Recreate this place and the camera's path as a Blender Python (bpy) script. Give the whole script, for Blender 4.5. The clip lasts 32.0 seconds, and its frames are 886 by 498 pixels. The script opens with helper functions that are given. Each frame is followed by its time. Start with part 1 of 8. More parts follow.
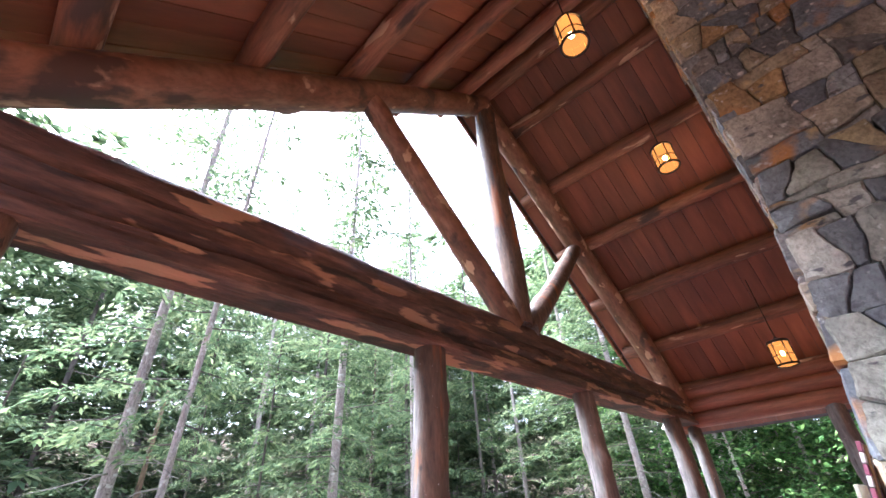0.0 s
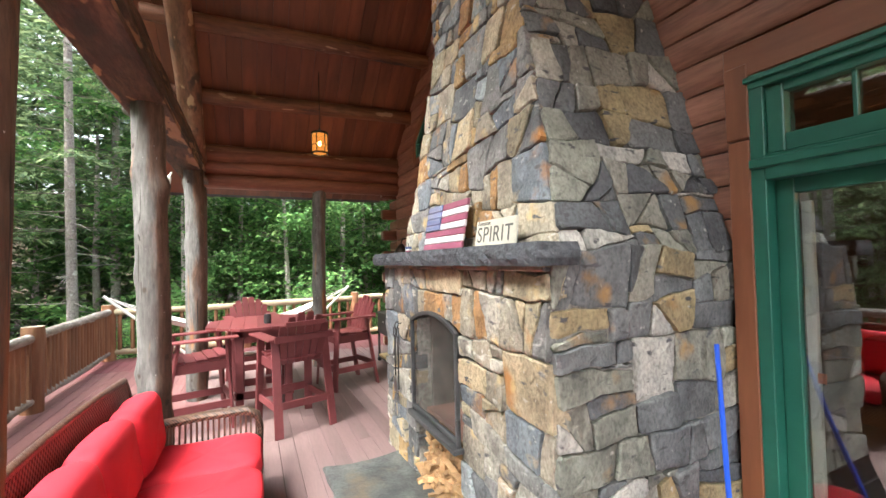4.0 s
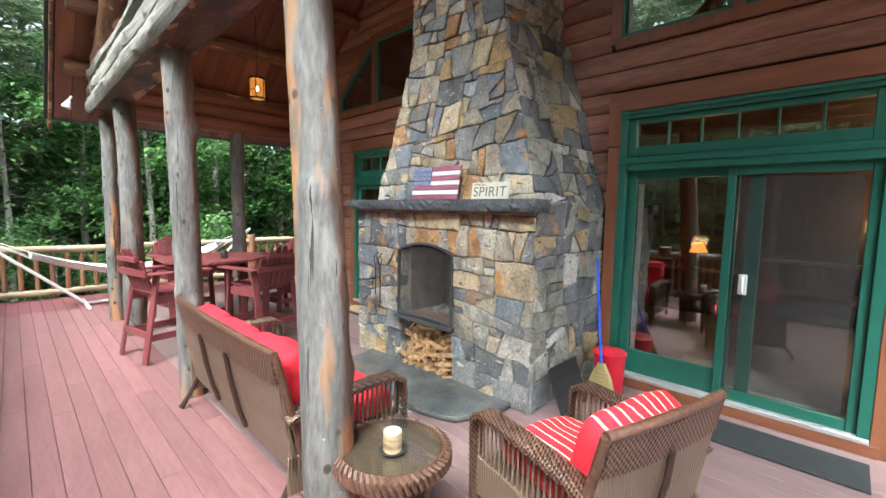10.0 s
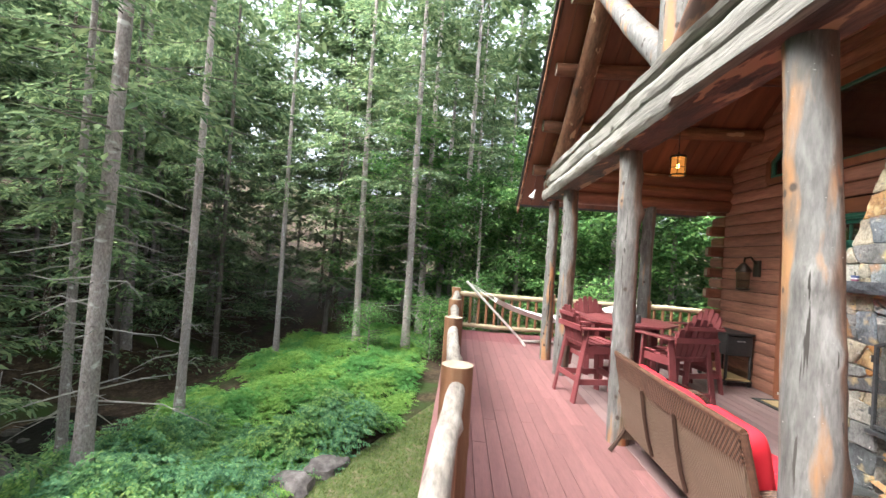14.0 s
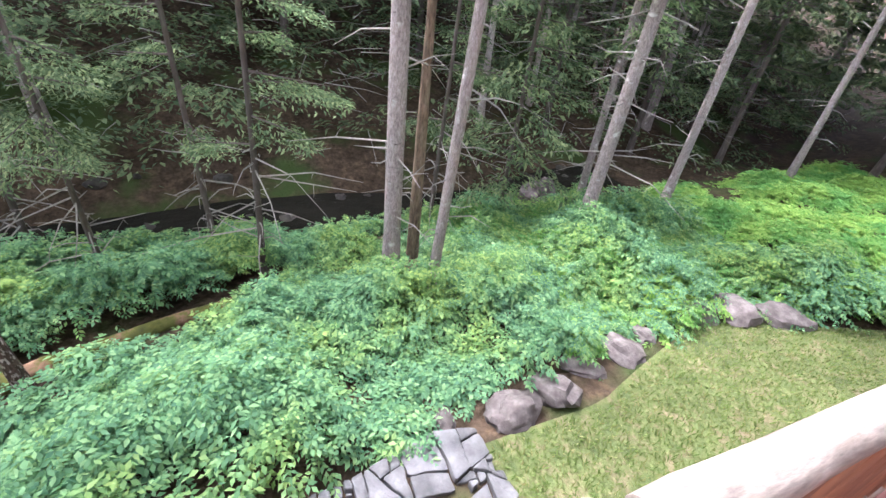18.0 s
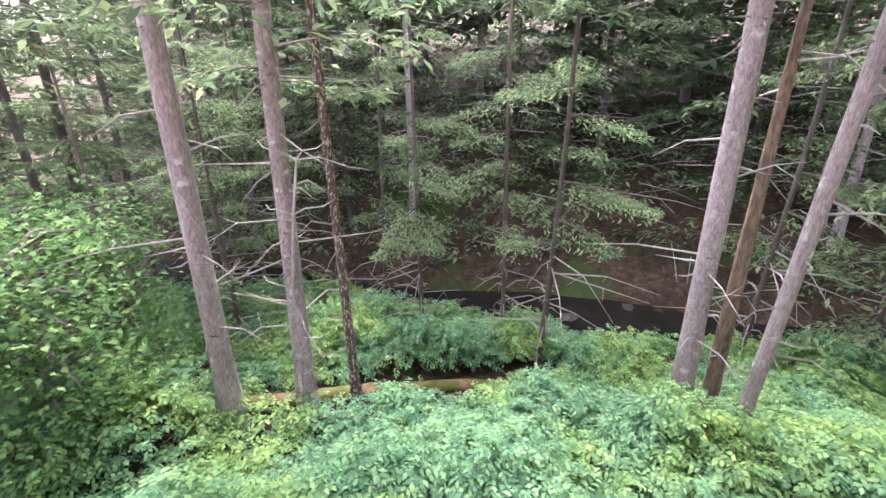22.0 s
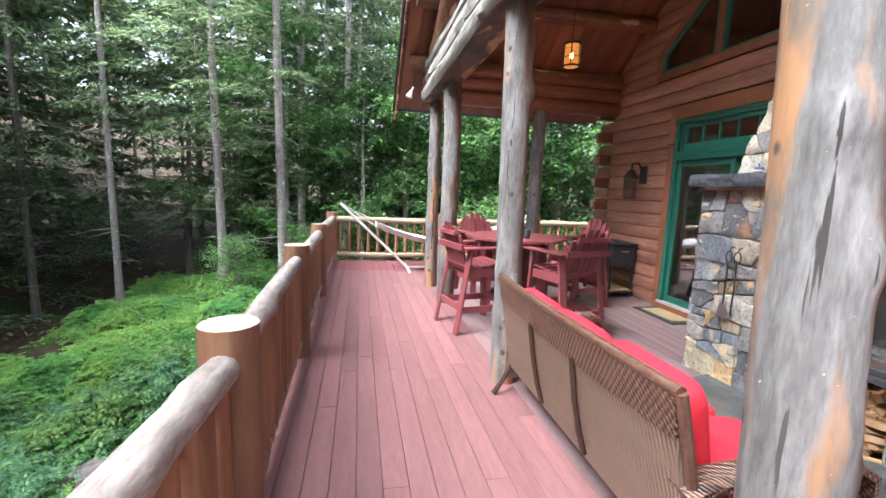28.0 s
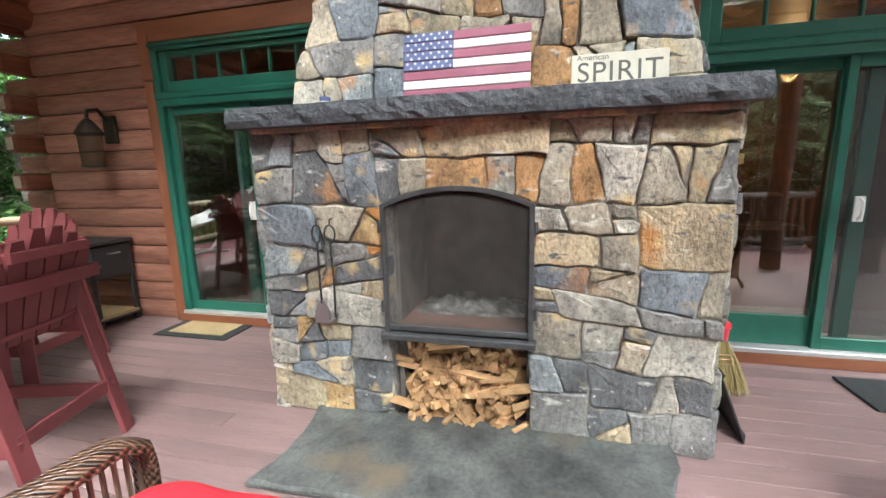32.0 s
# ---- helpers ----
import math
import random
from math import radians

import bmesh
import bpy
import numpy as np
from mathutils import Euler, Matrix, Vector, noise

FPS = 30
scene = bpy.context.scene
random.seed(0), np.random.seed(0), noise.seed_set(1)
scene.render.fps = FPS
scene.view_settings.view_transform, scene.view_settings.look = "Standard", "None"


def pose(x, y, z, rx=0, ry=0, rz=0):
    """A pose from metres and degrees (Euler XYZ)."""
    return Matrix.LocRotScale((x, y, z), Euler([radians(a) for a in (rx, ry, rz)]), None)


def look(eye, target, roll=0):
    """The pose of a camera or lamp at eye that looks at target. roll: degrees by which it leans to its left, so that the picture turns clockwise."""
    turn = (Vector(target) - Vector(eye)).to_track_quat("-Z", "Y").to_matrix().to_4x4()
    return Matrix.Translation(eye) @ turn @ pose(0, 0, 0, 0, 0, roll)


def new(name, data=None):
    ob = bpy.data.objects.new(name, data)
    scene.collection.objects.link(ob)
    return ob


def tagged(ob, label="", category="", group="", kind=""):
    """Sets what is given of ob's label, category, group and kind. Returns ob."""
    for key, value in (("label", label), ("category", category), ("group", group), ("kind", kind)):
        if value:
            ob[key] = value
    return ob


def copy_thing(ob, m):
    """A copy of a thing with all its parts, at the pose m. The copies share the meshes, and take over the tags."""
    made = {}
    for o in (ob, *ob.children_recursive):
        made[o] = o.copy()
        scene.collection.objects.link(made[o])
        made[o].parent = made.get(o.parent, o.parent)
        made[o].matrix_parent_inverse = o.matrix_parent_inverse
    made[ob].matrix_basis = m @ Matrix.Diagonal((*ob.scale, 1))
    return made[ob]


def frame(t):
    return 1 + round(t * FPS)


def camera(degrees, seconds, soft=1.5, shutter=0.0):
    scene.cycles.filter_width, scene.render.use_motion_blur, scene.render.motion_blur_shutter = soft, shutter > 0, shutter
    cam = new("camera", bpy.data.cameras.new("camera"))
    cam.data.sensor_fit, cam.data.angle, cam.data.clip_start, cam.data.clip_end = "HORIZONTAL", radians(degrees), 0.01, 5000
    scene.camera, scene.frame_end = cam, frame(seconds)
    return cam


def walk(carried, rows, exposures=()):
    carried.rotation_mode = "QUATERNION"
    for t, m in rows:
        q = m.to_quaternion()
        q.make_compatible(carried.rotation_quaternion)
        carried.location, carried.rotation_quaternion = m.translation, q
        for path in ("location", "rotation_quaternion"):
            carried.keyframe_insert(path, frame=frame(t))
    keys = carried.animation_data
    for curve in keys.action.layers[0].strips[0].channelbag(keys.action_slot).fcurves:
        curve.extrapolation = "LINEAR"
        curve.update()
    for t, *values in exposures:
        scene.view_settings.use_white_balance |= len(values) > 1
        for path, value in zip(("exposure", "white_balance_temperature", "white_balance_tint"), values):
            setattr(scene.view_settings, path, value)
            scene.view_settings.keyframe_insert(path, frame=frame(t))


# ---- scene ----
cam = camera(93.34, 32.0)
# seconds, eye, turn about x, y, z in degrees
PATH = [
    (0.0, 0.198, -2.875, 1.922, 123.15, 3.03, 44.55),
    (0.5, 0.103, -2.829, 1.924, 121.82, 3.22, 35.14),
    (1.0, -0.090, -2.791, 1.910, 119.34, 3.39, 25.16),
    (1.5, -0.251, -2.725, 1.878, 115.87, 3.53, 15.25),
    (2.0, -0.408, -2.610, 1.851, 111.87, 3.68, 5.74),
    (2.5, -0.590, -2.555, 1.852, 107.06, 3.79, -3.28),
    (3.0, -0.840, -2.537, 1.818, 101.54, 3.41, -11.51),
    (3.5, -1.016, -2.460, 1.749, 96.23, 2.44, -18.73),
    (4.0, -1.186, -2.383, 1.735, 91.53, 1.37, -24.58),
    (4.5, -1.425, -2.347, 1.707, 87.74, 0.54, -29.41),
    (6.5, -2.093, -2.376, 1.671, 81.42, -0.80, -48.87),
    (7.0, -2.197, -2.420, 1.671, 81.65, -1.06, -50.26),
    (7.5, -2.265, -2.504, 1.682, 81.77, -1.24, -49.46),
    (8.0, -2.323, -2.625, 1.684, 81.74, -1.17, -47.18),
    (8.5, -2.392, -2.711, 1.679, 81.77, -0.89, -45.09),
    (9.0, -2.513, -2.711, 1.682, 81.84, -0.69, -44.50),
    (9.5, -2.761, -2.681, 1.683, 82.52, -0.79, -44.70),
    (10.0, -2.937, -2.715, 1.704, 84.68, -1.00, -45.88),
    (10.5, -3.006, -2.859, 1.731, 88.43, -1.20, -47.23),
    (11.0, -3.063, -2.955, 1.802, 92.93, -1.23, -47.85),
    (11.5, -3.170, -2.978, 1.821, 97.37, -1.34, -47.44),
    (12.0, -3.260, -2.983, 1.825, 100.43, -1.51, -45.25),
    (12.5, -3.312, -2.966, 1.827, 100.16, -2.04, -36.98),
    (13.0, -3.376, -2.929, 1.811, 98.04, -2.85, -24.09),
    (13.5, -3.457, -2.925, 1.784, 94.81, -3.60, -10.24),
    (14.0, -3.586, -2.950, 1.757, 91.13, -4.10, 2.48),
    (14.5, -3.465, -2.798, 1.774, 87.12, -4.32, 15.18),
    (15.0, -3.452, -2.793, 1.773, 83.23, -4.24, 25.53),
    (15.5, -3.450, -2.811, 1.769, 79.26, -4.44, 34.39),
    (17.5, -3.515, -2.882, 1.850, 60.06, -7.18, 59.96),
    (18.0, -3.488, -2.860, 1.721, 57.25, -6.53, 66.68),
    (18.5, -3.493, -2.883, 1.689, 55.17, -5.97, 73.30),
    (19.0, -3.489, -2.899, 1.669, 54.50, -5.08, 80.01),
    (19.5, -3.491, -2.903, 1.661, 54.92, -4.00, 86.47),
    (20.0, -3.480, -2.913, 1.657, 56.02, -3.00, 92.33),
    (20.5, -3.436, -2.895, 1.625, 58.22, -1.83, 97.53),
    (21.0, -3.473, -2.930, 1.676, 60.35, -0.96, 101.31),
    (21.5, -3.461, -2.937, 1.679, 64.51, -0.04, 103.82),
    (22.0, -3.446, -2.944, 1.686, 69.53, 0.65, 104.44),
    (22.5, -3.442, -2.942, 1.693, 74.29, 1.26, 103.14),
    (23.0, -3.426, -2.954, 1.690, 77.78, 1.41, 98.26),
    (23.5, -3.469, -2.920, 1.694, 79.12, 1.50, 90.49),
    (24.0, -3.490, -2.899, 1.694, 79.46, 1.53, 81.35),
    (24.5, -3.516, -2.884, 1.694, 79.23, 1.30, 70.90),
    (25.0, -3.538, -2.881, 1.691, 79.04, 1.00, 59.10),
    (25.5, -3.580, -2.841, 1.690, 79.18, 0.41, 45.50),
    (26.0, -3.392, -2.717, 1.708, 79.98, -0.26, 31.91),
    (26.5, -3.241, -2.675, 1.652, 81.29, -0.41, 18.17),
    (28.5, -3.009, -1.405, 1.547, 82.50, -2.53, -18.52),
    (29.0, -2.911, -1.113, 1.517, 82.21, -2.20, -25.78),
    (29.5, -2.822, -0.803, 1.529, 81.53, -1.44, -33.37),
    (30.0, -2.680, -0.609, 1.501, 80.67, -0.62, -41.23),
    (30.5, -2.485, -0.427, 1.499, 79.94, 0.14, -49.66),
    (31.0, -2.341, -0.307, 1.491, 79.15, 0.69, -58.45),
    (31.5, -2.198, -0.150, 1.488, 78.74, 1.00, -67.70),
    (32.0, -2.113, -0.103, 1.438, 79.64, 1.42, -76.06),
]
EXPOSURES = [(0,3.5,5500,18),(2,3.35,5900,11),(3,3.2,6250,7),(4,3.0,6300,6),(7,2.7,5850,2),(9,2.6,5850,2),(12,2.7,5750,4),(14,2.75,6200,7),(15,2.95,6100,18),(18,3.4,5950,21),(20,3.4,5900,23),(23,3.65,6100,36),(25,3.6,6000,40),(26.5,3.15,5700,30),(28.5,2.7,5750,8),(30,2.45,5950,6),(31,2.35,6150,4),(32,2.65,6000,5)]
walk(cam, [(t, pose(x, y, z, rx, ry, rz)) for t, x, y, z, rx, ry, rz in PATH], EXPOSURES)

# ---- daylight: high overcast sky, soft sun behind thin cloud ----
world = bpy.data.worlds.new("world")
scene.world = world
world.use_nodes = True
wn, wl = world.node_tree.nodes, world.node_tree.links
sky = wn.new("ShaderNodeTexSky")
sky.sky_type = "NISHITA"
sky.sun_disc = False
sky.sun_elevation = radians(53)
sky.sun_rotation = radians(245)
sky.air_density, sky.dust_density, sky.ozone_density = 1.0, 6.0, 1.0
wn["Background"].inputs["Strength"].default_value = 0.15
grey = wn.new("ShaderNodeHueSaturation")
grey.inputs["Saturation"].default_value = 0.35  # thin high cloud
wl.new(sky.outputs["Color"], grey.inputs["Color"])
wl.new(grey.outputs["Color"], wn["Background"].inputs["Color"])
sun = new("sun", bpy.data.lights.new("sun", "SUN"))
sun.data.energy, sun.data.angle, sun.data.color = 1.5, radians(25), (1.0, 0.95, 0.88)
sun.matrix_world = look((-18, -8.5, 27), (0, 0, 0))

# ---- mesh tools ----
rng = random.Random(7)


def mesh_of(name, v, f, smooth=None):
    me = bpy.data.meshes.new(name)
    me.from_pydata(v, [], f)
    if smooth is not None:
        me.polygons.foreach_set("use_smooth", [True] * len(me.polygons))
        me.set_sharp_from_angle(angle=radians(smooth))
    me.update()
    return me


class Geo:
    """Gathers shapes into one mesh."""

    def __init__(self):
        self.v, self.f = [], []

    def add(self, vf, m=None):
        v, f = vf
        k = len(self.v)
        self.v += [tuple(m @ Vector(p)) for p in v] if m is not None else [tuple(p) for p in v]
        self.f += [tuple(i + k for i in q) for q in f]
        return self

    def box(self, c, s, r=0.006, m=None):
        vf = rbox(s, r)
        mm = Matrix.Translation(c) if m is None else m @ Matrix.Translation(c)
        return self.add(vf, mm)

    def tube(self, pts, rad, seg=10, cap=True):
        return self.add(tube(pts, rad, seg, cap))

    def lathe(self, prof, seg=24, m=None):
        return self.add(lathe(prof, seg), m)

    def obj(self, name, material, parent=None, label="", smooth=35):
        return part(name, mesh_of(name, self.v, self.f, smooth), material, parent, label)


def part(name, me, material, parent=None, label=""):
    if isinstance(me, bmesh.types.BMesh):
        bm, me = me, bpy.data.meshes.new(name)
        bm.to_mesh(me)
        bm.free()
    if material is not None and not me.materials:
        me.materials.append(material)
    ob = new(name, me)
    ob.parent = parent
    if label:
        ob["label"] = label
    return ob


def thing(name, at, label, category, group="", kind="", rz=0.0):
    ob = new(name)
    ob.empty_display_size = 0.1
    ob.matrix_basis = pose(at[0], at[1], at[2], 0, 0, rz)
    return tagged(ob, label, category, group, kind)


def hull(points):
    bm = bmesh.new()
    for p in points:
        bm.verts.new(p)
    out = bmesh.ops.convex_hull(bm, input=bm.verts)
    loose = [g for g in out["geom_interior"] if isinstance(g, bmesh.types.BMVert)]
    if loose:
        bmesh.ops.delete(bm, geom=loose, context="VERTS")
    bm.verts.index_update()
    v = [tuple(p.co) for p in bm.verts]
    f = [tuple(p.index for p in q.verts) for q in bm.faces]
    bm.free()
    return v, f


def rbox(s, r=0.006):
    """A box with chamfered edges about the origin."""
    x, y, z = s[0] / 2, s[1] / 2, s[2] / 2
    r = min(r, x * 0.45, y * 0.45, z * 0.45)
    v, f, ids = [], [], {}
    for i in (-1, 1):
        for j in (-1, 1):
            for k in (-1, 1):
                for ax in range(3):
                    q = [i * (x - r), j * (y - r), k * (z - r)]
                    q[ax] = (i * x, j * y, k * z)[ax]
                    ids[i, j, k, ax] = len(v)
                    v.append(tuple(q))
    for ax in range(3):
        a, b = (ax + 1) % 3, (ax + 2) % 3
        for s_ in (-1, 1):
            loop = []
            for p, q in ((-1, -1), (1, -1), (1, 1), (-1, 1)):
                key = [0, 0, 0]
                key[ax], key[a], key[b] = s_, p, q
                loop.append(ids[(*key, ax)])
            f.append(tuple(loop if s_ > 0 else reversed(loop)))
        for p in (-1, 1):
            for q in (-1, 1):
                k0, k1 = [0, 0, 0], [0, 0, 0]
                k0[ax], k1[ax] = -1, 1
                k0[a] = k1[a] = p
                k0[b] = k1[b] = q
                loop = [ids[(*k0, a)], ids[(*k1, a)], ids[(*k1, b)], ids[(*k0, b)]]
                f.append(tuple(loop if p * q < 0 else reversed(loop)))
    for i in (-1, 1):
        for j in (-1, 1):
            for k in (-1, 1):
                loop = [ids[i, j, k, 0], ids[i, j, k, 1], ids[i, j, k, 2]]
                f.append(tuple(loop if i * j * k > 0 else reversed(loop)))
    return v, f


def tube(pts, rad, seg=10, cap=True):
    pts = [Vector(p) for p in pts]
    if not hasattr(rad, "__len__"):
        rad = [rad] * len(pts)
    v, f = [], []
    n = len(pts)
    up = None
    for i, p in enumerate(pts):
        d = (pts[min(i + 1, n - 1)] - pts[max(i - 1, 0)]).normalized()
        if up is None:
            up = Vector((0, 0, 1)) if abs(d.z) < 0.9 else Vector((1, 0, 0))
        a = d.cross(up)
        if a.length < 1e-4:
            a = d.orthogonal()
        a.normalize()
        b = d.cross(a).normalized()
        up = -b
        for k in range(seg):
            w = 2 * math.pi * k / seg
            v.append(tuple(p + rad[i] * (math.cos(w) * a + math.sin(w) * b)))
    for i in range(n - 1):
        for k in range(seg):
            k2 = (k + 1) % seg
            f.append((i * seg + k, i * seg + k2, (i + 1) * seg + k2, (i + 1) * seg + k))
    if cap:
        f.append(tuple(range(seg - 1, -1, -1)))
        f.append(tuple((n - 1) * seg + k for k in range(seg)))
    return v, f


def lathe(prof, seg=24):
    v, f = [], []
    for r, z in prof:
        for k in range(seg):
            w = 2 * math.pi * k / seg
            v.append((r * math.cos(w), r * math.sin(w), z))
    for i in range(len(prof) - 1):
        for k in range(seg):
            k2 = (k + 1) % seg
            f.append((i * seg + k, i * seg + k2, (i + 1) * seg + k2, (i + 1) * seg + k))
    f.append(tuple(range(seg - 1, -1, -1)))
    f.append(tuple((len(prof) - 1) * seg + k for k in range(seg)))
    return v, f


def log_shape(p0, p1, r0, r1, seed, seg=18, step=0.12, rough=0.05, bend=0.02, knots=0):
    """A peeled log: uneven girth, slight bend, knots that stand out."""
    g = random.Random(seed)
    p0, p1 = Vector(p0), Vector(p1)
    ln = (p1 - p0).length
    d = (p1 - p0) / ln
    a = d.orthogonal().normalized()
    b = d.cross(a)
    n = max(3, int(ln / step) + 1)
    kn = [(g.uniform(0.05, 0.95) * ln, g.uniform(0, 6.283), g.uniform(0.010, 0.026)) for _ in range(knots)]
    o = Vector((g.uniform(0, 50), g.uniform(0, 50), g.uniform(0, 50)))
    v, f = [], []
    for i in range(n):
        t = i / (n - 1)
        c = p0 + d * (ln * t) + a * bend * noise.noise(o + Vector((t * ln * 0.5, 0, 0))) * 2 + b * bend * noise.noise(o + Vector((0, t * ln * 0.5, 0))) * 2
        r = r0 + (r1 - r0) * t
        for k in range(seg):
            w = 2 * math.pi * k / seg
            q = Vector((math.cos(w) * 1.5, math.sin(w) * 1.5, t * ln * 0.9)) + o
            rr = r * (1 + rough * 1.6 * noise.noise(q) + rough * 0.6 * noise.noise(q * 3.1))
            for kz, kw, kr in kn:
                e = ((t * ln - kz) / 0.07) ** 2 + (((w - kw + math.pi) % (2 * math.pi) - math.pi) * r / 0.05) ** 2
                if e < 4:
                    rr += kr * math.exp(-e)
            v.append(tuple(c + rr * (math.cos(w) * a + math.sin(w) * b)))
    for i in range(n - 1):
        for k in range(seg):
            k2 = (k + 1) % seg
            f.append((i * seg + k, i * seg + k2, (i + 1) * seg + k2, (i + 1) * seg + k))
    f.append(tuple(range(seg - 1, -1, -1)))
    f.append(tuple((n - 1) * seg + k for k in range(seg)))
    return v, f


# ---- convex polygons ----
def clip(poly, px, py, nx, ny):
    """The part of a convex polygon on the side of a line to which (nx, ny) points."""
    out = []
    for i, (x0, y0) in enumerate(poly):
        x1, y1 = poly[(i + 1) % len(poly)]
        d0, d1 = (x0 - px) * nx + (y0 - py) * ny, (x1 - px) * nx + (y1 - py) * ny
        if d0 >= 0:
            out.append((x0, y0))
        if d0 * d1 < 0:
            t = d0 / (d0 - d1)
            out.append((x0 + (x1 - x0) * t, y0 + (y1 - y0) * t))
    return out


def area(poly):
    return abs(sum(poly[i][0] * poly[(i + 1) % len(poly)][1] - poly[(i + 1) % len(poly)][0] * poly[i][1] for i in range(len(poly)))) / 2


def ccw(poly):
    s = sum(poly[i][0] * poly[(i + 1) % len(poly)][1] - poly[(i + 1) % len(poly)][0] * poly[i][1] for i in range(len(poly)))
    return poly if s > 0 else poly[::-1]


def inset(poly, d):
    poly = ccw(poly)
    out = poly
    for i, (x0, y0) in enumerate(poly):
        x1, y1 = poly[(i + 1) % len(poly)]
        ln = math.hypot(x1 - x0, y1 - y0)
        if ln < 1e-6:
            continue
        nx, ny = -(y1 - y0) / ln, (x1 - x0) / ln
        out = clip(out, x0 + nx * d, y0 + ny * d, nx, ny)
        if len(out) < 3:
            return []
    return out


def shatter(poly, size, g, skew=16):
    """Splits a polygon into stones as a mason lays them: mostly along courses, with slanted joints."""
    a = area(poly)
    if a < size * g.choice((0.10, 0.25, 0.5, 0.9, 1.3, 1.8, 2.6)):
        return [poly]
    xs, ys = [p[0] for p in poly], [p[1] for p in poly]
    w, h = max(xs) - min(xs), max(ys) - min(ys)
    u = g.uniform(0.30, 0.70)
    if w > h * g.uniform(0.9, 1.6):
        ang = radians(g.gauss(0, skew))
        px, py = min(xs) + w * u, (min(ys) + max(ys)) / 2
        nx, ny = math.cos(ang), math.sin(ang)
    else:
        ang = radians(g.gauss(0, skew * 0.55))
        px, py = (min(xs) + max(xs)) / 2, min(ys) + h * u
        nx, ny = -math.sin(ang), math.cos(ang)
    one, two = clip(poly, px, py, nx, ny), clip(poly, px, py, -nx, -ny)
    if len(one) < 3 or len(two) < 3:
        return [poly]
    return shatter(one, size, g, skew) + shatter(two, size, g, skew)


def rubble(poly, g, h, w, skew=12):
    """Uncoursed rubble: blocks of a few rough courses each, every course cut into stones by slanted joints."""
    out = []
    for block in shatter(poly, 0.20, g, 13):
        rest = block
        y, top = min(p[1] for p in block), max(p[1] for p in block)
        while len(rest) > 2:
            y += g.uniform(*h)
            ang = radians(g.gauss(0, 5))
            xm = sum(p[0] for p in rest) / len(rest)
            row = rest if y > top - h[0] * 0.7 else clip(rest, xm, y, math.sin(ang), -math.cos(ang))
            rest = [] if row is rest else clip(rest, xm, y, -math.sin(ang), math.cos(ang))
            x, end = min([p[0] for p in row] or [0]), max([p[0] for p in row] or [0])
            ym = sum(p[1] for p in row) / max(1, len(row))
            while len(row) > 2:
                x += g.uniform(*w)
                ang = radians(g.gauss(0, skew))
                cell = row if x > end - w[0] * 0.7 else clip(row, x, ym, -math.cos(ang), math.sin(ang))
                row = [] if cell is row else clip(row, x, ym, math.cos(ang), -math.sin(ang))
                if len(cell) < 3:
                    continue
                if area(cell) > 0.012 and g.random() < 0.30:
                    a2 = radians(g.choice((0, 12, -14, 40, 75, -50, -80)) + g.gauss(0, 8))
                    cx, cy = sum(p[0] for p in cell) / len(cell), sum(p[1] for p in cell) / len(cell)
                    k = g.uniform(-0.25, 0.25) * math.sqrt(area(cell))
                    nx, ny = -math.sin(a2), math.cos(a2)
                    out += [q for q in (clip(cell, cx + nx * k, cy + ny * k, nx, ny), clip(cell, cx + nx * k, cy + ny * k, -nx, -ny)) if len(q) > 2]
                else:
                    out.append(cell)
    return out


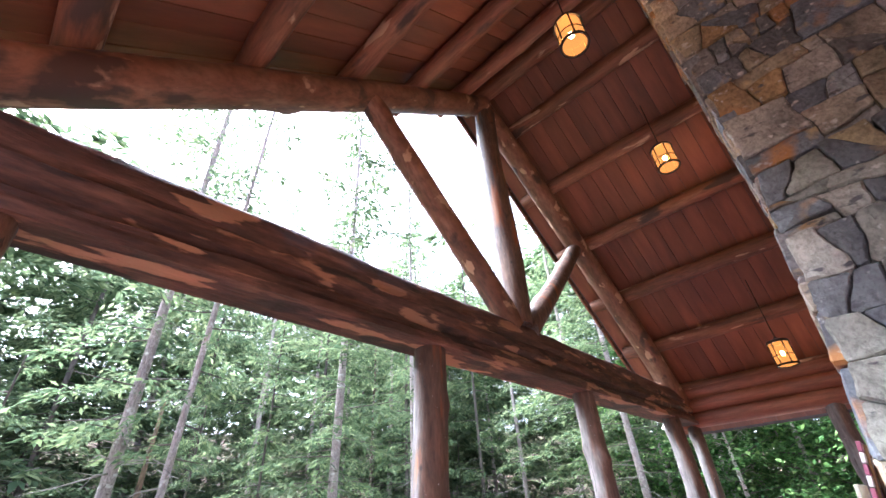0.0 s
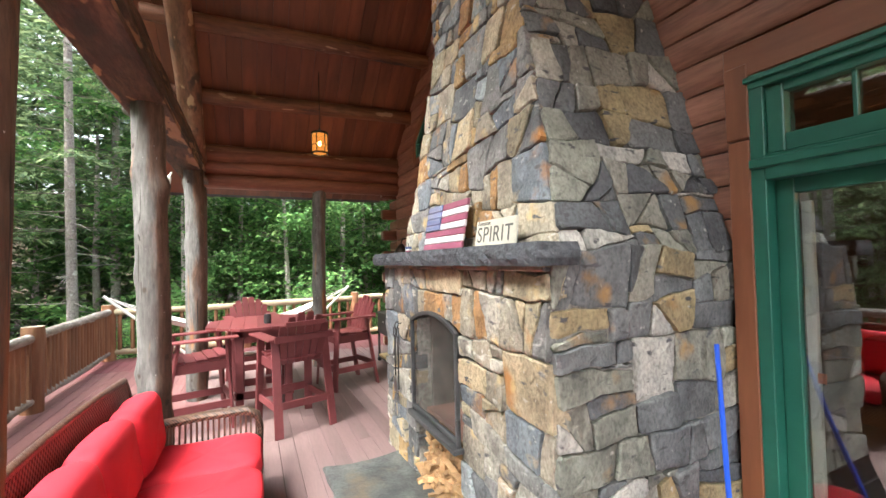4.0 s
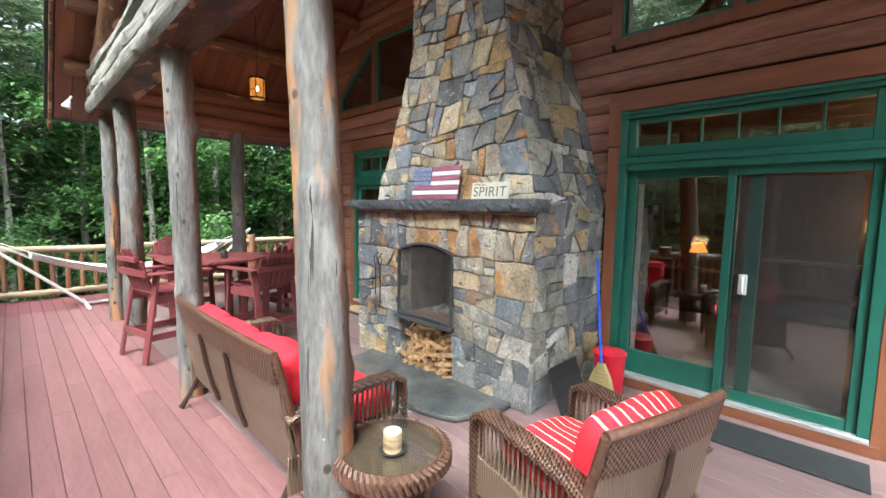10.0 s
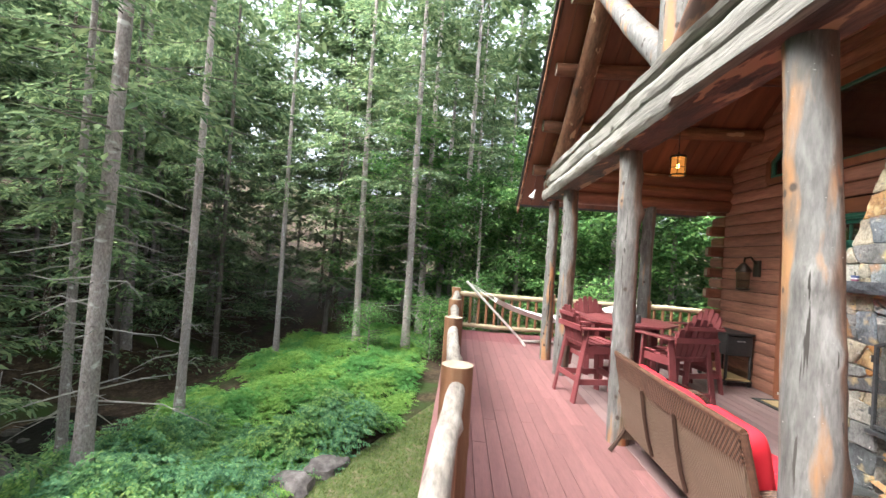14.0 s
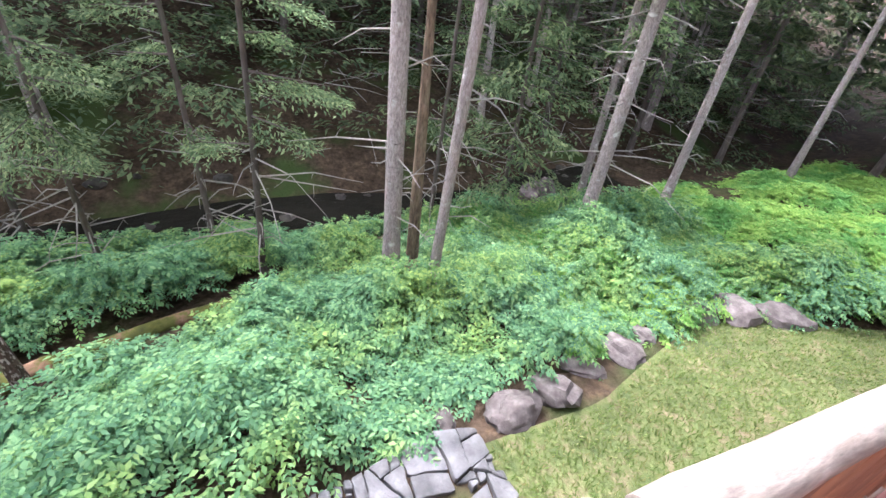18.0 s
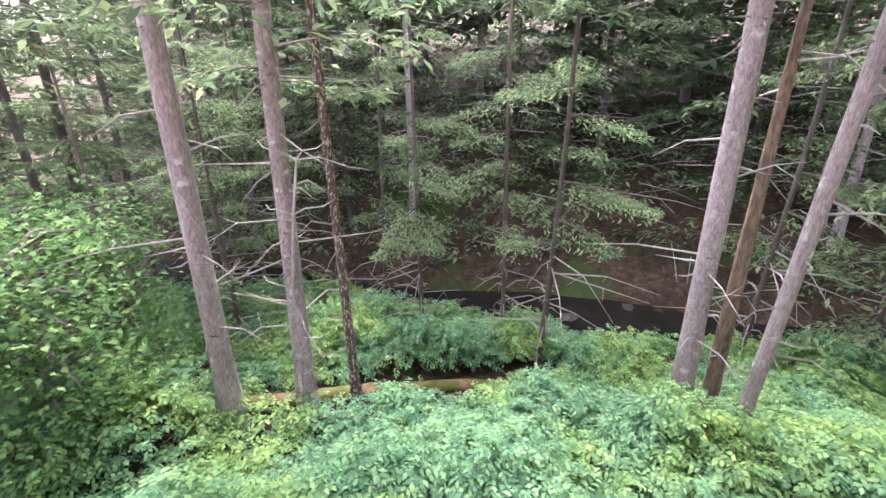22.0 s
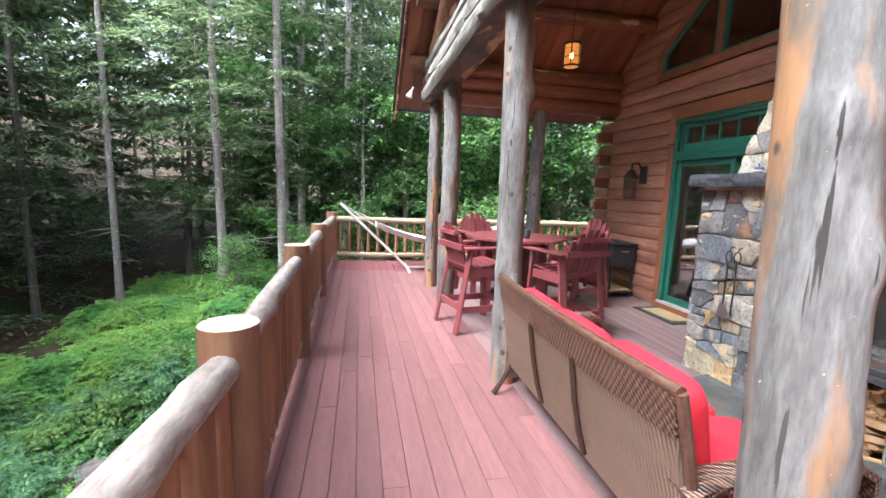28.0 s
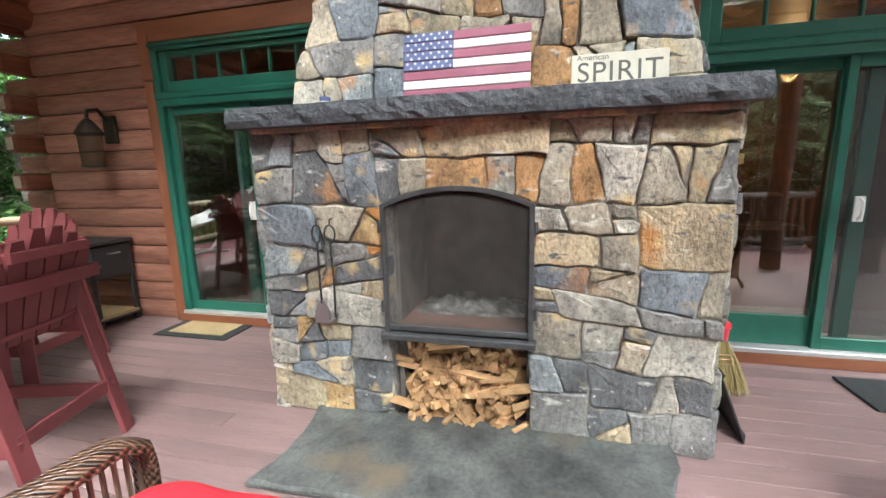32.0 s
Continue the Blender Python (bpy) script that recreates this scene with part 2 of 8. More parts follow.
def stone_shape(poly, g, gap=0.011, proud=0.03, depth=0.09):
    """A split stone in the plane (u, v), its face along +n; uneven outline and a flat, broken face."""
    poly = inset(poly, gap * g.choice((0.35, 0.6, 0.9, 1.3, 2.0)))
    if len(poly) < 3 or area(poly) < 0.0006:
        return None
    cut = []
    for i, (x0, y0) in enumerate(poly):
        for (x1, y1) in (poly[i - 1], poly[(i + 1) % len(poly)]):
            ln = math.hypot(x1 - x0, y1 - y0) + 1e-9
            d = min(g.uniform(0.003, 0.02), ln * 0.3)
            cut.append((x0 + (x1 - x0) * d / ln, y0 + (y1 - y0) * d / ln))
    poly = cut
    ring = []
    for i, (x0, y0) in enumerate(poly):
        x1, y1 = poly[(i + 1) % len(poly)]
        ln = math.hypot(x1 - x0, y1 - y0)
        k = max(1, min(8, int(ln / 0.04)))
        for j in range(k):
            t = j / k
            jit = 0.0035 if ln > 0.05 else 0.0015
            px, py = x0 + (x1 - x0) * t, y0 + (y1 - y0) * t
            wv = noise.noise_vector(Vector((px * 4.3, py * 4.3, 5.5))) * 0.030 + noise.noise_vector(Vector((px * 13, py * 13, 9.5))) * 0.010
            ring.append((px + wv.x + g.uniform(-jit, jit), py + wv.y + g.uniform(-jit, jit)))
    cx, cy = sum(p[0] for p in ring) / len(ring), sum(p[1] for p in ring) / len(ring)
    tx, ty = g.uniform(-0.07, 0.07), g.uniform(-0.07, 0.07)
    top = g.uniform(0.15, 1.0) * proud
    n = len(ring)
    v = [(x, y, -depth) for x, y in ring]
    v += [(x, y, top - g.uniform(0.002, 0.010) + (x - cx) * tx + (y - cy) * ty) for x, y in ring]
    far = math.sqrt(area(poly))
    s1 = 1 - min(0.22, 0.009 / far * 2)
    v += [(cx + (x - cx) * s1, cy + (y - cy) * s1, top + g.uniform(-0.003, 0.003) + (x - cx) * tx + (y - cy) * ty) for x, y in ring]
    v += [(cx + (x - cx) * 0.5, cy + (y - cy) * 0.5, top + g.uniform(-0.003, 0.004) + ((x - cx) * tx + (y - cy) * ty) * 0.5) for x, y in ring]
    v.append((cx + g.uniform(-0.02, 0.02), cy + g.uniform(-0.02, 0.02), top + g.uniform(-0.003, 0.004)))
    f = []
    for r in range(3):
        for k in range(n):
            k2 = (k + 1) % n
            f.append((r * n + k, r * n + k2, (r + 1) * n + k2, (r + 1) * n + k))
    for k in range(n):
        f.append((3 * n + k, 3 * n + (k + 1) % n, 4 * n))
    return v, f


def lay(shape, org, u, w):
    """Puts a shape of the plane (u, v, n) into the world."""
    n = Vector(u).cross(Vector(w)).normalized()
    u, w, org = Vector(u), Vector(w), Vector(org)
    v, f = shape
    return [tuple(org + u * p[0] + w * p[1] + n * p[2]) for p in v], f

# ---- materials ----
def nodes_of(name):
    m = bpy.data.materials.new(name)
    m.use_nodes = True
    nt = m.node_tree
    return m, nt.nodes, nt.links, nt.nodes["Principled BSDF"]


def ramp(nd, stops):
    r = nd.new("ShaderNodeValToRGB")
    e = r.color_ramp.elements
    while len(e) < len(stops):
        e.new(0.5)
    for el, (p, c) in zip(e, stops):
        el.position, el.color = p, (*c, 1)
    return r


def surface(name, cols, scale=6.0, stretch=(1, 1, 1), detail=6, rough=(0.6, 0.85), bump=0.3, fine=40.0, stain=0.35, stain_scale=1.2,
            vary=0.0, metal=0.0, pieces=None, distance=0.006, island=False, spec=0.5, grainy=0.0):
    """Grain (stretched noise through a ramp), larger stains, fine relief; pieces vary by their own random number."""
    m, nd, ln, bs = nodes_of(name)
    tc = nd.new("ShaderNodeTexCoord")
    mp = nd.new("ShaderNodeMapping")
    mp.inputs["Scale"].default_value = stretch
    ln.new(tc.outputs["Object"], mp.inputs["Vector"])
    if island:
        rnd = nd.new("ShaderNodeNewGeometry").outputs["Random Per Island"]
    else:
        rnd = nd.new("ShaderNodeObjectInfo").outputs["Random"]
    w = nd.new("ShaderNodeMath")
    w.operation = "MULTIPLY"
    w.inputs[1].default_value = 37.0
    ln.new(rnd, w.inputs[0])

    def tex(sc, det):
        t = nd.new("ShaderNodeTexNoise")
        t.noise_dimensions = "4D"
        t.inputs["Scale"].default_value, t.inputs["Detail"].default_value = sc, det
        t.inputs["Roughness"].default_value = 0.62
        ln.new(mp.outputs["Vector"], t.inputs["Vector"])
        ln.new(w.outputs[0], t.inputs["W"])
        return t.outputs["Fac"]

    grain = tex(scale, detail)
    r = ramp(nd, cols)
    ln.new(grain, r.inputs["Fac"])
    col = r.outputs["Color"]
    if pieces:
        pr = ramp(nd, pieces)
        pr.color_ramp.interpolation = "CONSTANT"
        ln.new(rnd, pr.inputs["Fac"])
        mx = nd.new("ShaderNodeMix")
        mx.data_type, mx.blend_type = "RGBA", "MULTIPLY"
        mx.inputs["Factor"].default_value = 1.0
        ln.new(col, mx.inputs["A"])
        ln.new(pr.outputs["Color"], mx.inputs["B"])
        col = mx.outputs["Result"]
    big = tex(stain_scale, 4)
    br = ramp(nd, [(0.3, (1 - stain,) * 3), (0.62, (1.0, 1.0, 1.0))])
    ln.new(big, br.inputs["Fac"])
    mx = nd.new("ShaderNodeMix")
    mx.data_type, mx.blend_type = "RGBA", "MULTIPLY"
    mx.inputs["Factor"].default_value = 1.0
    ln.new(col, mx.inputs["A"])
    ln.new(br.outputs["Color"], mx.inputs["B"])
    col = mx.outputs["Result"]
    if grainy:
        gr = ramp(nd, [(0.32, (1 - grainy,) * 3), (0.58, (1.0, 1.0, 1.0))])
        ln.new(tex(fine, 6), gr.inputs["Fac"])
        mx = nd.new("ShaderNodeMix")
        mx.data_type, mx.blend_type = "RGBA", "MULTIPLY"
        mx.inputs["Factor"].default_value = 1.0
        ln.new(col, mx.inputs["A"])
        ln.new(gr.outputs["Color"], mx.inputs["B"])
        col = mx.outputs["Result"]
    if vary:
        hs = nd.new("ShaderNodeHueSaturation")
        mr = nd.new("ShaderNodeMapRange")
        mr.inputs["To Min"].default_value, mr.inputs["To Max"].default_value = 1 - vary, 1 + vary
        ln.new(rnd, mr.inputs["Value"])
        ln.new(mr.outputs["Result"], hs.inputs["Value"])
        ln.new(col, hs.inputs["Color"])
        col = hs.outputs["Color"]
    ln.new(col, bs.inputs["Base Color"])
    rr = nd.new("ShaderNodeMapRange")
    rr.inputs["To Min"].default_value, rr.inputs["To Max"].default_value = rough
    ln.new(grain, rr.inputs["Value"])
    ln.new(rr.outputs["Result"], bs.inputs["Roughness"])
    bs.inputs["Metallic"].default_value = metal
    bs.inputs["Specular IOR Level"].default_value = spec
    if bump:
        fn = tex(fine, 5)
        ad = nd.new("ShaderNodeMath")
        ad.operation = "MULTIPLY_ADD"
        ad.inputs[1].default_value = 0.5
        ln.new(fn, ad.inputs[0])
        ln.new(grain, ad.inputs[2])
        bp = nd.new("ShaderNodeBump")
        bp.inputs["Strength"].default_value, bp.inputs["Distance"].default_value = bump, distance
        ln.new(ad.outputs[0], bp.inputs["Height"])
        ln.new(bp.outputs["Normal"], bs.inputs["Normal"])
    return m


def mix_in(m, col, scale, lo, hi, stretch=(1, 1, 1), rough=None):
    """A second colour over a material, in patches."""
    nd, ln = m.node_tree.nodes, m.node_tree.links
    bs = nd["Principled BSDF"]
    old = bs.inputs["Base Color"].links[0].from_socket
    tc = nd.new("ShaderNodeTexCoord")
    mp = nd.new("ShaderNodeMapping")
    mp.inputs["Scale"].default_value = stretch
    ln.new(tc.outputs["Object"], mp.inputs["Vector"])
    oi = nd.new("ShaderNodeObjectInfo")
    w = nd.new("ShaderNodeMath")
    w.operation = "MULTIPLY"
    w.inputs[1].default_value = 61.0
    ln.new(oi.outputs["Random"], w.inputs[0])
    t = nd.new("ShaderNodeTexNoise")
    t.noise_dimensions = "4D"
    t.inputs["Scale"].default_value, t.inputs["Detail"].default_value = scale, 7
    ln.new(mp.outputs["Vector"], t.inputs["Vector"])
    ln.new(w.outputs[0], t.inputs["W"])
    mr = nd.new("ShaderNodeMapRange")
    mr.inputs["From Min"].default_value, mr.inputs["From Max"].default_value = lo, hi
    ln.new(t.outputs["Fac"], mr.inputs["Value"])
    mx = nd.new("ShaderNodeMix")
    mx.data_type = "RGBA"
    ln.new(mr.outputs["Result"], mx.inputs["Factor"])
    ln.new(old, mx.inputs["A"])
    mx.inputs["B"].default_value = (*col, 1)
    ln.new(mx.outputs["Result"], bs.inputs["Base Color"])
    return m


def knots(m, col, scale, lo, hi, stretch=(1, 1, 1)):
    """Dark round knots, strewn."""
    nd, ln = m.node_tree.nodes, m.node_tree.links
    bs = nd["Principled BSDF"]
    old = bs.inputs["Base Color"].links[0].from_socket
    tc, mp, vo, mr, mx = (nd.new(k) for k in ("ShaderNodeTexCoord", "ShaderNodeMapping", "ShaderNodeTexVoronoi", "ShaderNodeMapRange", "ShaderNodeMix"))
    mp.inputs["Scale"].default_value = stretch
    ln.new(tc.outputs["Object"], mp.inputs["Vector"])
    ln.new(mp.outputs["Vector"], vo.inputs["Vector"])
    vo.inputs["Scale"].default_value = scale
    mr.inputs["From Min"].default_value, mr.inputs["From Max"].default_value = hi, lo
    ln.new(vo.outputs["Distance"], mr.inputs["Value"])
    mx.data_type = "RGBA"
    ln.new(mr.outputs["Result"], mx.inputs["Factor"])
    ln.new(old, mx.inputs["A"])
    mx.inputs["B"].default_value = (*col, 1)
    ln.new(mx.outputs["Result"], bs.inputs["Base Color"])
    return m


def weathered_side(m, col, lo=-0.15, hi=0.45):
    """Stain that has lasted on the sheltered side, towards the house; the open side has weathered grey."""
    nd, ln = m.node_tree.nodes, m.node_tree.links
    bs = nd["Principled BSDF"]
    old = bs.inputs["Base Color"].links[0].from_socket
    gi, sp, nz, ad, mr, mx = (nd.new(k) for k in ("ShaderNodeNewGeometry", "ShaderNodeSeparateXYZ", "ShaderNodeTexNoise", "ShaderNodeMath", "ShaderNodeMapRange", "ShaderNodeMix"))
    tc, mp = nd.new("ShaderNodeTexCoord"), nd.new("ShaderNodeMapping")
    mp.inputs["Scale"].default_value = (1, 1, 0.14)
    ln.new(tc.outputs["Object"], mp.inputs["Vector"])
    ln.new(mp.outputs["Vector"], nz.inputs["Vector"])
    nz.inputs["Scale"].default_value, nz.inputs["Detail"].default_value = 9.0, 6
    ln.new(gi.outputs["Normal"], sp.inputs[0])
    ad.operation, ad.inputs[1].default_value = "MULTIPLY_ADD", 2.4
    ln.new(nz.outputs["Fac"], ad.inputs[0])
    ln.new(sp.outputs[0], ad.inputs[2])
    mr.inputs["From Min"].default_value, mr.inputs["From Max"].default_value = lo + 1.2, hi + 1.2
    ln.new(ad.outputs[0], mr.inputs["Value"])
    hue = nd.new("ShaderNodeMix")
    hue.data_type, hue.blend_type = "RGBA", "MULTIPLY"
    hue.inputs["Factor"].default_value, hue.inputs["B"].default_value = 1.0, (*col, 1)
    ln.new(old, hue.inputs["A"])
    mx.data_type = "RGBA"
    ln.new(mr.outputs["Result"], mx.inputs["Factor"])
    ln.new(old, mx.inputs["A"])
    ln.new(hue.outputs["Result"], mx.inputs["B"])
    ln.new(mx.outputs["Result"], bs.inputs["Base Color"])
    return m


def plain(name, col, rough=0.5, metal=0.0, spec=0.5):
    m, nd, ln, bs = nodes_of(name)
    bs.inputs["Base Color"].default_value = (*col, 1)
    bs.inputs["Roughness"].default_value, bs.inputs["Metallic"].default_value = rough, metal
    bs.inputs["Specular IOR Level"].default_value = spec
    return m


def glow(name, col, strength):
    m, nd, ln, bs = nodes_of(name)
    bs.inputs["Base Color"].default_value = (*col, 1)
    bs.inputs["Emission Color"].default_value = (*col, 1)
    bs.inputs["Emission Strength"].default_value = strength
    return m


def glass(name, tint=(0.9, 0.93, 0.92), clear=0.9, rough=0.01, gloss=0.07):
    """A thin pane: mostly clear, glossy by its angle."""
    m = bpy.data.materials.new(name)
    m.use_nodes = True
    nd, ln = m.node_tree.nodes, m.node_tree.links
    nd.remove(nd["Principled BSDF"])
    tr, gl, mx, lw = nd.new("ShaderNodeBsdfTransparent"), nd.new("ShaderNodeBsdfGlossy"), nd.new("ShaderNodeMixShader"), nd.new("ShaderNodeLayerWeight")
    tr.inputs["Color"].default_value = (*[c * clear for c in tint], 1)
    gl.inputs["Roughness"].default_value = rough
    lw.inputs["Blend"].default_value = 0.5
    pw, ad = nd.new("ShaderNodeMath"), nd.new("ShaderNodeMath")
    pw.operation, pw.inputs[1].default_value = "POWER", 3.0
    ad.operation, ad.inputs[1].default_value, ad.inputs[2].default_value = "MULTIPLY_ADD", 0.85, gloss
    ln.new(lw.outputs["Facing"], pw.inputs[0])
    ln.new(pw.outputs[0], ad.inputs[0])
    ln.new(ad.outputs[0], mx.inputs["Fac"])
    ln.new(tr.outputs[0], mx.inputs[1])
    ln.new(gl.outputs[0], mx.inputs[2])
    ln.new(mx.outputs[0], nd["Material Output"].inputs["Surface"])
    return m


def veil(name, col, cover):
    """A fine mesh seen from afar: partly clear, partly matt."""
    m = bpy.data.materials.new(name)
    m.use_nodes = True
    nd, ln = m.node_tree.nodes, m.node_tree.links
    bs = nd["Principled BSDF"]
    bs.inputs["Base Color"].default_value, bs.inputs["Roughness"].default_value = (*col, 1), 0.6
    tr, mx = nd.new("ShaderNodeBsdfTransparent"), nd.new("ShaderNodeMixShader")
    mx.inputs["Fac"].default_value = cover
    ln.new(tr.outputs[0], mx.inputs[1])
    ln.new(bs.outputs[0], mx.inputs[2])
    ln.new(mx.outputs[0], nd["Material Output"].inputs["Surface"])
    return m


def woven(name, dark, light, across=55.0, along=55.0, bump=0.8):
    """Basket weave: two crossing sets of strands, over and under."""
    m, nd, ln, bs = nodes_of(name)
    tc = nd.new("ShaderNodeTexCoord")
    sep = nd.new("ShaderNodeSeparateXYZ")
    ln.new(tc.outputs["Object"], sep.inputs[0])

    def math_(op, a, b=None):
        n = nd.new("ShaderNodeMath")
        n.operation = op
        for i, q in enumerate((a, b)):
            if q is None:
                continue
            if isinstance(q, float):
                n.inputs[i].default_value = q
            else:
                ln.new(q, n.inputs[i])
        return n.outputs[0]

    s = math_("SINE", math_("MULTIPLY", math_("ADD", sep.outputs[0], sep.outputs[1]), across * 2.0))
    t = math_("SINE", math_("MULTIPLY", math_("ADD", sep.outputs[2], math_("MULTIPLY", sep.outputs[0], 0.6)), along * 2.0))
    h = math_("MULTIPLY", s, t)
    mr = nd.new("ShaderNodeMapRange")
    mr.inputs["From Min"].default_value, mr.inputs["From Max"].default_value = -1.0, 1.0
    ln.new(h, mr.inputs["Value"])
    nz = nd.new("ShaderNodeTexNoise")
    nz.inputs["Scale"].default_value, nz.inputs["Detail"].default_value = 9.0, 4
    ln.new(tc.outputs["Object"], nz.inputs["Vector"])
    f = math_("MULTIPLY", mr.outputs["Result"], math_("ADD", nz.outputs["Fac"], 0.4))
    r = ramp(nd, [(0.2, dark), (0.62, light)])
    ln.new(f, r.inputs["Fac"])
    ln.new(r.outputs["Color"], bs.inputs["Base Color"])
    bs.inputs["Roughness"].default_value = 0.42
    bp = nd.new("ShaderNodeBump")
    bp.inputs["Strength"].default_value, bp.inputs["Distance"].default_value = bump, 0.008
    ln.new(mr.outputs["Result"], bp.inputs["Height"])
    ln.new(bp.outputs["Normal"], bs.inputs["Normal"])
    return m


def striped(name, ground, line, pitch, width, axis):
    m, nd, ln, bs = nodes_of(name)
    tc = nd.new("ShaderNodeTexCoord")
    sep = nd.new("ShaderNodeSeparateXYZ")
    ln.new(tc.outputs["Object"], sep.inputs[0])
    a = nd.new("ShaderNodeMath")
    a.operation = "PINGPONG"
    a.inputs[1].default_value = pitch / 2
    ln.new(sep.outputs[axis], a.inputs[0])
    b = nd.new("ShaderNodeMath")
    b.operation = "LESS_THAN"
    b.inputs[1].default_value = width / 2
    ln.new(a.outputs[0], b.inputs[0])
    mx = nd.new("ShaderNodeMix")
    mx.data_type = "RGBA"
    mx.inputs["A"].default_value, mx.inputs["B"].default_value = (*ground, 1), (*line, 1)
    ln.new(b.outputs[0], mx.inputs["Factor"])
    nz = nd.new("ShaderNodeTexNoise")
    nz.inputs["Scale"].default_value = 350.0
    ln.new(tc.outputs["Object"], nz.inputs["Vector"])
    bp = nd.new("ShaderNodeBump")
    bp.inputs["Strength"].default_value, bp.inputs["Distance"].default_value = 0.15, 0.002
    ln.new(nz.outputs["Fac"], bp.inputs["Height"])
    ln.new(bp.outputs["Normal"], bs.inputs["Normal"])
    ln.new(mx.outputs["Result"], bs.inputs["Base Color"])
    bs.inputs["Roughness"].default_value = 0.85
    return m


ALONG_X, ALONG_Y, ALONG_Z = (0.12, 1, 1), (1, 0.12, 1), (1, 1, 0.12)
m_deck = surface("deck_boards", [(0.3, (0.19, 0.082, 0.080)), (0.7, (0.26, 0.125, 0.121))], 14, ALONG_Y, rough=(0.5, 0.75), bump=0.2, fine=70, stain=0.28, stain_scale=1.6, vary=0.11, grainy=0.18)
m_deck_dusty = surface("dusty_deck_boards", [(0.3, (0.205, 0.134, 0.130)), (0.7, (0.26, 0.176, 0.172))], 10, ALONG_Y, rough=(0.5, 0.75), bump=0.18, fine=70, stain=0.25, stain_scale=1.2, vary=0.08, grainy=0.12)
m_deck_new = surface("deck_boards_unfaded", [(0.3, (0.15, 0.045, 0.05)), (0.7, (0.22, 0.075, 0.08))], 14, ALONG_Y, rough=(0.5, 0.75), bump=0.15, stain=0.22, vary=0.1)
m_siding = surface("stained_log_siding", [(0.28, (0.20, 0.082, 0.055)), (0.5, (0.35, 0.155, 0.105)), (0.75, (0.48, 0.24, 0.165))], 9, ALONG_Y, rough=(0.45, 0.7), bump=0.5, fine=50, stain=0.35, stain_scale=2, vary=0.14, grainy=0.35)
m_siding_x = surface("stained_log_beam", [(0.28, (0.13, 0.042, 0.022)), (0.5, (0.24, 0.08, 0.042)), (0.75, (0.34, 0.13, 0.07))], 9, ALONG_X, rough=(0.45, 0.7), bump=0.5, fine=50, stain=0.35, stain_scale=2, vary=0.14, grainy=0.35)
m_trim = surface("stained_trim", [(0.3, (0.17, 0.055, 0.026)), (0.7, (0.28, 0.105, 0.050))], 9, ALONG_Z, rough=(0.4, 0.6), bump=0.2, stain=0.2)
m_trim_y = surface("stained_trim_flat", [(0.3, (0.17, 0.055, 0.026)), (0.7, (0.28, 0.105, 0.050))], 9, ALONG_Y, rough=(0.4, 0.6), bump=0.2, stain=0.2)
m_post = surface("weathered_post", [(0.25, (0.10, 0.092, 0.085)), (0.5, (0.185, 0.176, 0.166)), (0.75, (0.30, 0.29, 0.277))], 22, (1, 1, 0.20), rough=(0.6, 0.85), bump=0.8, fine=60, stain=0.5, stain_scale=4.0, grainy=0.4, distance=0.01)
mix_in(m_post, (0.30, 0.155, 0.07), 6.0, 0.56, 0.64, (1, 1, 0.16))
mix_in(m_post, (0.10, 0.085, 0.07), 7.0, 0.57, 0.68, (1, 1, 0.3))
weathered_side(m_post, (0.80, 0.50, 0.36), -0.05, 0.35)
mix_in(m_post, (0.035, 0.028, 0.022), 11.0, 0.70, 0.73, (1, 1, 0.8))
mix_in(m_post, (0.03, 0.024, 0.02), 15.0, 0.655, 0.668, (1, 1, 0.030))
mix_in(m_post, (0.05, 0.042, 0.036), 30.0, 0.66, 0.68, (1, 1, 0.05))
knots(m_post, (0.045, 0.030, 0.022), 7.0, 0.10, 0.17, (1, 1, 0.8))
mix_in(m_post, (0.40, 0.39, 0.37), 45.0, 0.70, 0.73)
m_beam = surface("weathered_beam", [(0.25, (0.13, 0.12, 0.105)), (0.5, (0.30, 0.28, 0.25)), (0.75, (0.46, 0.43, 0.39))], 17, (1, 0.06, 1), rough=(0.6, 0.85), bump=1.0, fine=55, stain=0.5, stain_scale=2.5, grainy=0.6, distance=0.015)
m_beam_in = surface("stained_beam", [(0.3, (0.045, 0.022, 0.017)), (0.5, (0.13, 0.060, 0.042)), (0.72, (0.27, 0.135, 0.085))], 12, (1, 0.2, 1), rough=(0.5, 0.75), bump=1.0, fine=45, stain=0.6, stain_scale=3.0, grainy=0.5, distance=0.015)
mix_in(m_beam_in, (0.38, 0.20, 0.115), 7.0, 0.57, 0.60, (1, 0.28, 1))
mix_in(m_beam_in, (0.03, 0.018, 0.016), 6.0, 0.57, 0.61, (1, 0.3, 1))
m_rafter = surface("stained_rafter", [(0.25, (0.11, 0.045, 0.025)), (0.5, (0.25, 0.11, 0.06)), (0.75, (0.38, 0.22, 0.14))], 9, (1, 0.3, 0.3), rough=(0.5, 0.75), bump=0.7, fine=40, stain=0.5, stain_scale=3, grainy=0.45)
m_purlin = surface("stained_purlin", [(0.25, (0.11, 0.04, 0.02)), (0.5, (0.25, 0.095, 0.045)), (0.75, (0.38, 0.19, 0.11))], 10, ALONG_X, rough=(0.5, 0.75), bump=0.7, fine=45, stain=0.5, stain_scale=3, grainy=0.45)
for mm, st in ((m_rafter, (1, 0.5, 0.5)), (m_purlin, (0.25, 1, 1))):
    mix_in(mm, (0.46, 0.29, 0.18), 7.0, 0.60, 0.63, st)
    mix_in(mm, (0.05, 0.025, 0.018), 5.0, 0.58, 0.64, st)
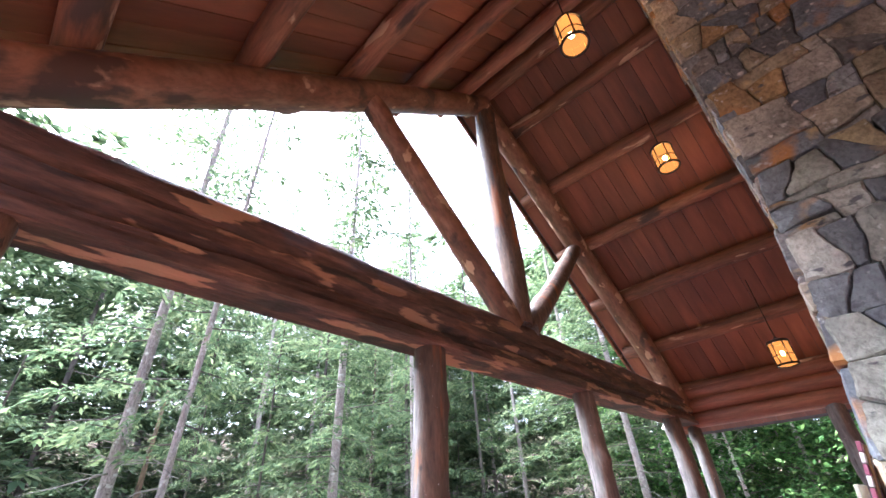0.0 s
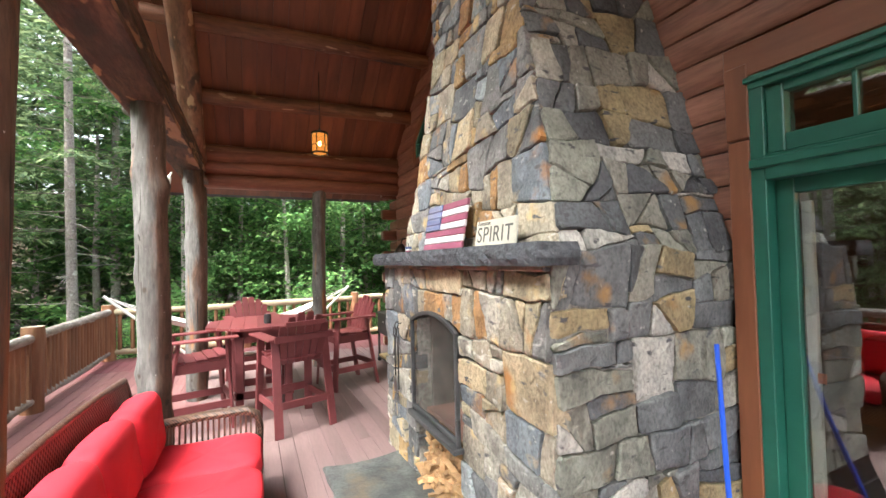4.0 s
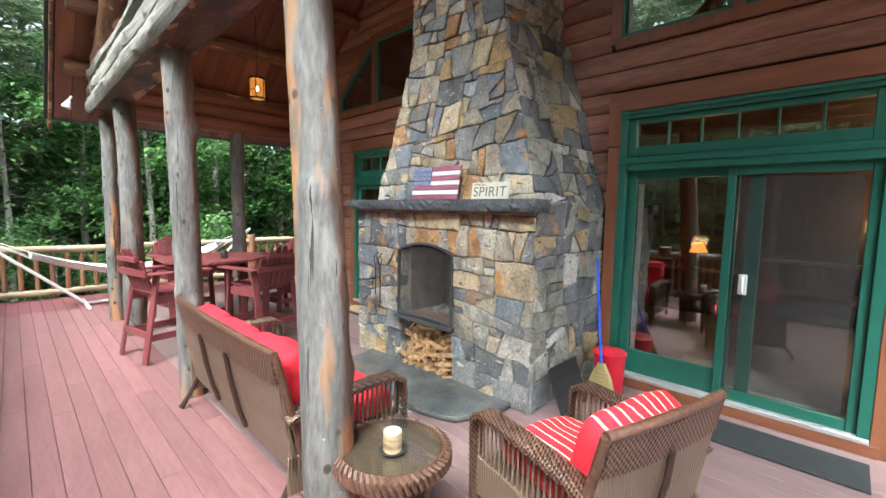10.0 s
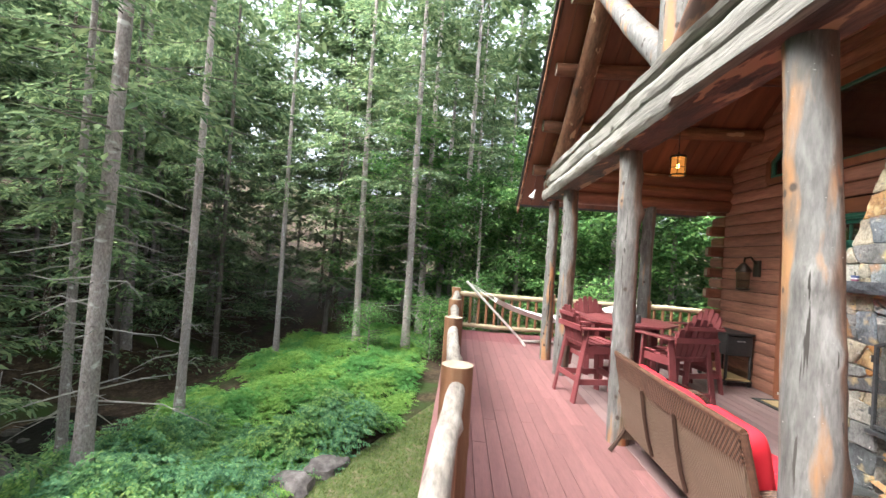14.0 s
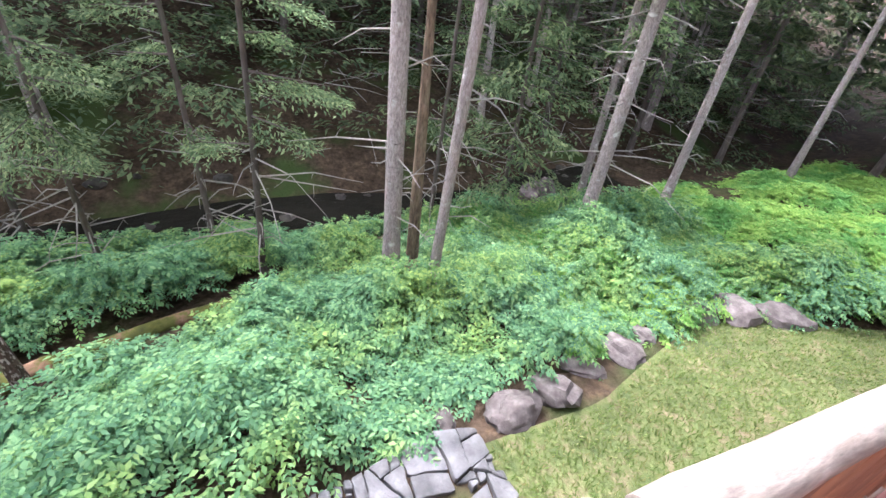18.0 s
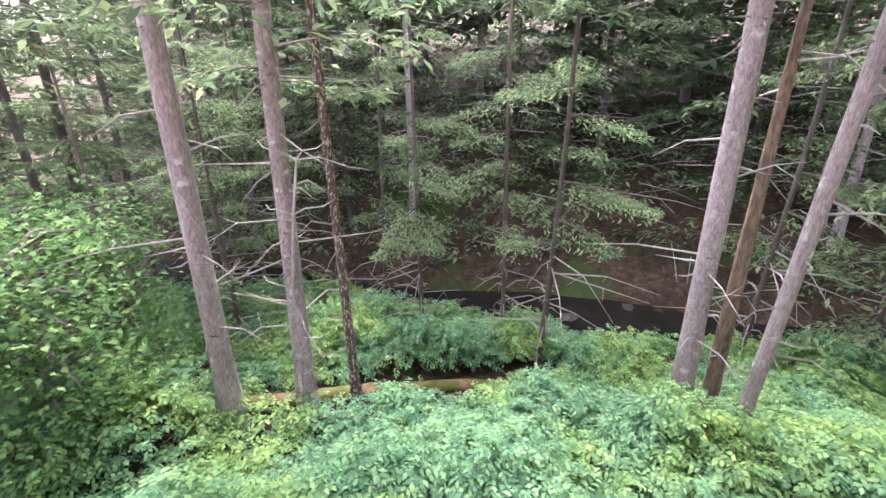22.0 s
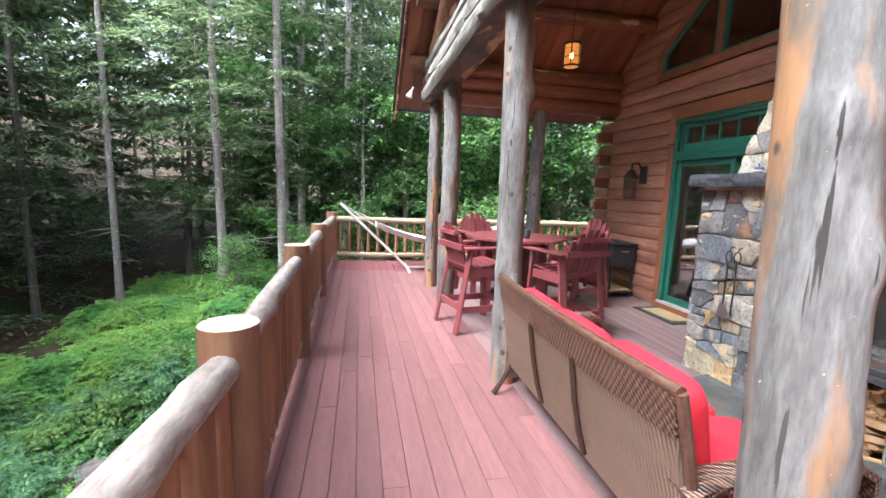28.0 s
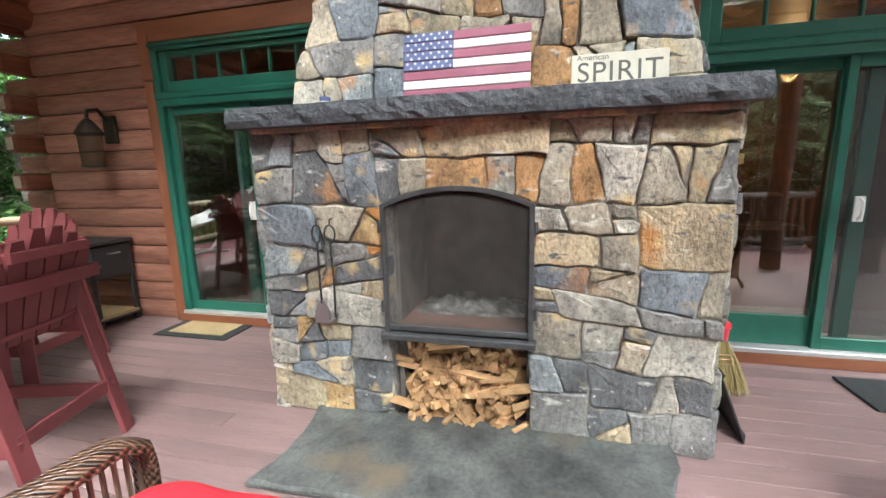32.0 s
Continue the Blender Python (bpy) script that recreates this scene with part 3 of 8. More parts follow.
m_ceiling = surface("roof_boards", [(0.25, (0.10, 0.032, 0.017)), (0.5, (0.20, 0.066, 0.032)), (0.78, (0.31, 0.11, 0.052))], 6, (0.9, 0.16, 0.16), rough=(0.5, 0.7), bump=0.3, stain=0.35, vary=0.25, island=True)
mix_in(m_ceiling, (0.46, 0.21, 0.085), 1.5, 0.66, 0.70, (1.3, 0.6, 0.6))
m_logend = surface("sawn_log_end", [(0.3, (0.30, 0.24, 0.17)), (0.7, (0.46, 0.39, 0.29))], 20, rough=(0.7, 0.9), bump=0.3)
m_green = surface("green_door_paint", [(0.3, (0.016, 0.105, 0.074)), (0.7, (0.022, 0.135, 0.096))], 5, rough=(0.32, 0.45), bump=0.05, stain=0.15)
m_sill = surface("aluminium_sill", [(0.3, (0.5, 0.5, 0.5)), (0.7, (0.62, 0.62, 0.62))], 12, rough=(0.4, 0.6), bump=0.05, metal=0.4)
m_pane = glass("window_glass", gloss=0.24)
m_screen = veil("insect_screen", (0.045, 0.045, 0.045), 0.26)
m_white = plain("white_plastic", (0.75, 0.74, 0.70), 0.4)
m_black = surface("black_iron", [(0.3, (0.012, 0.012, 0.013)), (0.7, (0.03, 0.03, 0.032))], 30, rough=(0.45, 0.65), bump=0.2)
m_iron = surface("grey_wrought_iron", [(0.3, (0.035, 0.037, 0.04)), (0.7, (0.08, 0.083, 0.088))], 30, rough=(0.45, 0.65), bump=0.2)
m_steel = plain("grey_steel", (0.35, 0.35, 0.36), 0.35, 0.9)
STONES = [(0.0, (0.40, 0.40, 0.40)), (0.14, (0.55, 0.50, 0.41)), (0.24, (0.29, 0.335, 0.39)), (0.37, (0.66, 0.63, 0.56)), (0.45, (0.55, 0.37, 0.18)),
          (0.52, (0.47, 0.41, 0.29)), (0.62, (0.19, 0.20, 0.215)), (0.70, (0.54, 0.48, 0.38)), (0.80, (0.37, 0.41, 0.44)), (0.88, (0.58, 0.48, 0.33)), (0.95, (0.47, 0.27, 0.12))]
m_stone = surface("split_fieldstone", [(0.25, (0.55, 0.55, 0.56)), (0.5, (0.88, 0.87, 0.85)), (0.75, (1.0, 0.99, 0.95))], 5, (1, 1, 0.7), detail=9, rough=(0.6, 0.9), bump=1.0,
                  fine=55, stain=0.45, stain_scale=5.0, pieces=STONES, vary=0.2, distance=0.024, grainy=0.5)
mix_in(m_stone, (0.46, 0.22, 0.07), 3.0, 0.60, 0.70)
mix_in(m_stone, (0.60, 0.45, 0.23), 4.5, 0.60, 0.69)
mix_in(m_stone, (0.11, 0.11, 0.115), 9.0, 0.62, 0.68, (1, 1.2, 2.6))
mix_in(m_stone, (0.62, 0.60, 0.55), 7.0, 0.62, 0.72, (2.2, 1, 2.5))
mix_in(m_stone, (0.70, 0.68, 0.63), 24.0, 0.66, 0.74)
m_mortar = surface("recessed_mortar", [(0.3, (0.04, 0.037, 0.034)), (0.7, (0.20, 0.19, 0.17))], 9, rough=(0.8, 0.95), bump=0.5)
# darker, greyer palette for the fireplace's side and shoulder towards -y
SIDE_STONES = [(0.0, (0.268, 0.287, 0.305)), (0.16, (0.415, 0.409, 0.354)), (0.30, (0.159, 0.171, 0.189)), (0.46, (0.512, 0.5, 0.439)), (0.56, (0.354, 0.366, 0.317)),
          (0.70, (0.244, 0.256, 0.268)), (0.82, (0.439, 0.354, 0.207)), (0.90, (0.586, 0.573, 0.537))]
m_side_stone = surface("dark_side_stone", [(0.25, (0.55, 0.55, 0.56)), (0.5, (0.88, 0.87, 0.85)), (0.75, (1.0, 0.99, 0.95))], 5, (1, 1, 0.7), detail=9, rough=(0.55, 0.85), bump=1.0,
                  fine=55, stain=0.45, stain_scale=5.0, pieces=SIDE_STONES, vary=0.2, distance=0.024, grainy=0.5)
mix_in(m_side_stone, (0.38, 0.22, 0.08), 3.5, 0.61, 0.71)
mix_in(m_side_stone, (0.07, 0.07, 0.075), 9.0, 0.62, 0.68, (1.2, 1, 2.6))
mix_in(m_side_stone, (0.55, 0.54, 0.50), 20.0, 0.66, 0.74)
m_pointing = surface("pale_mortar_pointing", [(0.3, (0.11, 0.10, 0.09)), (0.5, (0.33, 0.31, 0.275)), (0.7, (0.58, 0.555, 0.505))], 5, rough=(0.8, 0.95), bump=0.5, grainy=0.4)
m_mantel = surface("dark_chiselled_stone", [(0.3, (0.035, 0.04, 0.048)), (0.55, (0.085, 0.095, 0.11)), (0.8, (0.17, 0.185, 0.21))], 34, detail=8, rough=(0.5, 0.8), bump=1.0, fine=60, stain=0.25, distance=0.02)
m_hearth = surface("slate_hearth", [(0.3, (0.05, 0.056, 0.057)), (0.55, (0.115, 0.125, 0.122)), (0.8, (0.19, 0.19, 0.175))], 6, detail=10, rough=(0.45, 0.75), bump=0.7, fine=40, stain=0.4, stain_scale=3, grainy=0.4, distance=0.012)
mix_in(m_hearth, (0.13, 0.105, 0.075), 3.2, 0.56, 0.68)
m_soot = surface("sooted_firebrick", [(0.3, (0.10, 0.088, 0.078)), (0.7, (0.24, 0.21, 0.18))], 7, rough=(0.8, 0.95), bump=0.4, stain=0.45)
m_ash = surface("wood_ash", [(0.35, (0.06, 0.057, 0.055)), (0.5, (0.22, 0.21, 0.2)), (0.7, (0.5, 0.49, 0.47))], 12, detail=9, rough=(0.9, 1.0), bump=0.9, distance=0.02)
m_brickfloor = surface("firebrick_floor", [(0.3, (0.16, 0.085, 0.065)), (0.7, (0.27, 0.155, 0.12))], 8, rough=(0.8, 0.95), bump=0.3)
m_kindling = surface("split_pine", [(0.3, (0.34, 0.19, 0.085)), (0.7, (0.56, 0.36, 0.19))], 14, (1, 1, 1), rough=(0.7, 0.9), bump=0.4, stain=0.3, vary=0.28)
m_red_fabric = surface("red_cushion_cloth", [(0.3, (0.50, 0.008, 0.020)), (0.7, (0.60, 0.014, 0.032))], 4, rough=(0.75, 0.9), bump=0.12, fine=300, stain=0.1, distance=0.003)
m_wicker = woven("brown_wicker", (0.012, 0.006, 0.004), (0.17, 0.09, 0.058), 115.0, 100.0, 1.0)
# shade in the gaps between siding logs, put into the wall core's colour
m_gap = plain("log_joint_shade", (0.035, 0.016, 0.011), 0.9)
m_wicker_flat = woven("fine_wicker_panel", (0.11, 0.075, 0.052), (0.175, 0.122, 0.084), 150.0, 8.0, 0.4)
m_wicker_rail = surface("wrapped_wicker_rail", [(0.3, (0.05, 0.022, 0.014)), (0.7, (0.16, 0.082, 0.053))], 40, (1, 1, 1), rough=(0.25, 0.4), bump=0.5, stain=0.2)
m_frame_brown = plain("brown_metal_frame", (0.05, 0.028, 0.019), 0.4, 0.3)
m_poly = surface("burgundy_poly_lumber", [(0.3, (0.145, 0.030, 0.034)), (0.7, (0.195, 0.048, 0.052))], 8, rough=(0.45, 0.6), bump=0.08, stain=0.15, vary=0.08)
m_rail = surface("peeled_rail_log", [(0.25, (0.13, 0.10, 0.08)), (0.5, (0.31, 0.27, 0.235)), (0.78, (0.50, 0.46, 0.425))], 14, (1, 0.25, 1), rough=(0.65, 0.85), bump=0.8, fine=45, stain=0.4, stain_scale=4, vary=0.1, grainy=0.5)
m_rail_x = surface("peeled_rail_log_across", [(0.25, (0.24, 0.18, 0.10)), (0.5, (0.40, 0.33, 0.21)), (0.78, (0.52, 0.45, 0.32))], 9, ALONG_X, rough=(0.65, 0.85), bump=0.6, stain=0.35, vary=0.1)
m_railpost = surface("stained_rail_post", [(0.25, (0.13, 0.05, 0.022)), (0.5, (0.23, 0.105, 0.05)), (0.75, (0.33, 0.18, 0.095))], 12, ALONG_Z, rough=(0.55, 0.8), bump=0.5, stain=0.4, vary=0.15)
m_bulb = glow("lamp_bulb", (1.0, 0.72, 0.38), 5.0)
m_bronze = plain("dark_bronze", (0.045, 0.035, 0.028), 0.45, 0.7)

# ---- plan, in metres: deck at 0; x towards the house wall, y along the deck ----
WALL_X, DECK_L, DECK_FAR, DECK_NEAR = 1.295, -3.78, 7.5, -7.0
RIDGE_Y, RIDGE_Z, PITCH = 0.5, 6.7, 0.80
BEAM_X, HOUSE_END = -1.95, 5.1
FAR_HALF, NEAR_HALF = 5.35, 4.28  # how far each roof slope reaches from the ridge


def under(y):
    """Underside of the porch rafters."""
    return RIDGE_Z - PITCH * abs(y - RIDGE_Y)


# house wall core with its openings
DOORS = ((-2.94, -1.055), (1.60, 3.49))
DOOR_Z, TRANSOM_Z = 2.13, 2.67


def house_wall():
    wall = tagged(new("wall_house"), "red-brown stained log wall of the cabin", "wall", kind="structure")
    g = Geo()
    x0, x1 = WALL_X + 0.02, WALL_X + 0.22
    ys = sorted({-7.0, HOUSE_END, *[q for d in DOORS for q in d]})
    for a, b in zip(ys[:-1], ys[1:]):
        gap = any(abs(a - d[0]) < 1e-6 for d in DOORS)
        for z0, z1 in (((TRANSOM_Z, 3.33),) if gap else ((-1.6, 3.33),)):
            g.box(((x0 + x1) / 2, (a + b) / 2, (z0 + z1) / 2), (x1 - x0, b - a, z1 - z0), 0.001)
        if gap:
            g.box(((x0 + x1) / 2, (a + b) / 2, -0.78), (x1 - x0, b - a, 1.64), 0.001)
    # gable above: beside and over the windows
    for a, b, z0, z1 in ((-7.0, -2.93, 3.33, 3.34), (-2.93, -1.0, 4.40, 5.0), (-1.0, 2.0, 3.33, 5.0), (2.0, 3.93, 4.40, 5.0), (-7, HOUSE_END, 5.0, 8.2),
                         (-7, -2.93, 3.34, 5.0), (3.93, HOUSE_END, 3.33, 5.0)):
        g.box(((x0 + x1) / 2, (a + b) / 2, (z0 + z1) / 2), (x1 - x0, b - a, z1 - z0), 0.001)
    g.obj("wall_core", m_gap, wall)
    return wall


wall_house = house_wall()

# the side of the house beyond its corner, and the dark room behind the doors
g = Geo()
g.box((WALL_X + 4.2, HOUSE_END - 0.1, 3.3), (8.0, 0.2, 9.8), 0.001)
tagged(g.obj("wall_side", m_siding_x), "red-brown stained log wall round the corner", "wall", kind="structure")
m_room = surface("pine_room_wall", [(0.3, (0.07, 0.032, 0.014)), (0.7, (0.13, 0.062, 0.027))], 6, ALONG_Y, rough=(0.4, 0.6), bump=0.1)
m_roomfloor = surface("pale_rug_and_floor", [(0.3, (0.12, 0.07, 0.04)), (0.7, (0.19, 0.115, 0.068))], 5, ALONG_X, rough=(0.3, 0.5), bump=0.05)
m_rug = surface("pale_woven_rug", [(0.3, (0.36, 0.33, 0.29)), (0.7, (0.56, 0.52, 0.46))], 25, rough=(0.9, 1.0), bump=0.3)
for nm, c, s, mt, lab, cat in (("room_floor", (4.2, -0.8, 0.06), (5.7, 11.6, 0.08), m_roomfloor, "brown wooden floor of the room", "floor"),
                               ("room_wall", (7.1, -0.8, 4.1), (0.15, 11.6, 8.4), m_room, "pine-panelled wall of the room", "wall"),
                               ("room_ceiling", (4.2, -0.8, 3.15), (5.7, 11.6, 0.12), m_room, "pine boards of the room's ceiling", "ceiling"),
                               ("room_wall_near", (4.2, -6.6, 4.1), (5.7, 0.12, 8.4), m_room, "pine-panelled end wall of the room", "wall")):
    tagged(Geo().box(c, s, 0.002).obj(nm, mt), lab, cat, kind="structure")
tagged(Geo().box((1.84, -2.35, 0.115), (0.86, 1.7, 0.02), 0.006).obj("rug", m_rug), "pale grey woven rug on the room's floor", "rug")


# ---- posts of the porch ----
POSTS = ((-1.90, -3.16, -1.90, -3.16, 0.124, 0.108), (-1.896, -0.980, -1.897, -0.775, 0.126, 0.112), (-1.858, 1.436, -1.912, 1.450, 0.110, 0.108), (-1.847, 3.955, -1.876, 3.928, 0.126, 0.112),
         (-1.899, 4.95, -1.914, 5.00, 0.102, 0.089), (-0.144, 4.99, -0.125, 5.04, 0.115, 0.108), (-1.9, -4.3, -1.9, -4.3, 0.15, 0.13))  # foot, head, radii
for i, (x, y, hx, hy, r0, r1) in enumerate(POSTS):
    ob = Geo().add(log_shape((0, 0, 0), (hx - x, hy - y, 3.0), r0, r1, 11 + i, 22, 0.05, 0.05, 0.02, 16)).obj("porch_post", m_post, None, "", 50)
    ob.matrix_basis = pose(x, y, 0)
    tagged(ob, "weathered grey peeled log post with orange streaks on the deck", "post", "posts of the porch", kind="structure")

# ---- front truss ----
truss = tagged(new("front_truss"), "weathered log truss of the porch gable", "truss", kind="structure")
YB0, YB1 = -4.6, 5.15


def ragged_beam(y0, y1, z0, z1, x0, x1, seed):
    """A split log laid flat: sawn underside, torn face."""
    n, v, f = 220, [], []
    gg = random.Random(seed)
    prof = [(x1 + 0.045, z0), (x1 + 0.045, z0 + 0.05), (x1 + 0.005, z0 + 0.065), (x1 + 0.02, z0 + 0.09), (x1 + 0.0, z0 + 0.13), (x1 - 0.035, z0 + 0.15), (x1 + 0.01, z0 + 0.19), (x1 + 0.0, z0 + 0.28), (x1 - 0.045, z0 + 0.31), (x1 - 0.02, z0 + 0.35), (x1 - 0.05, z1 - 0.06), (x1 - 0.10, z1 - 0.01), ((x0 + x1) / 2, z1),
            (x0 + 0.08, z1), (x0 + 0.02, z1 - 0.01), (x0 - 0.025, z1 - 0.05), (x0 - 0.012, z1 - 0.11), (x0 + 0.055, z1 - 0.135), (x0 + 0.0, z1 - 0.165), (x0 - 0.015, z1 - 0.24), (x0 + 0.0, z1 - 0.31), (x0 + 0.055, z1 - 0.33),
            (x0 - 0.015, z1 - 0.36), (x0 - 0.035, z1 - 0.43), (x0 - 0.025, z0 + 0.04), (x0 + 0.01, z0)]
    kn = [(gg.uniform(y0, y1), gg.choice((15, 16, 19, 20, 23, 24)), gg.uniform(0.012, 0.03)) for _ in range(26)]
    for i in range(n):
        y = y0 + (y1 - y0) * i / (n - 1)
        for k, (x, z) in enumerate(prof):
            q = Vector((k * 0.9, y * 0.9, seed))
            amp = 0.003 if k in (0, 1, 2, 25) else 0.02
            x = x - sum(e * math.exp(-((y - c) / 0.05) ** 2) for c, j, e in kn if j == k)
            z = z + (0.035 * noise.noise(Vector((seed, y * 0.55, 4))) if k not in (0, 1, 2, 25) else 0)
            v.append((x + amp * (noise.noise(q) + 0.7 * noise.noise(q * 4.3)), y, z + amp * (noise.noise(q + Vector((9, 0, 0))) + 0.5 * noise.noise(q * 5.1 + Vector((5, 0, 0))))))
    m = len(prof)
    for i in range(n - 1):
        for k in range(m):
            k2 = (k + 1) % m
            f.append((i * m + k, (i + 1) * m + k, (i + 1) * m + k2, i * m + k2))
    f.append(tuple(range(m)))
    f.append(tuple((n - 1) * m + k for k in range(m - 1, -1, -1)))
    return v, f


beam = part("tie_beam", mesh_of("tie_beam", *ragged_beam(YB0, YB1, 2.98, 3.52, BEAM_X - 0.14, BEAM_X + 0.13, 3), 40), m_beam_in, truss)
beam.data.materials.append(m_beam)
for p in beam.data.polygons:
    p.material_index = 1 if p.normal.x < -0.15 or (p.normal.z > 0.4 and p.center.x < BEAM_X) else 0
for nm, p0, p1, r, mt in (("king_post", (0.5, 3.5), (0.5, 6.65), 0.145, m_post), ("strut", (0.42, 3.5), (-1.45, 5.25), 0.115, m_rafter), ("strut", (0.62, 3.5), (2.45, 5.25), 0.115, m_post)):
    Geo().add(log_shape((BEAM_X, p0[0], p0[1]), (BEAM_X, p1[0], p1[1]), r * 1.05, r * 0.92, int(p1[0] * 10) + 40, 16, 0.1, 0.05, 0.03, 8)).obj(nm, mt, truss, "", 50)
for s in (-1, 1):
    y1 = RIDGE_Y + s * (4.75 if s > 0 else 4.1)
    Geo().add(log_shape((BEAM_X, RIDGE_Y, RIDGE_Z + 0.165), (BEAM_X, y1, under(y1) + 0.165), 0.14, 0.15, 60 + s, 16, 0.12, 0.05, 0.02, 10)).obj("rafter", m_rafter, truss, "", 50)

# purlins on the rafters, from the house out past the truss
OFFS = (0.55, 1.35, 2.15, 2.95, 3.75, 4.5)
for s in (-1, 1):
    for k, o in enumerate(OFFS):
        if o > (FAR_HALF if s > 0 else NEAR_HALF):
            continue
        y = RIDGE_Y + s * o
        ob = Geo().add(log_shape((-2.34, y, under(y) + 0.43), (WALL_X + 0.05, y, under(y) + 0.43), 0.10, 0.105, 80 + k + 9 * s, 14, 0.15, 0.05, 0.02, 8)).obj("purlin", m_purlin, None, "", 50)
        ob.data.materials.append(m_logend)
        for p in ob.data.polygons:
            if p.normal.x < -0.9 and len(p.vertices) > 6:
                p.material_index = 1
        tagged(ob, "dark red-brown log purlin under the roof boards", "purlin", "purlins of the porch roof", kind="structure")
ob = Geo().add(log_shape((-2.3, RIDGE_Y, RIDGE_Z + 0.42), (WALL_X, RIDGE_Y, RIDGE_Z + 0.42), 0.13, 0.13, 99, 14, 0.15)).obj("ridge_beam", m_purlin, None, "", 50)
tagged(ob, "dark red-brown log ridge beam", "beam", kind="structure")

# roof boards, all in one ceiling, running down the slope; roof skin above
g, gs = Geo(), Geo()
XW = 0.19
n = int((WALL_X + 2.42) / XW)
for s in (-1, 1):
    half = FAR_HALF if s > 0 else NEAR_HALF
    ln_ = half / math.cos(math.atan(PITCH))
    for i in range(n + 1):
        x = -2.42 + (i + 0.5) * XW
        w = min(XW - 0.004, 0.3)
        ang = s * -math.atan(PITCH)
        yc = RIDGE_Y + s * half / 2
        zc = RIDGE_Z + 0.565 - PITCH * half / 2 + rng.uniform(-0.003, 0.003)
        g.box((0, 0, 0), (w, ln_, 0.024), 0.003, Matrix.Translation((x, yc, zc)) @ Matrix.Rotation(ang, 4, "X"))
    gs.box((0, 0, 0), (3.72, ln_ + 0.12, 0.03), 0.004, Matrix.Translation((-0.66, RIDGE_Y + s * (half + 0.07) / 2, RIDGE_Z + 0.60 - PITCH * (half + 0.07) / 2)) @ Matrix.Rotation(s * -math.atan(PITCH), 4, "X"))
tagged(g.obj("ceiling", m_ceiling), "dark red-brown board ceiling of the porch roof", "ceiling", kind="structure")
m_shingle = surface("grey_shingle", [(0.3, (0.05, 0.05, 0.05)), (0.7, (0.10, 0.10, 0.10))], 20, rough=(0.8, 0.95), bump=0.4)
tagged(gs.obj("roof", m_shingle), "grey shingle roof of the porch", "roof", kind="structure")
# barge boards along the gable edge
for s in (-1, 1):
    half = (FAR_HALF if s > 0 else NEAR_HALF) + 0.15
    ob = Geo().box((0, 0, 0), (0.035, half / math.cos(math.atan(PITCH)), 0.15), 0.004, Matrix.Translation((-2.46, RIDGE_Y + s * half / 2, RIDGE_Z + 0.55 - PITCH * half / 2)) @ Matrix.Rotation(s * -math.atan(PITCH), 4, "X")).obj("barge_board", m_purlin)
    tagged(ob, "dark stained board along the gable edge", "trim", "boards of the gable edge", kind="structure")
# the wide house roof above and behind, so that the sky is closed off there
ob = Geo().box((5.2, -0.8, 8.3), (8.2, 13.2, 0.2), 0.01).obj("house_roof", m_shingle)
tagged(ob, "grey shingle roof of the cabin", "roof", kind="structure")

# far beam between the corner post and the house, three stacked half logs
fb = tagged(new("far_beam"), "stacked red-brown log beam across the porch end", "beam", kind="structure")
for k in range(3):
    Geo().add(log_shape((-2.05, 5.0, 3.06 + k * 0.2), (WALL_X, 5.0, 3.06 + k * 0.2), 0.115, 0.115, 120 + k, 14, 0.2, 0.03, 0.01)).obj("log", m_siding_x, fb, "", 50)
# deck frame below the boards
g = Geo()
g.box(((DECK_L + WALL_X) / 2, (DECK_FAR + DECK_NEAR) / 2, -0.16), (WALL_X - DECK_L - 0.04, DECK_FAR - DECK_NEAR - 0.04, 0.22), 0.004)
g.box((4.0, 6.4, -0.16), (5.6, 2.2, 0.22), 0.004)
for y in (-6.5, -4, -1.5, 1, 3.5, 6, 7.3):
    g.box((DECK_L + 0.2, y, -1.2), (0.16, 0.16, 2.0), 0.004)
tagged(g.obj("deck_frame", m_railpost), "dark stained frame under the deck boards", "deck", kind="structure")

# ---- fireplace and chimney ----
FP_Y0, FP_Y1, FP_TOP = -0.905, 1.535, 1.68
FB_Y0, FB_Y1, FB_Z0, FB_Z1, ARCH = -0.03, 0.75, 0.57, 1.27, 0.09
NI_Y0, NI_Y1 = -0.01, 0.71
fireplace = thing("fireplace", (0, 0, 0), "outdoor fireplace and chimney of split grey, tan and rust fieldstone", "fireplace")
D0 = 0.008  # stones stand before the pointing by this
for yc, wy, x0, zc, hz in (((FP_Y0 + D0 + FB_Y0) / 2, FB_Y0 - FP_Y0 - D0, D0, 0.84, 1.68), ((FP_Y1 - D0 + FB_Y1) / 2, FP_Y1 - D0 - FB_Y1, D0, 0.84, 1.68),
                           ((FB_Y0 + FB_Y1) / 2, FB_Y1 - FB_Y0, D0, 1.55, 0.26), ((FB_Y0 + FB_Y1) / 2, FB_Y1 - FB_Y0, 0.75, 0.7, 1.42)):
    Geo().box(((x0 + WALL_X) / 2, yc, zc), (WALL_X - x0, wy, hz), 0.002).obj("core", m_pointing, fireplace)
# tapering shoulders and neck
S0 = [(0.17, -0.80), (0.17, 1.35), (WALL_X, 1.52), (WALL_X, -0.89)]
S1 = [(0.31, -0.31), (0.31, 0.86), (WALL_X, 0.89), (WALL_X, -0.33)]
pts = [(x, y, 1.68) for x, y in S0] + [(x, y, 3.45) for x, y in S1]
Geo().add(hull(pts)).obj("core", m_mortar, fireplace)
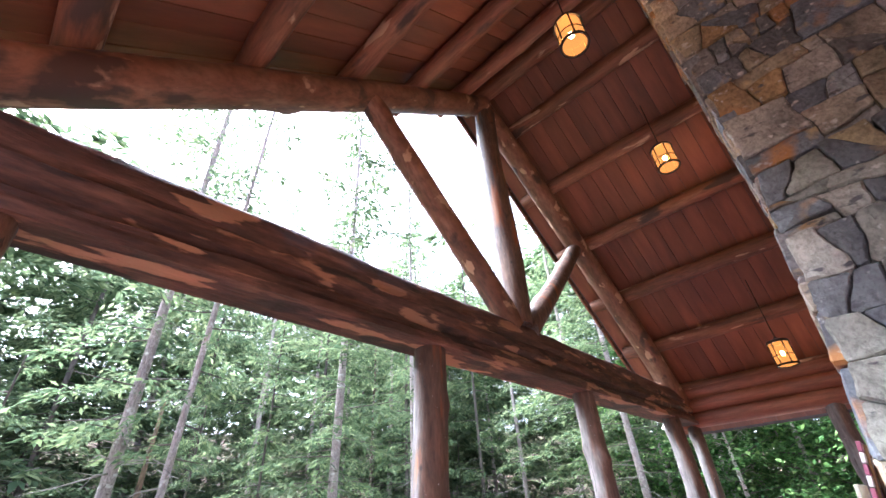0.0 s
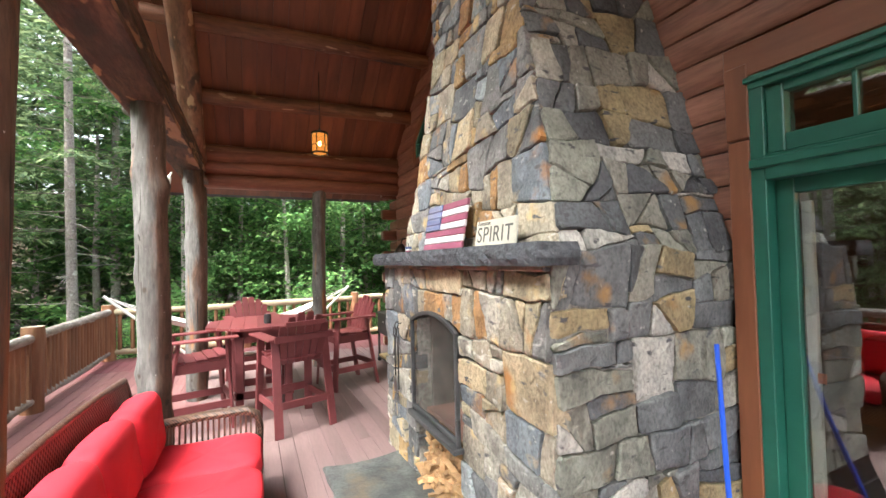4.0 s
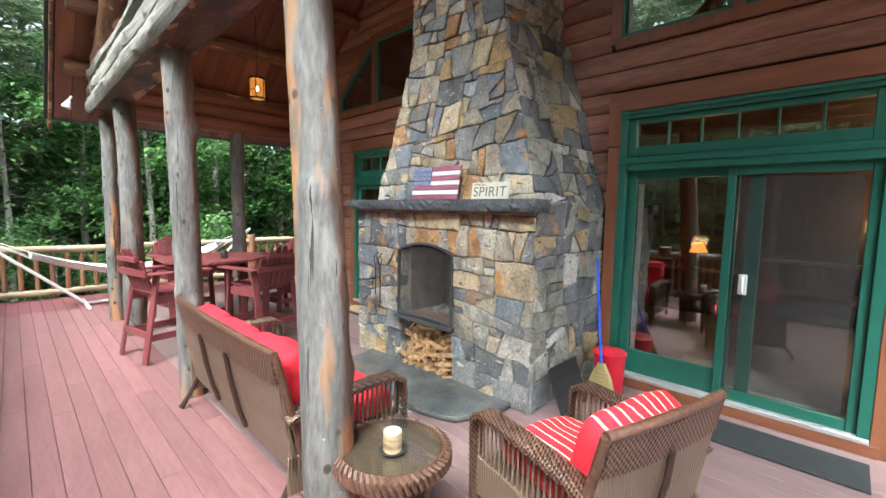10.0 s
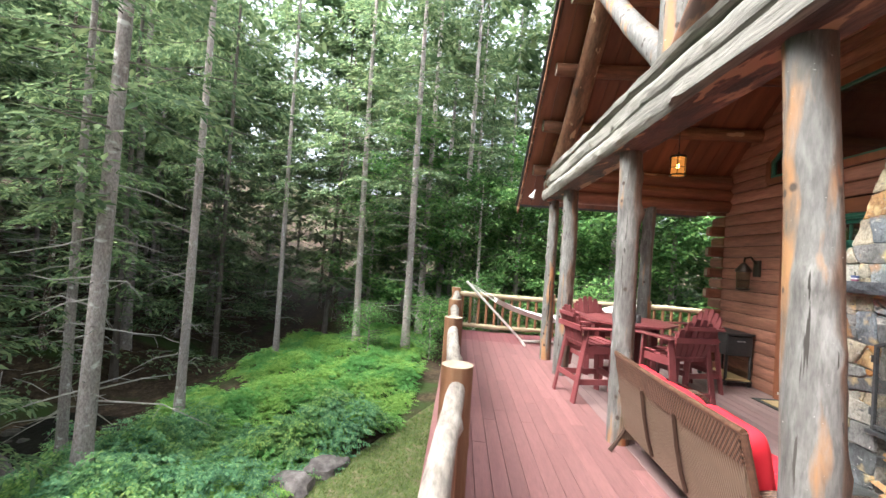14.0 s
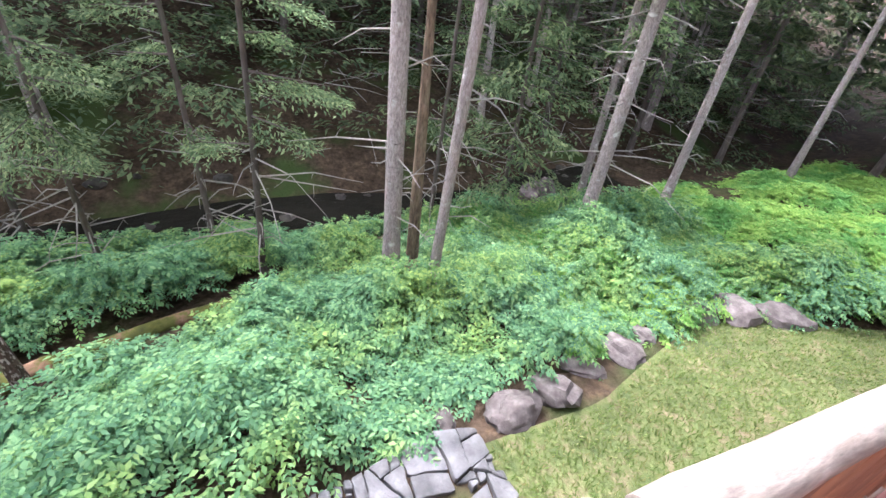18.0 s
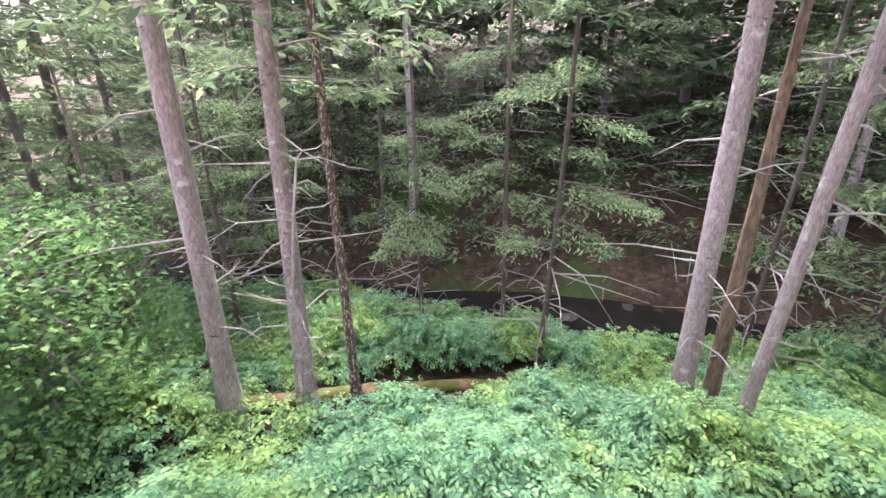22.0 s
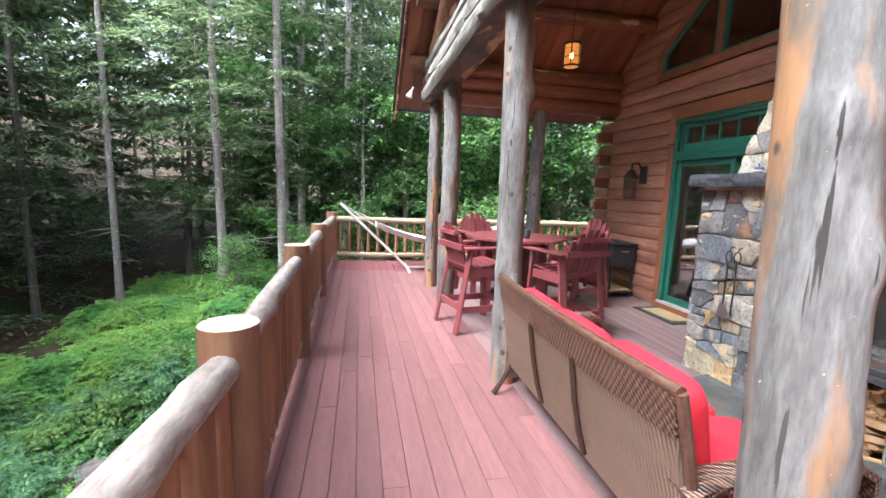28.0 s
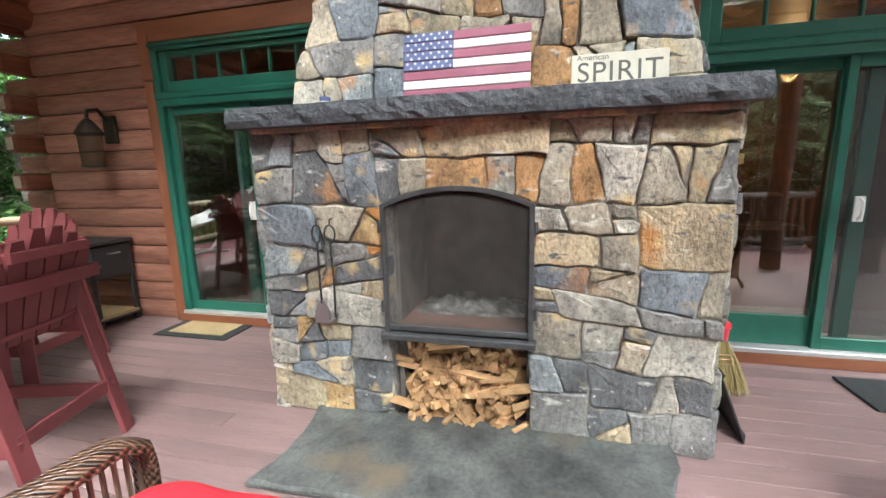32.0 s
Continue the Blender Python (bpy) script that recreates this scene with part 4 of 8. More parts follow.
Geo().add(hull([(x, y, 3.45) for x, y in S1] + [(x + 0.02, y, 7.2) for x, y in S1])).obj("core", m_mortar, fireplace)
# firebox lining, floor, ash, and the log niche
g = Geo()
yc, w = (FB_Y0 + FB_Y1) / 2, FB_Y1 - FB_Y0
g.box((0.71, yc, 1.0), (0.06, w, 0.95), 0.002)
for s in (-1, 1):
    g.box((0.42, yc + s * (w / 2 - 0.012), 1.0), (0.60, 0.03, 0.95), 0.002)
g.box((0.42, yc, 1.42), (0.6, w, 0.03), 0.002)
g.obj("firebox_lining", m_soot, fireplace, "soot-stained firebrick lining")
Geo().box((0.40, yc, 0.555), (0.66, w - 0.03, 0.04), 0.004).obj("firebox_floor", m_brickfloor, fireplace, "reddish firebrick floor")
v, f = [], []
for i in range(24):
    for j in range(24):
        a, b = i / 23, j / 23
        h = 0.085 * math.sin(math.pi * a) ** 0.7 * math.sin(math.pi * b) ** 0.6 * (0.6 + 0.9 * noise.noise(Vector((a * 5, b * 5, 2))) + 0.6 * noise.noise(Vector((a * 14, b * 14, 7))))
        v.append((0.28 + a * 0.38, FB_Y0 + 0.04 + b * (w - 0.08), 0.572 + max(h, 0)))
for i in range(23):
    for j in range(23):
        f.append((i * 24 + j, (i + 1) * 24 + j, (i + 1) * 24 + j + 1, i * 24 + j + 1))
part("ash_bed", mesh_of("ash_bed", v, f, 60), m_ash, fireplace, "bed of grey ash and char")
g = Geo()
for s in (-1, 1):
    g.box((0.38, (NI_Y0 + NI_Y1) / 2 + s * ((NI_Y1 - NI_Y0) / 2 + 0.012), 0.27), (0.6, 0.03, 0.54), 0.002)
g.box((0.68, (NI_Y0 + NI_Y1) / 2, 0.27), (0.05, 0.74, 0.54), 0.002)
g.obj("niche_lining", m_mortar, fireplace, "dark lining of the log niche")


def faced(polys, org, u, w, seed, kind="base", proud=0.028, depth=0.09, gap=0.0038, mt=None):
    """Lays split stones over flat patches; kind 'one' keeps a patch as a single stone."""
    gg = random.Random(seed)
    hh, ww, skew = {"base": ((0.13, 0.30), (0.13, 0.42), 10), "neck": ((0.12, 0.36), (0.12, 0.36), 17), "band": ((0.14, 0.2), (0.22, 0.6), 14), "one": (0, 0, 0)}[kind]
    for poly in polys:
        for cell in (rubble(poly, gg, hh, ww, skew) if kind != "one" else [poly]):
            sh = stone_shape(cell, gg, gap, proud, depth)
            if sh:
                part("stone", mesh_of("stone", *lay(sh, org, u, w), 22), mt or m_stone, fireplace)


def stones_of_fireplace():
    # front, seen from -x: u runs to -y, w up
    u, w = (0, -1, 0), (0, 0, 1)
    o = (0.0, FP_Y1, 0)
    L = FP_Y1 - FP_Y0
    a, b = FP_Y1 - FB_Y1, FP_Y1 - FB_Y0
    faced([[(0, 0), (a, 0), (a, FB_Z1), (0, FB_Z1)], [(b, 0), (L, 0), (L, FB_Z1), (b, FB_Z1)]], o, u, w, 21)
    c, t = (a + b) / 2, FB_Z1 + ARCH
    q = (b - a) / 4
    faced([[(0, FB_Z1), (a - 0.02, FB_Z1), (a - 0.06, FP_TOP), (0, FP_TOP)]], o, u, w, 25)
    faced([[(b + 0.02, FB_Z1), (L, FB_Z1), (L, FP_TOP), (b + 0.08, FP_TOP)]], o, u, w, 26)
    faced([[(a - 0.02, FB_Z1), (a + q * 0.5, t - 0.045), (a + q * 0.5, FP_TOP - 0.17), (a - 0.05, FP_TOP - 0.17)], [(b - q * 0.5, t - 0.045), (b + 0.02, FB_Z1), (b + 0.06, FP_TOP - 0.17), (b - q * 0.5, FP_TOP - 0.17)],
           [(a + q * 0.5, t - 0.045), (a + q * 1.2, t), (a + q * 1.2, FP_TOP - 0.17), (a + q * 0.5, FP_TOP - 0.17)], [(a + q * 1.2, t), (b - q * 1.2, t), (b - q * 1.2, FP_TOP - 0.17), (a + q * 1.2, FP_TOP - 0.17)],
           [(b - q * 1.2, t), (b - q * 0.5, t - 0.045), (b - q * 0.5, FP_TOP - 0.17), (b - q * 1.2, FP_TOP - 0.17)]], o, u, w, 23, "one")
    faced([[(a - 0.05, FP_TOP - 0.165), (b + 0.07, FP_TOP - 0.165), (b + 0.08, FP_TOP), (a - 0.06, FP_TOP)]], o, u, w, 24, "band")
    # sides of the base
    faced([[(0.0, 0), (WALL_X, 0), (WALL_X, FP_TOP + 0.1), (0.0, FP_TOP + 0.1)]], (0, FP_Y0, 0), (1, 0, 0), w, 31, mt=m_side_stone)
    faced([[(0.0, 0), (WALL_X, 0), (WALL_X, FP_TOP + 0.1), (0.0, FP_TOP + 0.1)]], (WALL_X, FP_Y1, 0), (-1, 0, 0), w, 32)
    # shoulders: front and two flanks, then the neck
    zb, zt, n2 = 1.74, 3.45, 7.15
    A, B, C, D = Vector((0.14, 1.38, zb)), Vector((0.14, -0.83, zb)), Vector((0.28, 0.89, zt)), Vector((0.28, -0.34, zt))
    up = (((C + D) / 2) - ((A + B) / 2))
    h = up.length
    up.normalize()
    uu = Vector((0, -1, 0))

    def loc(p, o_, u_, w_):
        return ((p - o_).dot(u_), (p - o_).dot(w_))

    faced([[loc(p, A, uu, up) for p in (A, B, D, C)]], A, uu, up, 41, "neck")
    for s, P, Q, R, S, seed in ((1, B, Vector((WALL_X, -0.925, zb)), Vector((WALL_X, -0.345, zt)), D, 42), (-1, Vector((WALL_X, 1.57, zb)), A, C, Vector((WALL_X, 0.92, zt)), 43)):
        u_ = (Q - P).normalized()
        nrm = u_.cross((S - P).normalized()).normalized()
        w_ = nrm.cross(u_).normalized()
        faced([ccw([loc(p, P, u_, w_) for p in (P, Q, R, S)])], P, u_, w_, seed, "neck", mt=m_side_stone if s > 0 else m_stone)
    faced([[(0, 0), (1.23, 0), (1.23, n2 - zt), (0, n2 - zt)]], (0.28, 0.89, zt), (0, -1, 0), (0, 0, 1), 51, "neck")
    faced([[(0, 0), (WALL_X - 0.28, 0), (WALL_X - 0.28, n2 - zt), (0, n2 - zt)]], (0.28, -0.34, zt), (1, 0, 0), (0, 0, 1), 52, "neck")
    faced([[(0, 0), (WALL_X - 0.28, 0), (WALL_X - 0.28, n2 - zt), (0, n2 - zt)]], (WALL_X, 0.89, zt), (-1, 0, 0), (0, 0, 1), 53, "neck")


# mantel shelf: thick chiselled slab
def slab(x0, x1, y0, y1, z0, z1, amp, seed, step=0.05):
    nx, ny = max(2, int((x1 - x0) / step)), max(2, int((y1 - y0) / step))
    bm = bmesh.new()
    bmesh.ops.create_cube(bm, size=1.0)
    bmesh.ops.subdivide_edges(bm, edges=[e for e in bm.edges if abs(e.verts[0].co.y - e.verts[1].co.y) > 0.5], cuts=ny, use_grid_fill=True)
    bmesh.ops.subdivide_edges(bm, edges=[e for e in bm.edges if abs(e.verts[0].co.x - e.verts[1].co.x) > 0.5], cuts=nx, use_grid_fill=True)
    bmesh.ops.subdivide_edges(bm, edges=[e for e in bm.edges if abs(e.verts[0].co.z - e.verts[1].co.z) > 0.5], cuts=2, use_grid_fill=True)
    for vv in bm.verts:
        c = vv.co
        edge = (abs(c.x) > 0.49) + (abs(c.y) > 0.49)
        p = Vector((x0 + (c.x + 0.5) * (x1 - x0), y0 + (c.y + 0.5) * (y1 - y0), z0 + (c.z + 0.5) * (z1 - z0)))
        if edge:
            p.x += amp * noise.noise(p * 17 + Vector((seed, 0, 0))) * 1.6
            p.y += amp * noise.noise(p * 17 + Vector((0, seed, 0))) * 1.6
            if abs(c.z) > 0.49:
                p.x -= math.copysign(amp * 0.8, c.x) if abs(c.x) > 0.49 else 0
                p.y -= math.copysign(amp * 0.8, c.y) if abs(c.y) > 0.49 else 0
        if abs(c.z) > 0.49:
            p.z += amp * 0.25 * noise.noise(p * 9)
        vv.co = p
    return bm


part("mantel", slab(-0.115, 0.12, -0.97, 1.61, 1.70, 1.805, 0.012, 3), m_mantel, fireplace, "dark chiselled stone mantel shelf")
Geo().box((0.05, 0.3, 1.688), (0.16, 2.42, 0.03), 0.006).obj("mantel_ledge", m_stone, fireplace, "thin tan stone course under the mantel")

# iron screen frame with arched head, lower bar and hinges
g = Geo()
n = 16
arc = []
for i in range(n + 1):
    t = i / n
    arc.append((-0.035, FB_Y1 - (FB_Y1 - FB_Y0) * t, FB_Z1 + ARCH * (1 - (2 * t - 1) ** 2)))
for q0, q1 in zip(arc[:-1], arc[1:]):
    a = math.atan2(q1[2] - q0[2], q1[1] - q0[1])
    L = math.hypot(q1[1] - q0[1], q1[2] - q0[2])
    g.box((0, 0, 0), (0.026, L + 0.006, 0.026), 0.002, Matrix.Translation(((-0.035), (q0[1] + q1[1]) / 2, (q0[2] + q1[2]) / 2)) @ Matrix.Rotation(a, 4, "X"))
for y in (FB_Y0, FB_Y1):
    g.box((-0.035, y, (FB_Z0 + FB_Z1) / 2), (0.028, 0.026, FB_Z1 - FB_Z0 + 0.02), 0.003)
    for z in (0.72, 1.16):
        g.add(tube([(-0.045, y + (0.02 if y > 0.3 else -0.02), z - 0.03), (-0.045, y + (0.02 if y > 0.3 else -0.02), z + 0.03)], 0.011, 8))
g.box((-0.045, (FB_Y0 + FB_Y1) / 2, FB_Z0 - 0.015), (0.07, FB_Y1 - FB_Y0 + 0.06, 0.034), 0.004)
g.box((-0.03, (FB_Y0 + FB_Y1) / 2, FB_Z0 + 0.03), (0.03, FB_Y1 - FB_Y0, 0.03), 0.003)
g.obj("screen_frame", m_iron, fireplace, "black iron frame of the fire screen")
m_mesh = veil("fire_screen_mesh", (0.09, 0.085, 0.08), 0.20)
v = [(-0.03, FB_Y1, FB_Z0)] + [(-0.03, p[1], p[2]) for p in arc] + [(-0.03, FB_Y0, FB_Z0)]
ob = part("screen_mesh", mesh_of("screen_mesh", v + [(-0.028, p[1], p[2]) for p in v], [tuple(range(len(v))), tuple(range(2 * len(v) - 1, len(v) - 1, -1))]), m_mesh, fireplace, "fine wire mesh of the fire screen")
ob.visible_shadow = False

# hearth slab on the deck
hs = part("hearth_slab", slab(-0.66, 0.02, -0.74, 1.24, 0.003, 0.05, 0.012, 8, 0.08), m_hearth, None)
for vv in hs.data.vertices:
    c = vv.co
    if c.x < -0.05:
        k = (-0.05 - c.x) / 0.6
        if c.y < -0.2:
            c.y += 0.16 * k * k
            c.x += 0.25 * max(0, (-0.2 - c.y) / 0.55) ** 2 * k
        if c.y > 0.9:
            c.y -= 0.10 * k * (1 - k) * 2
tagged(hs, "irregular grey-green slate slab before the fireplace", "hearth")

# split kindling in the niche
woodpile = thing("woodpile", (0, 0, 0), "heap of split pale pine firewood in the niche under the firebox", "firewood")
gw = random.Random(5)
for i in range(280):
    y = gw.uniform(NI_Y0 + 0.05, NI_Y1 - 0.05)
    z = 0.03 + gw.random() ** 1.2 * 0.40
    x = 0.10 - 0.14 * (1 - z / 0.45) + gw.uniform(-0.04, 0.09)
    r = gw.uniform(0.016, 0.04)
    k = gw.choice((3, 4, 4, 5))
    a0 = gw.uniform(0, 6.28)
    ring = [(r * gw.uniform(0.7, 1.2) * math.cos(a0 + 6.283 * j / k), r * gw.uniform(0.4, 1.0) * math.sin(a0 + 6.283 * j / k)) for j in range(k)]
    L = gw.uniform(0.14, 0.32)
    pts = [(p[0], p[1], q) for p in ring for q in (0, L)]
    tilt = Matrix.Translation((x, y, z)) @ Euler((gw.uniform(-0.9, 0.9), radians(90) + gw.uniform(-0.3, 0.2), gw.uniform(-0.22, 0.22))).to_matrix().to_4x4()
    if gw.random() < 0.05:
        tilt = Matrix.Translation((x + 0.02, y, z + 0.05)) @ Euler((radians(80) * gw.choice((-1, 1)), gw.uniform(-0.3, 0.3), 0)).to_matrix().to_4x4()
    vf = hull(pts)
    ob = part("firewood_stick", mesh_of("firewood_stick", *vf), m_kindling, woodpile)
    ob.matrix_basis = tilt

# ---- sliding doors with transoms ----
def sliding_door(name, y0, y1, label, screen_low):
    """Two tall panels under a transom, in green frames; the screen slides on the low-y or high-y half."""
    d = tagged(new(name), label, "door", kind="structure")
    X = WALL_X
    ym = (y0 + y1) / 2
    g = Geo()
    for y in (y0 + 0.035, y1 - 0.035):
        g.box((X + 0.03, y, TRANSOM_Z / 2 + 0.06), (0.18, 0.07, TRANSOM_Z - 0.10), 0.004)
    g.box((X + 0.03, ym, TRANSOM_Z - 0.035), (0.19, y1 - y0, 0.07), 0.004)
    g.box((X + 0.03, ym, DOOR_Z + 0.045), (0.19, y1 - y0 - 0.14, 0.13), 0.004)
    g.box((X - 0.065, ym, DOOR_Z + 0.07), (0.03, y1 - y0, 0.05), 0.006)
    g.box((X - 0.065, ym, TRANSOM_Z - 0.02), (0.04, y1 - y0 + 0.02, 0.03), 0.004)
    g.obj("frame", m_green, d, "green painted frame")
    # transom sash with bars
    g = Geo()
    z0, z1 = DOOR_Z + 0.115, TRANSOM_Z - 0.075
    g.box((X + 0.0, ym, z0 + 0.045), (0.064, y1 - y0 - 0.30, 0.09), 0.005)
    g.box((X + 0.0, ym, z1 - 0.02), (0.064, y1 - y0 - 0.30, 0.05), 0.005)
    for y in (y0 + 0.11, y1 - 0.11):
        g.box((X + 0.0, y, (z0 + z1) / 2), (0.07, 0.08, z1 - z0), 0.006)
    for k in range(1, 6):
        y = y0 + 0.15 + (y1 - y0 - 0.3) * k / 6
        g.box((X + 0.006, y, (z0 + z1) / 2 + 0.02), (0.03, 0.018, z1 - z0 - 0.1), 0.003)
    g.obj("transom_sash", m_green, d, "green transom sash with thin bars")
    p = Geo().box((X + 0.02, ym, (z0 + z1) / 2 + 0.02), (0.006, y1 - y0 - 0.28, z1 - z0 - 0.12), 0.001).obj("transom_pane", m_pane, d)
    p.visible_shadow = False
    # panels
    halves = ((ym - 0.04, y1 - 0.07, 0.04), (y0 + 0.07, ym + 0.04, 0.0))
    if not screen_low:
        halves = ((y0 + 0.07, ym + 0.04, 0.04), (ym - 0.04, y1 - 0.07, 0.0))
    for k, (a, b, dx) in enumerate(halves):
        g = Geo()
        st = 0.085 if k == 0 else 0.06
        for y in (a + st / 2, b - st / 2):
            g.box((X + dx, y, DOOR_Z / 2 + 0.055), (0.045, st, DOOR_Z - 0.13), 0.005)
        g.box((X + dx, (a + b) / 2, DOOR_Z - 0.05), (0.041, b - a - 2 * st, 0.09), 0.004)
        lo = 0.23 if k == 0 else 0.09
        g.box((X + dx, (a + b) / 2, 0.12 + lo / 2), (0.041, b - a - 2 * st, lo), 0.004)
        pn = g.obj("door_panel" if k == 0 else "screen_panel", m_green, d)
        q = Geo().box((X + dx + 0.005, (a + b) / 2, (0.12 + lo + DOOR_Z - 0.09) / 2), (0.006, b - a - 2 * st, DOOR_Z - 0.21 - lo), 0.001).obj("pane", m_pane if k == 0 or not screen_low else m_screen, pn)
        q.visible_shadow = False
        if k == 1:
            q = Geo().box((X + 0.06, (a + b) / 2, 1.12), (0.006, b - a - 0.18, 1.8), 0.001).obj("pane", m_pane, pn)
            q.visible_shadow = False
            gy = -2.12 if screen_low else a + st / 2 + 0.05
            h = Geo().tube([(X - 0.03, gy, 1.06), (X - 0.06, gy, 1.08), (X - 0.065, gy, 1.13), (X - 0.06, gy, 1.18), (X - 0.03, gy, 1.20)], 0.011, 8)
            h.box((X - 0.026, gy, 1.13), (0.012, 0.06, 0.17), 0.005)
            h.obj("handle", m_white, pn, "white plastic pull handle")
            g2 = Geo()
            g2.box((X + 0.055, (b - 0.2 if screen_low else a + 0.2), 1.1), (0.04, 0.10, 1.9), 0.004)
            g2.obj("inner_stile", m_green, pn)
        else:
            g2 = Geo()
            yy = (b if screen_low else a)
            s = -1 if screen_low else 1
            g2.box((X + dx + 0.03, yy + s * 0.115, 1.1), (0.03, 0.045, DOOR_Z - 0.35), 0.004)
            g2.obj("weather_strip", m_white, pn, "pale weather strip")
            if screen_low:
                Geo().box((X + dx + 0.012, yy - 0.15, 1.11), (0.004, 0.035, 0.05), 0.001).obj("sticker", plain("orange_sticker", (0.8, 0.20, 0.05), 0.5), pn, "small orange sticker on the glass")
    Geo().box((X - 0.03, ym, 0.105), (0.11, y1 - y0, 0.035), 0.005).obj("sill", m_sill, d, "pale metal sill")
    Geo().box((X - 0.035, ym, 0.045), (0.10, y1 - y0 + 0.10, 0.085), 0.004).obj("threshold", m_trim_y, d, "orange-brown wooden threshold")
    # stained casing
    for y in (y0 - 0.055, y1 + 0.055):
        Geo().box((X - 0.035, y, 1.17), (0.06, 0.11, 2.34), 0.006).obj("casing", m_trim, d, "red-brown stained casing")
        Geo().box((X - 0.04, y, 2.55), (0.06, 0.12, 0.40), 0.006).obj("casing", m_trim, d, "red-brown stained casing")
    Geo().box((X - 0.035, ym, TRANSOM_Z + 0.10), (0.055, y1 - y0 + 0.24, 0.19), 0.008).obj("head_casing", m_trim_y, d, "red-brown stained head board")
    return d


sliding_door("door_1", *DOORS[0], "green-framed sliding glass door with an insect screen and a transom", True)
sliding_door("door_2", *DOORS[1], "green-framed sliding glass door with a transom, beyond the fireplace", False)


# ---- gable windows: a pane with a level head, and one cut to the roof's slope ----
def gable_window(name, s):
    d = tagged(new(name), "green-edged gable window with one slanted pane in a stained frame", "window", kind="structure")
    Y = (lambda y: y) if s < 0 else (lambda y: 2 * RIDGE_Y - y)
    X = WALL_X

    def bar(name_, p, q, wd, th, mt, x):
        (y0, z0), (y1, z1) = p, q
        a, L = math.atan2(z1 - z0, y1 - y0), math.hypot(y1 - y0, z1 - z0)
        Geo().box((0, 0, 0), (th, L, wd), 0.004, Matrix.Translation((x, (y0 + y1) / 2, (z0 + z1) / 2)) @ Matrix.Rotation(a, 4, "X")).obj(name_, mt, d)

    one = [(-1.01, 3.39), (-1.01, 4.385), (-1.885, 4.375), (-1.885, 3.39)]
    two = [(-2.005, 3.40), (-2.005, 4.33), (-2.915, 3.645), (-2.915, 3.40)]
    for poly in (one, two):
        poly = [(Y(y), z) for y, z in poly]
        for p, q in zip(poly, poly[1:] + poly[:1]):
            bar("sash", p, q, 0.05, 0.05, m_green, X - 0.01)
        v = [(X + 0.0, y, z) for y, z in poly]
        ob = part("pane", mesh_of("pane", v + [(X + 0.005, y, z) for y, z in poly], [(0, 1, 2, 3), (7, 6, 5, 4)]), m_pane, d)
        ob.visible_shadow = False
    out = [(Y(y), z) for y, z in ((-0.955, 3.335), (-0.955, 4.44), (-1.98, 4.43), (-2.98, 3.675), (-2.98, 3.335))]
    for p, q in zip(out, out[1:] + out[:1]):
        bar("casing", p, q, 0.10, 0.05, m_trim, X - 0.025)
    bar("mullion", (Y(-1.945), 3.37), (Y(-1.945), 4.39), 0.09, 0.05, m_trim, X - 0.02)
    return d


gable_window("window_1", -1)
gable_window("window_2", 1)

# ---- cushions ----
def cushion(name, s, material, parent, m, puff=0.5, seed=1, label="", tufts=False):
    """A stuffed cushion with rounded sides, sagging a little."""
    n = 12
    v, f = [], []
    gg = random.Random(seed)
    o = Vector((gg.uniform(0, 9), gg.uniform(0, 9), 0))

    def sgn(a, e):
        return math.copysign(abs(a) ** e, a)

    for i in range(n + 1):
        ph = -math.pi / 2 + math.pi * i / n
        for k in range(4 * n):
            th = 2 * math.pi * k / (4 * n)
            x, y = sgn(math.cos(ph), 0.35) * sgn(math.cos(th), 0.32), sgn(math.cos(ph), 0.35) * sgn(math.sin(th), 0.32)
            z = sgn(math.sin(ph), puff)
            p = Vector((x * s[0] / 2, y * s[1] / 2, z * s[2] / 2))
            k2 = 1 + 0.10 * noise.noise(p * 6 + o)
            v.append((p.x * (1 + 0.03 * noise.noise(p * 9 + o)), p.y * (1 + 0.03 * noise.noise(p * 8 + o)), p.z * k2 + 0.018 * noise.noise(p * 7 + o)))
    w = 4 * n
    for i in range(n):
        for k in range(w):
            k2 = (k + 1) % w
            f.append((i * w + k, i * w + k2, (i + 1) * w + k2, (i + 1) * w + k))
    ob = part(name, mesh_of(name, v, f, 60), material, parent, label)
    ob.matrix_basis = m
    return ob


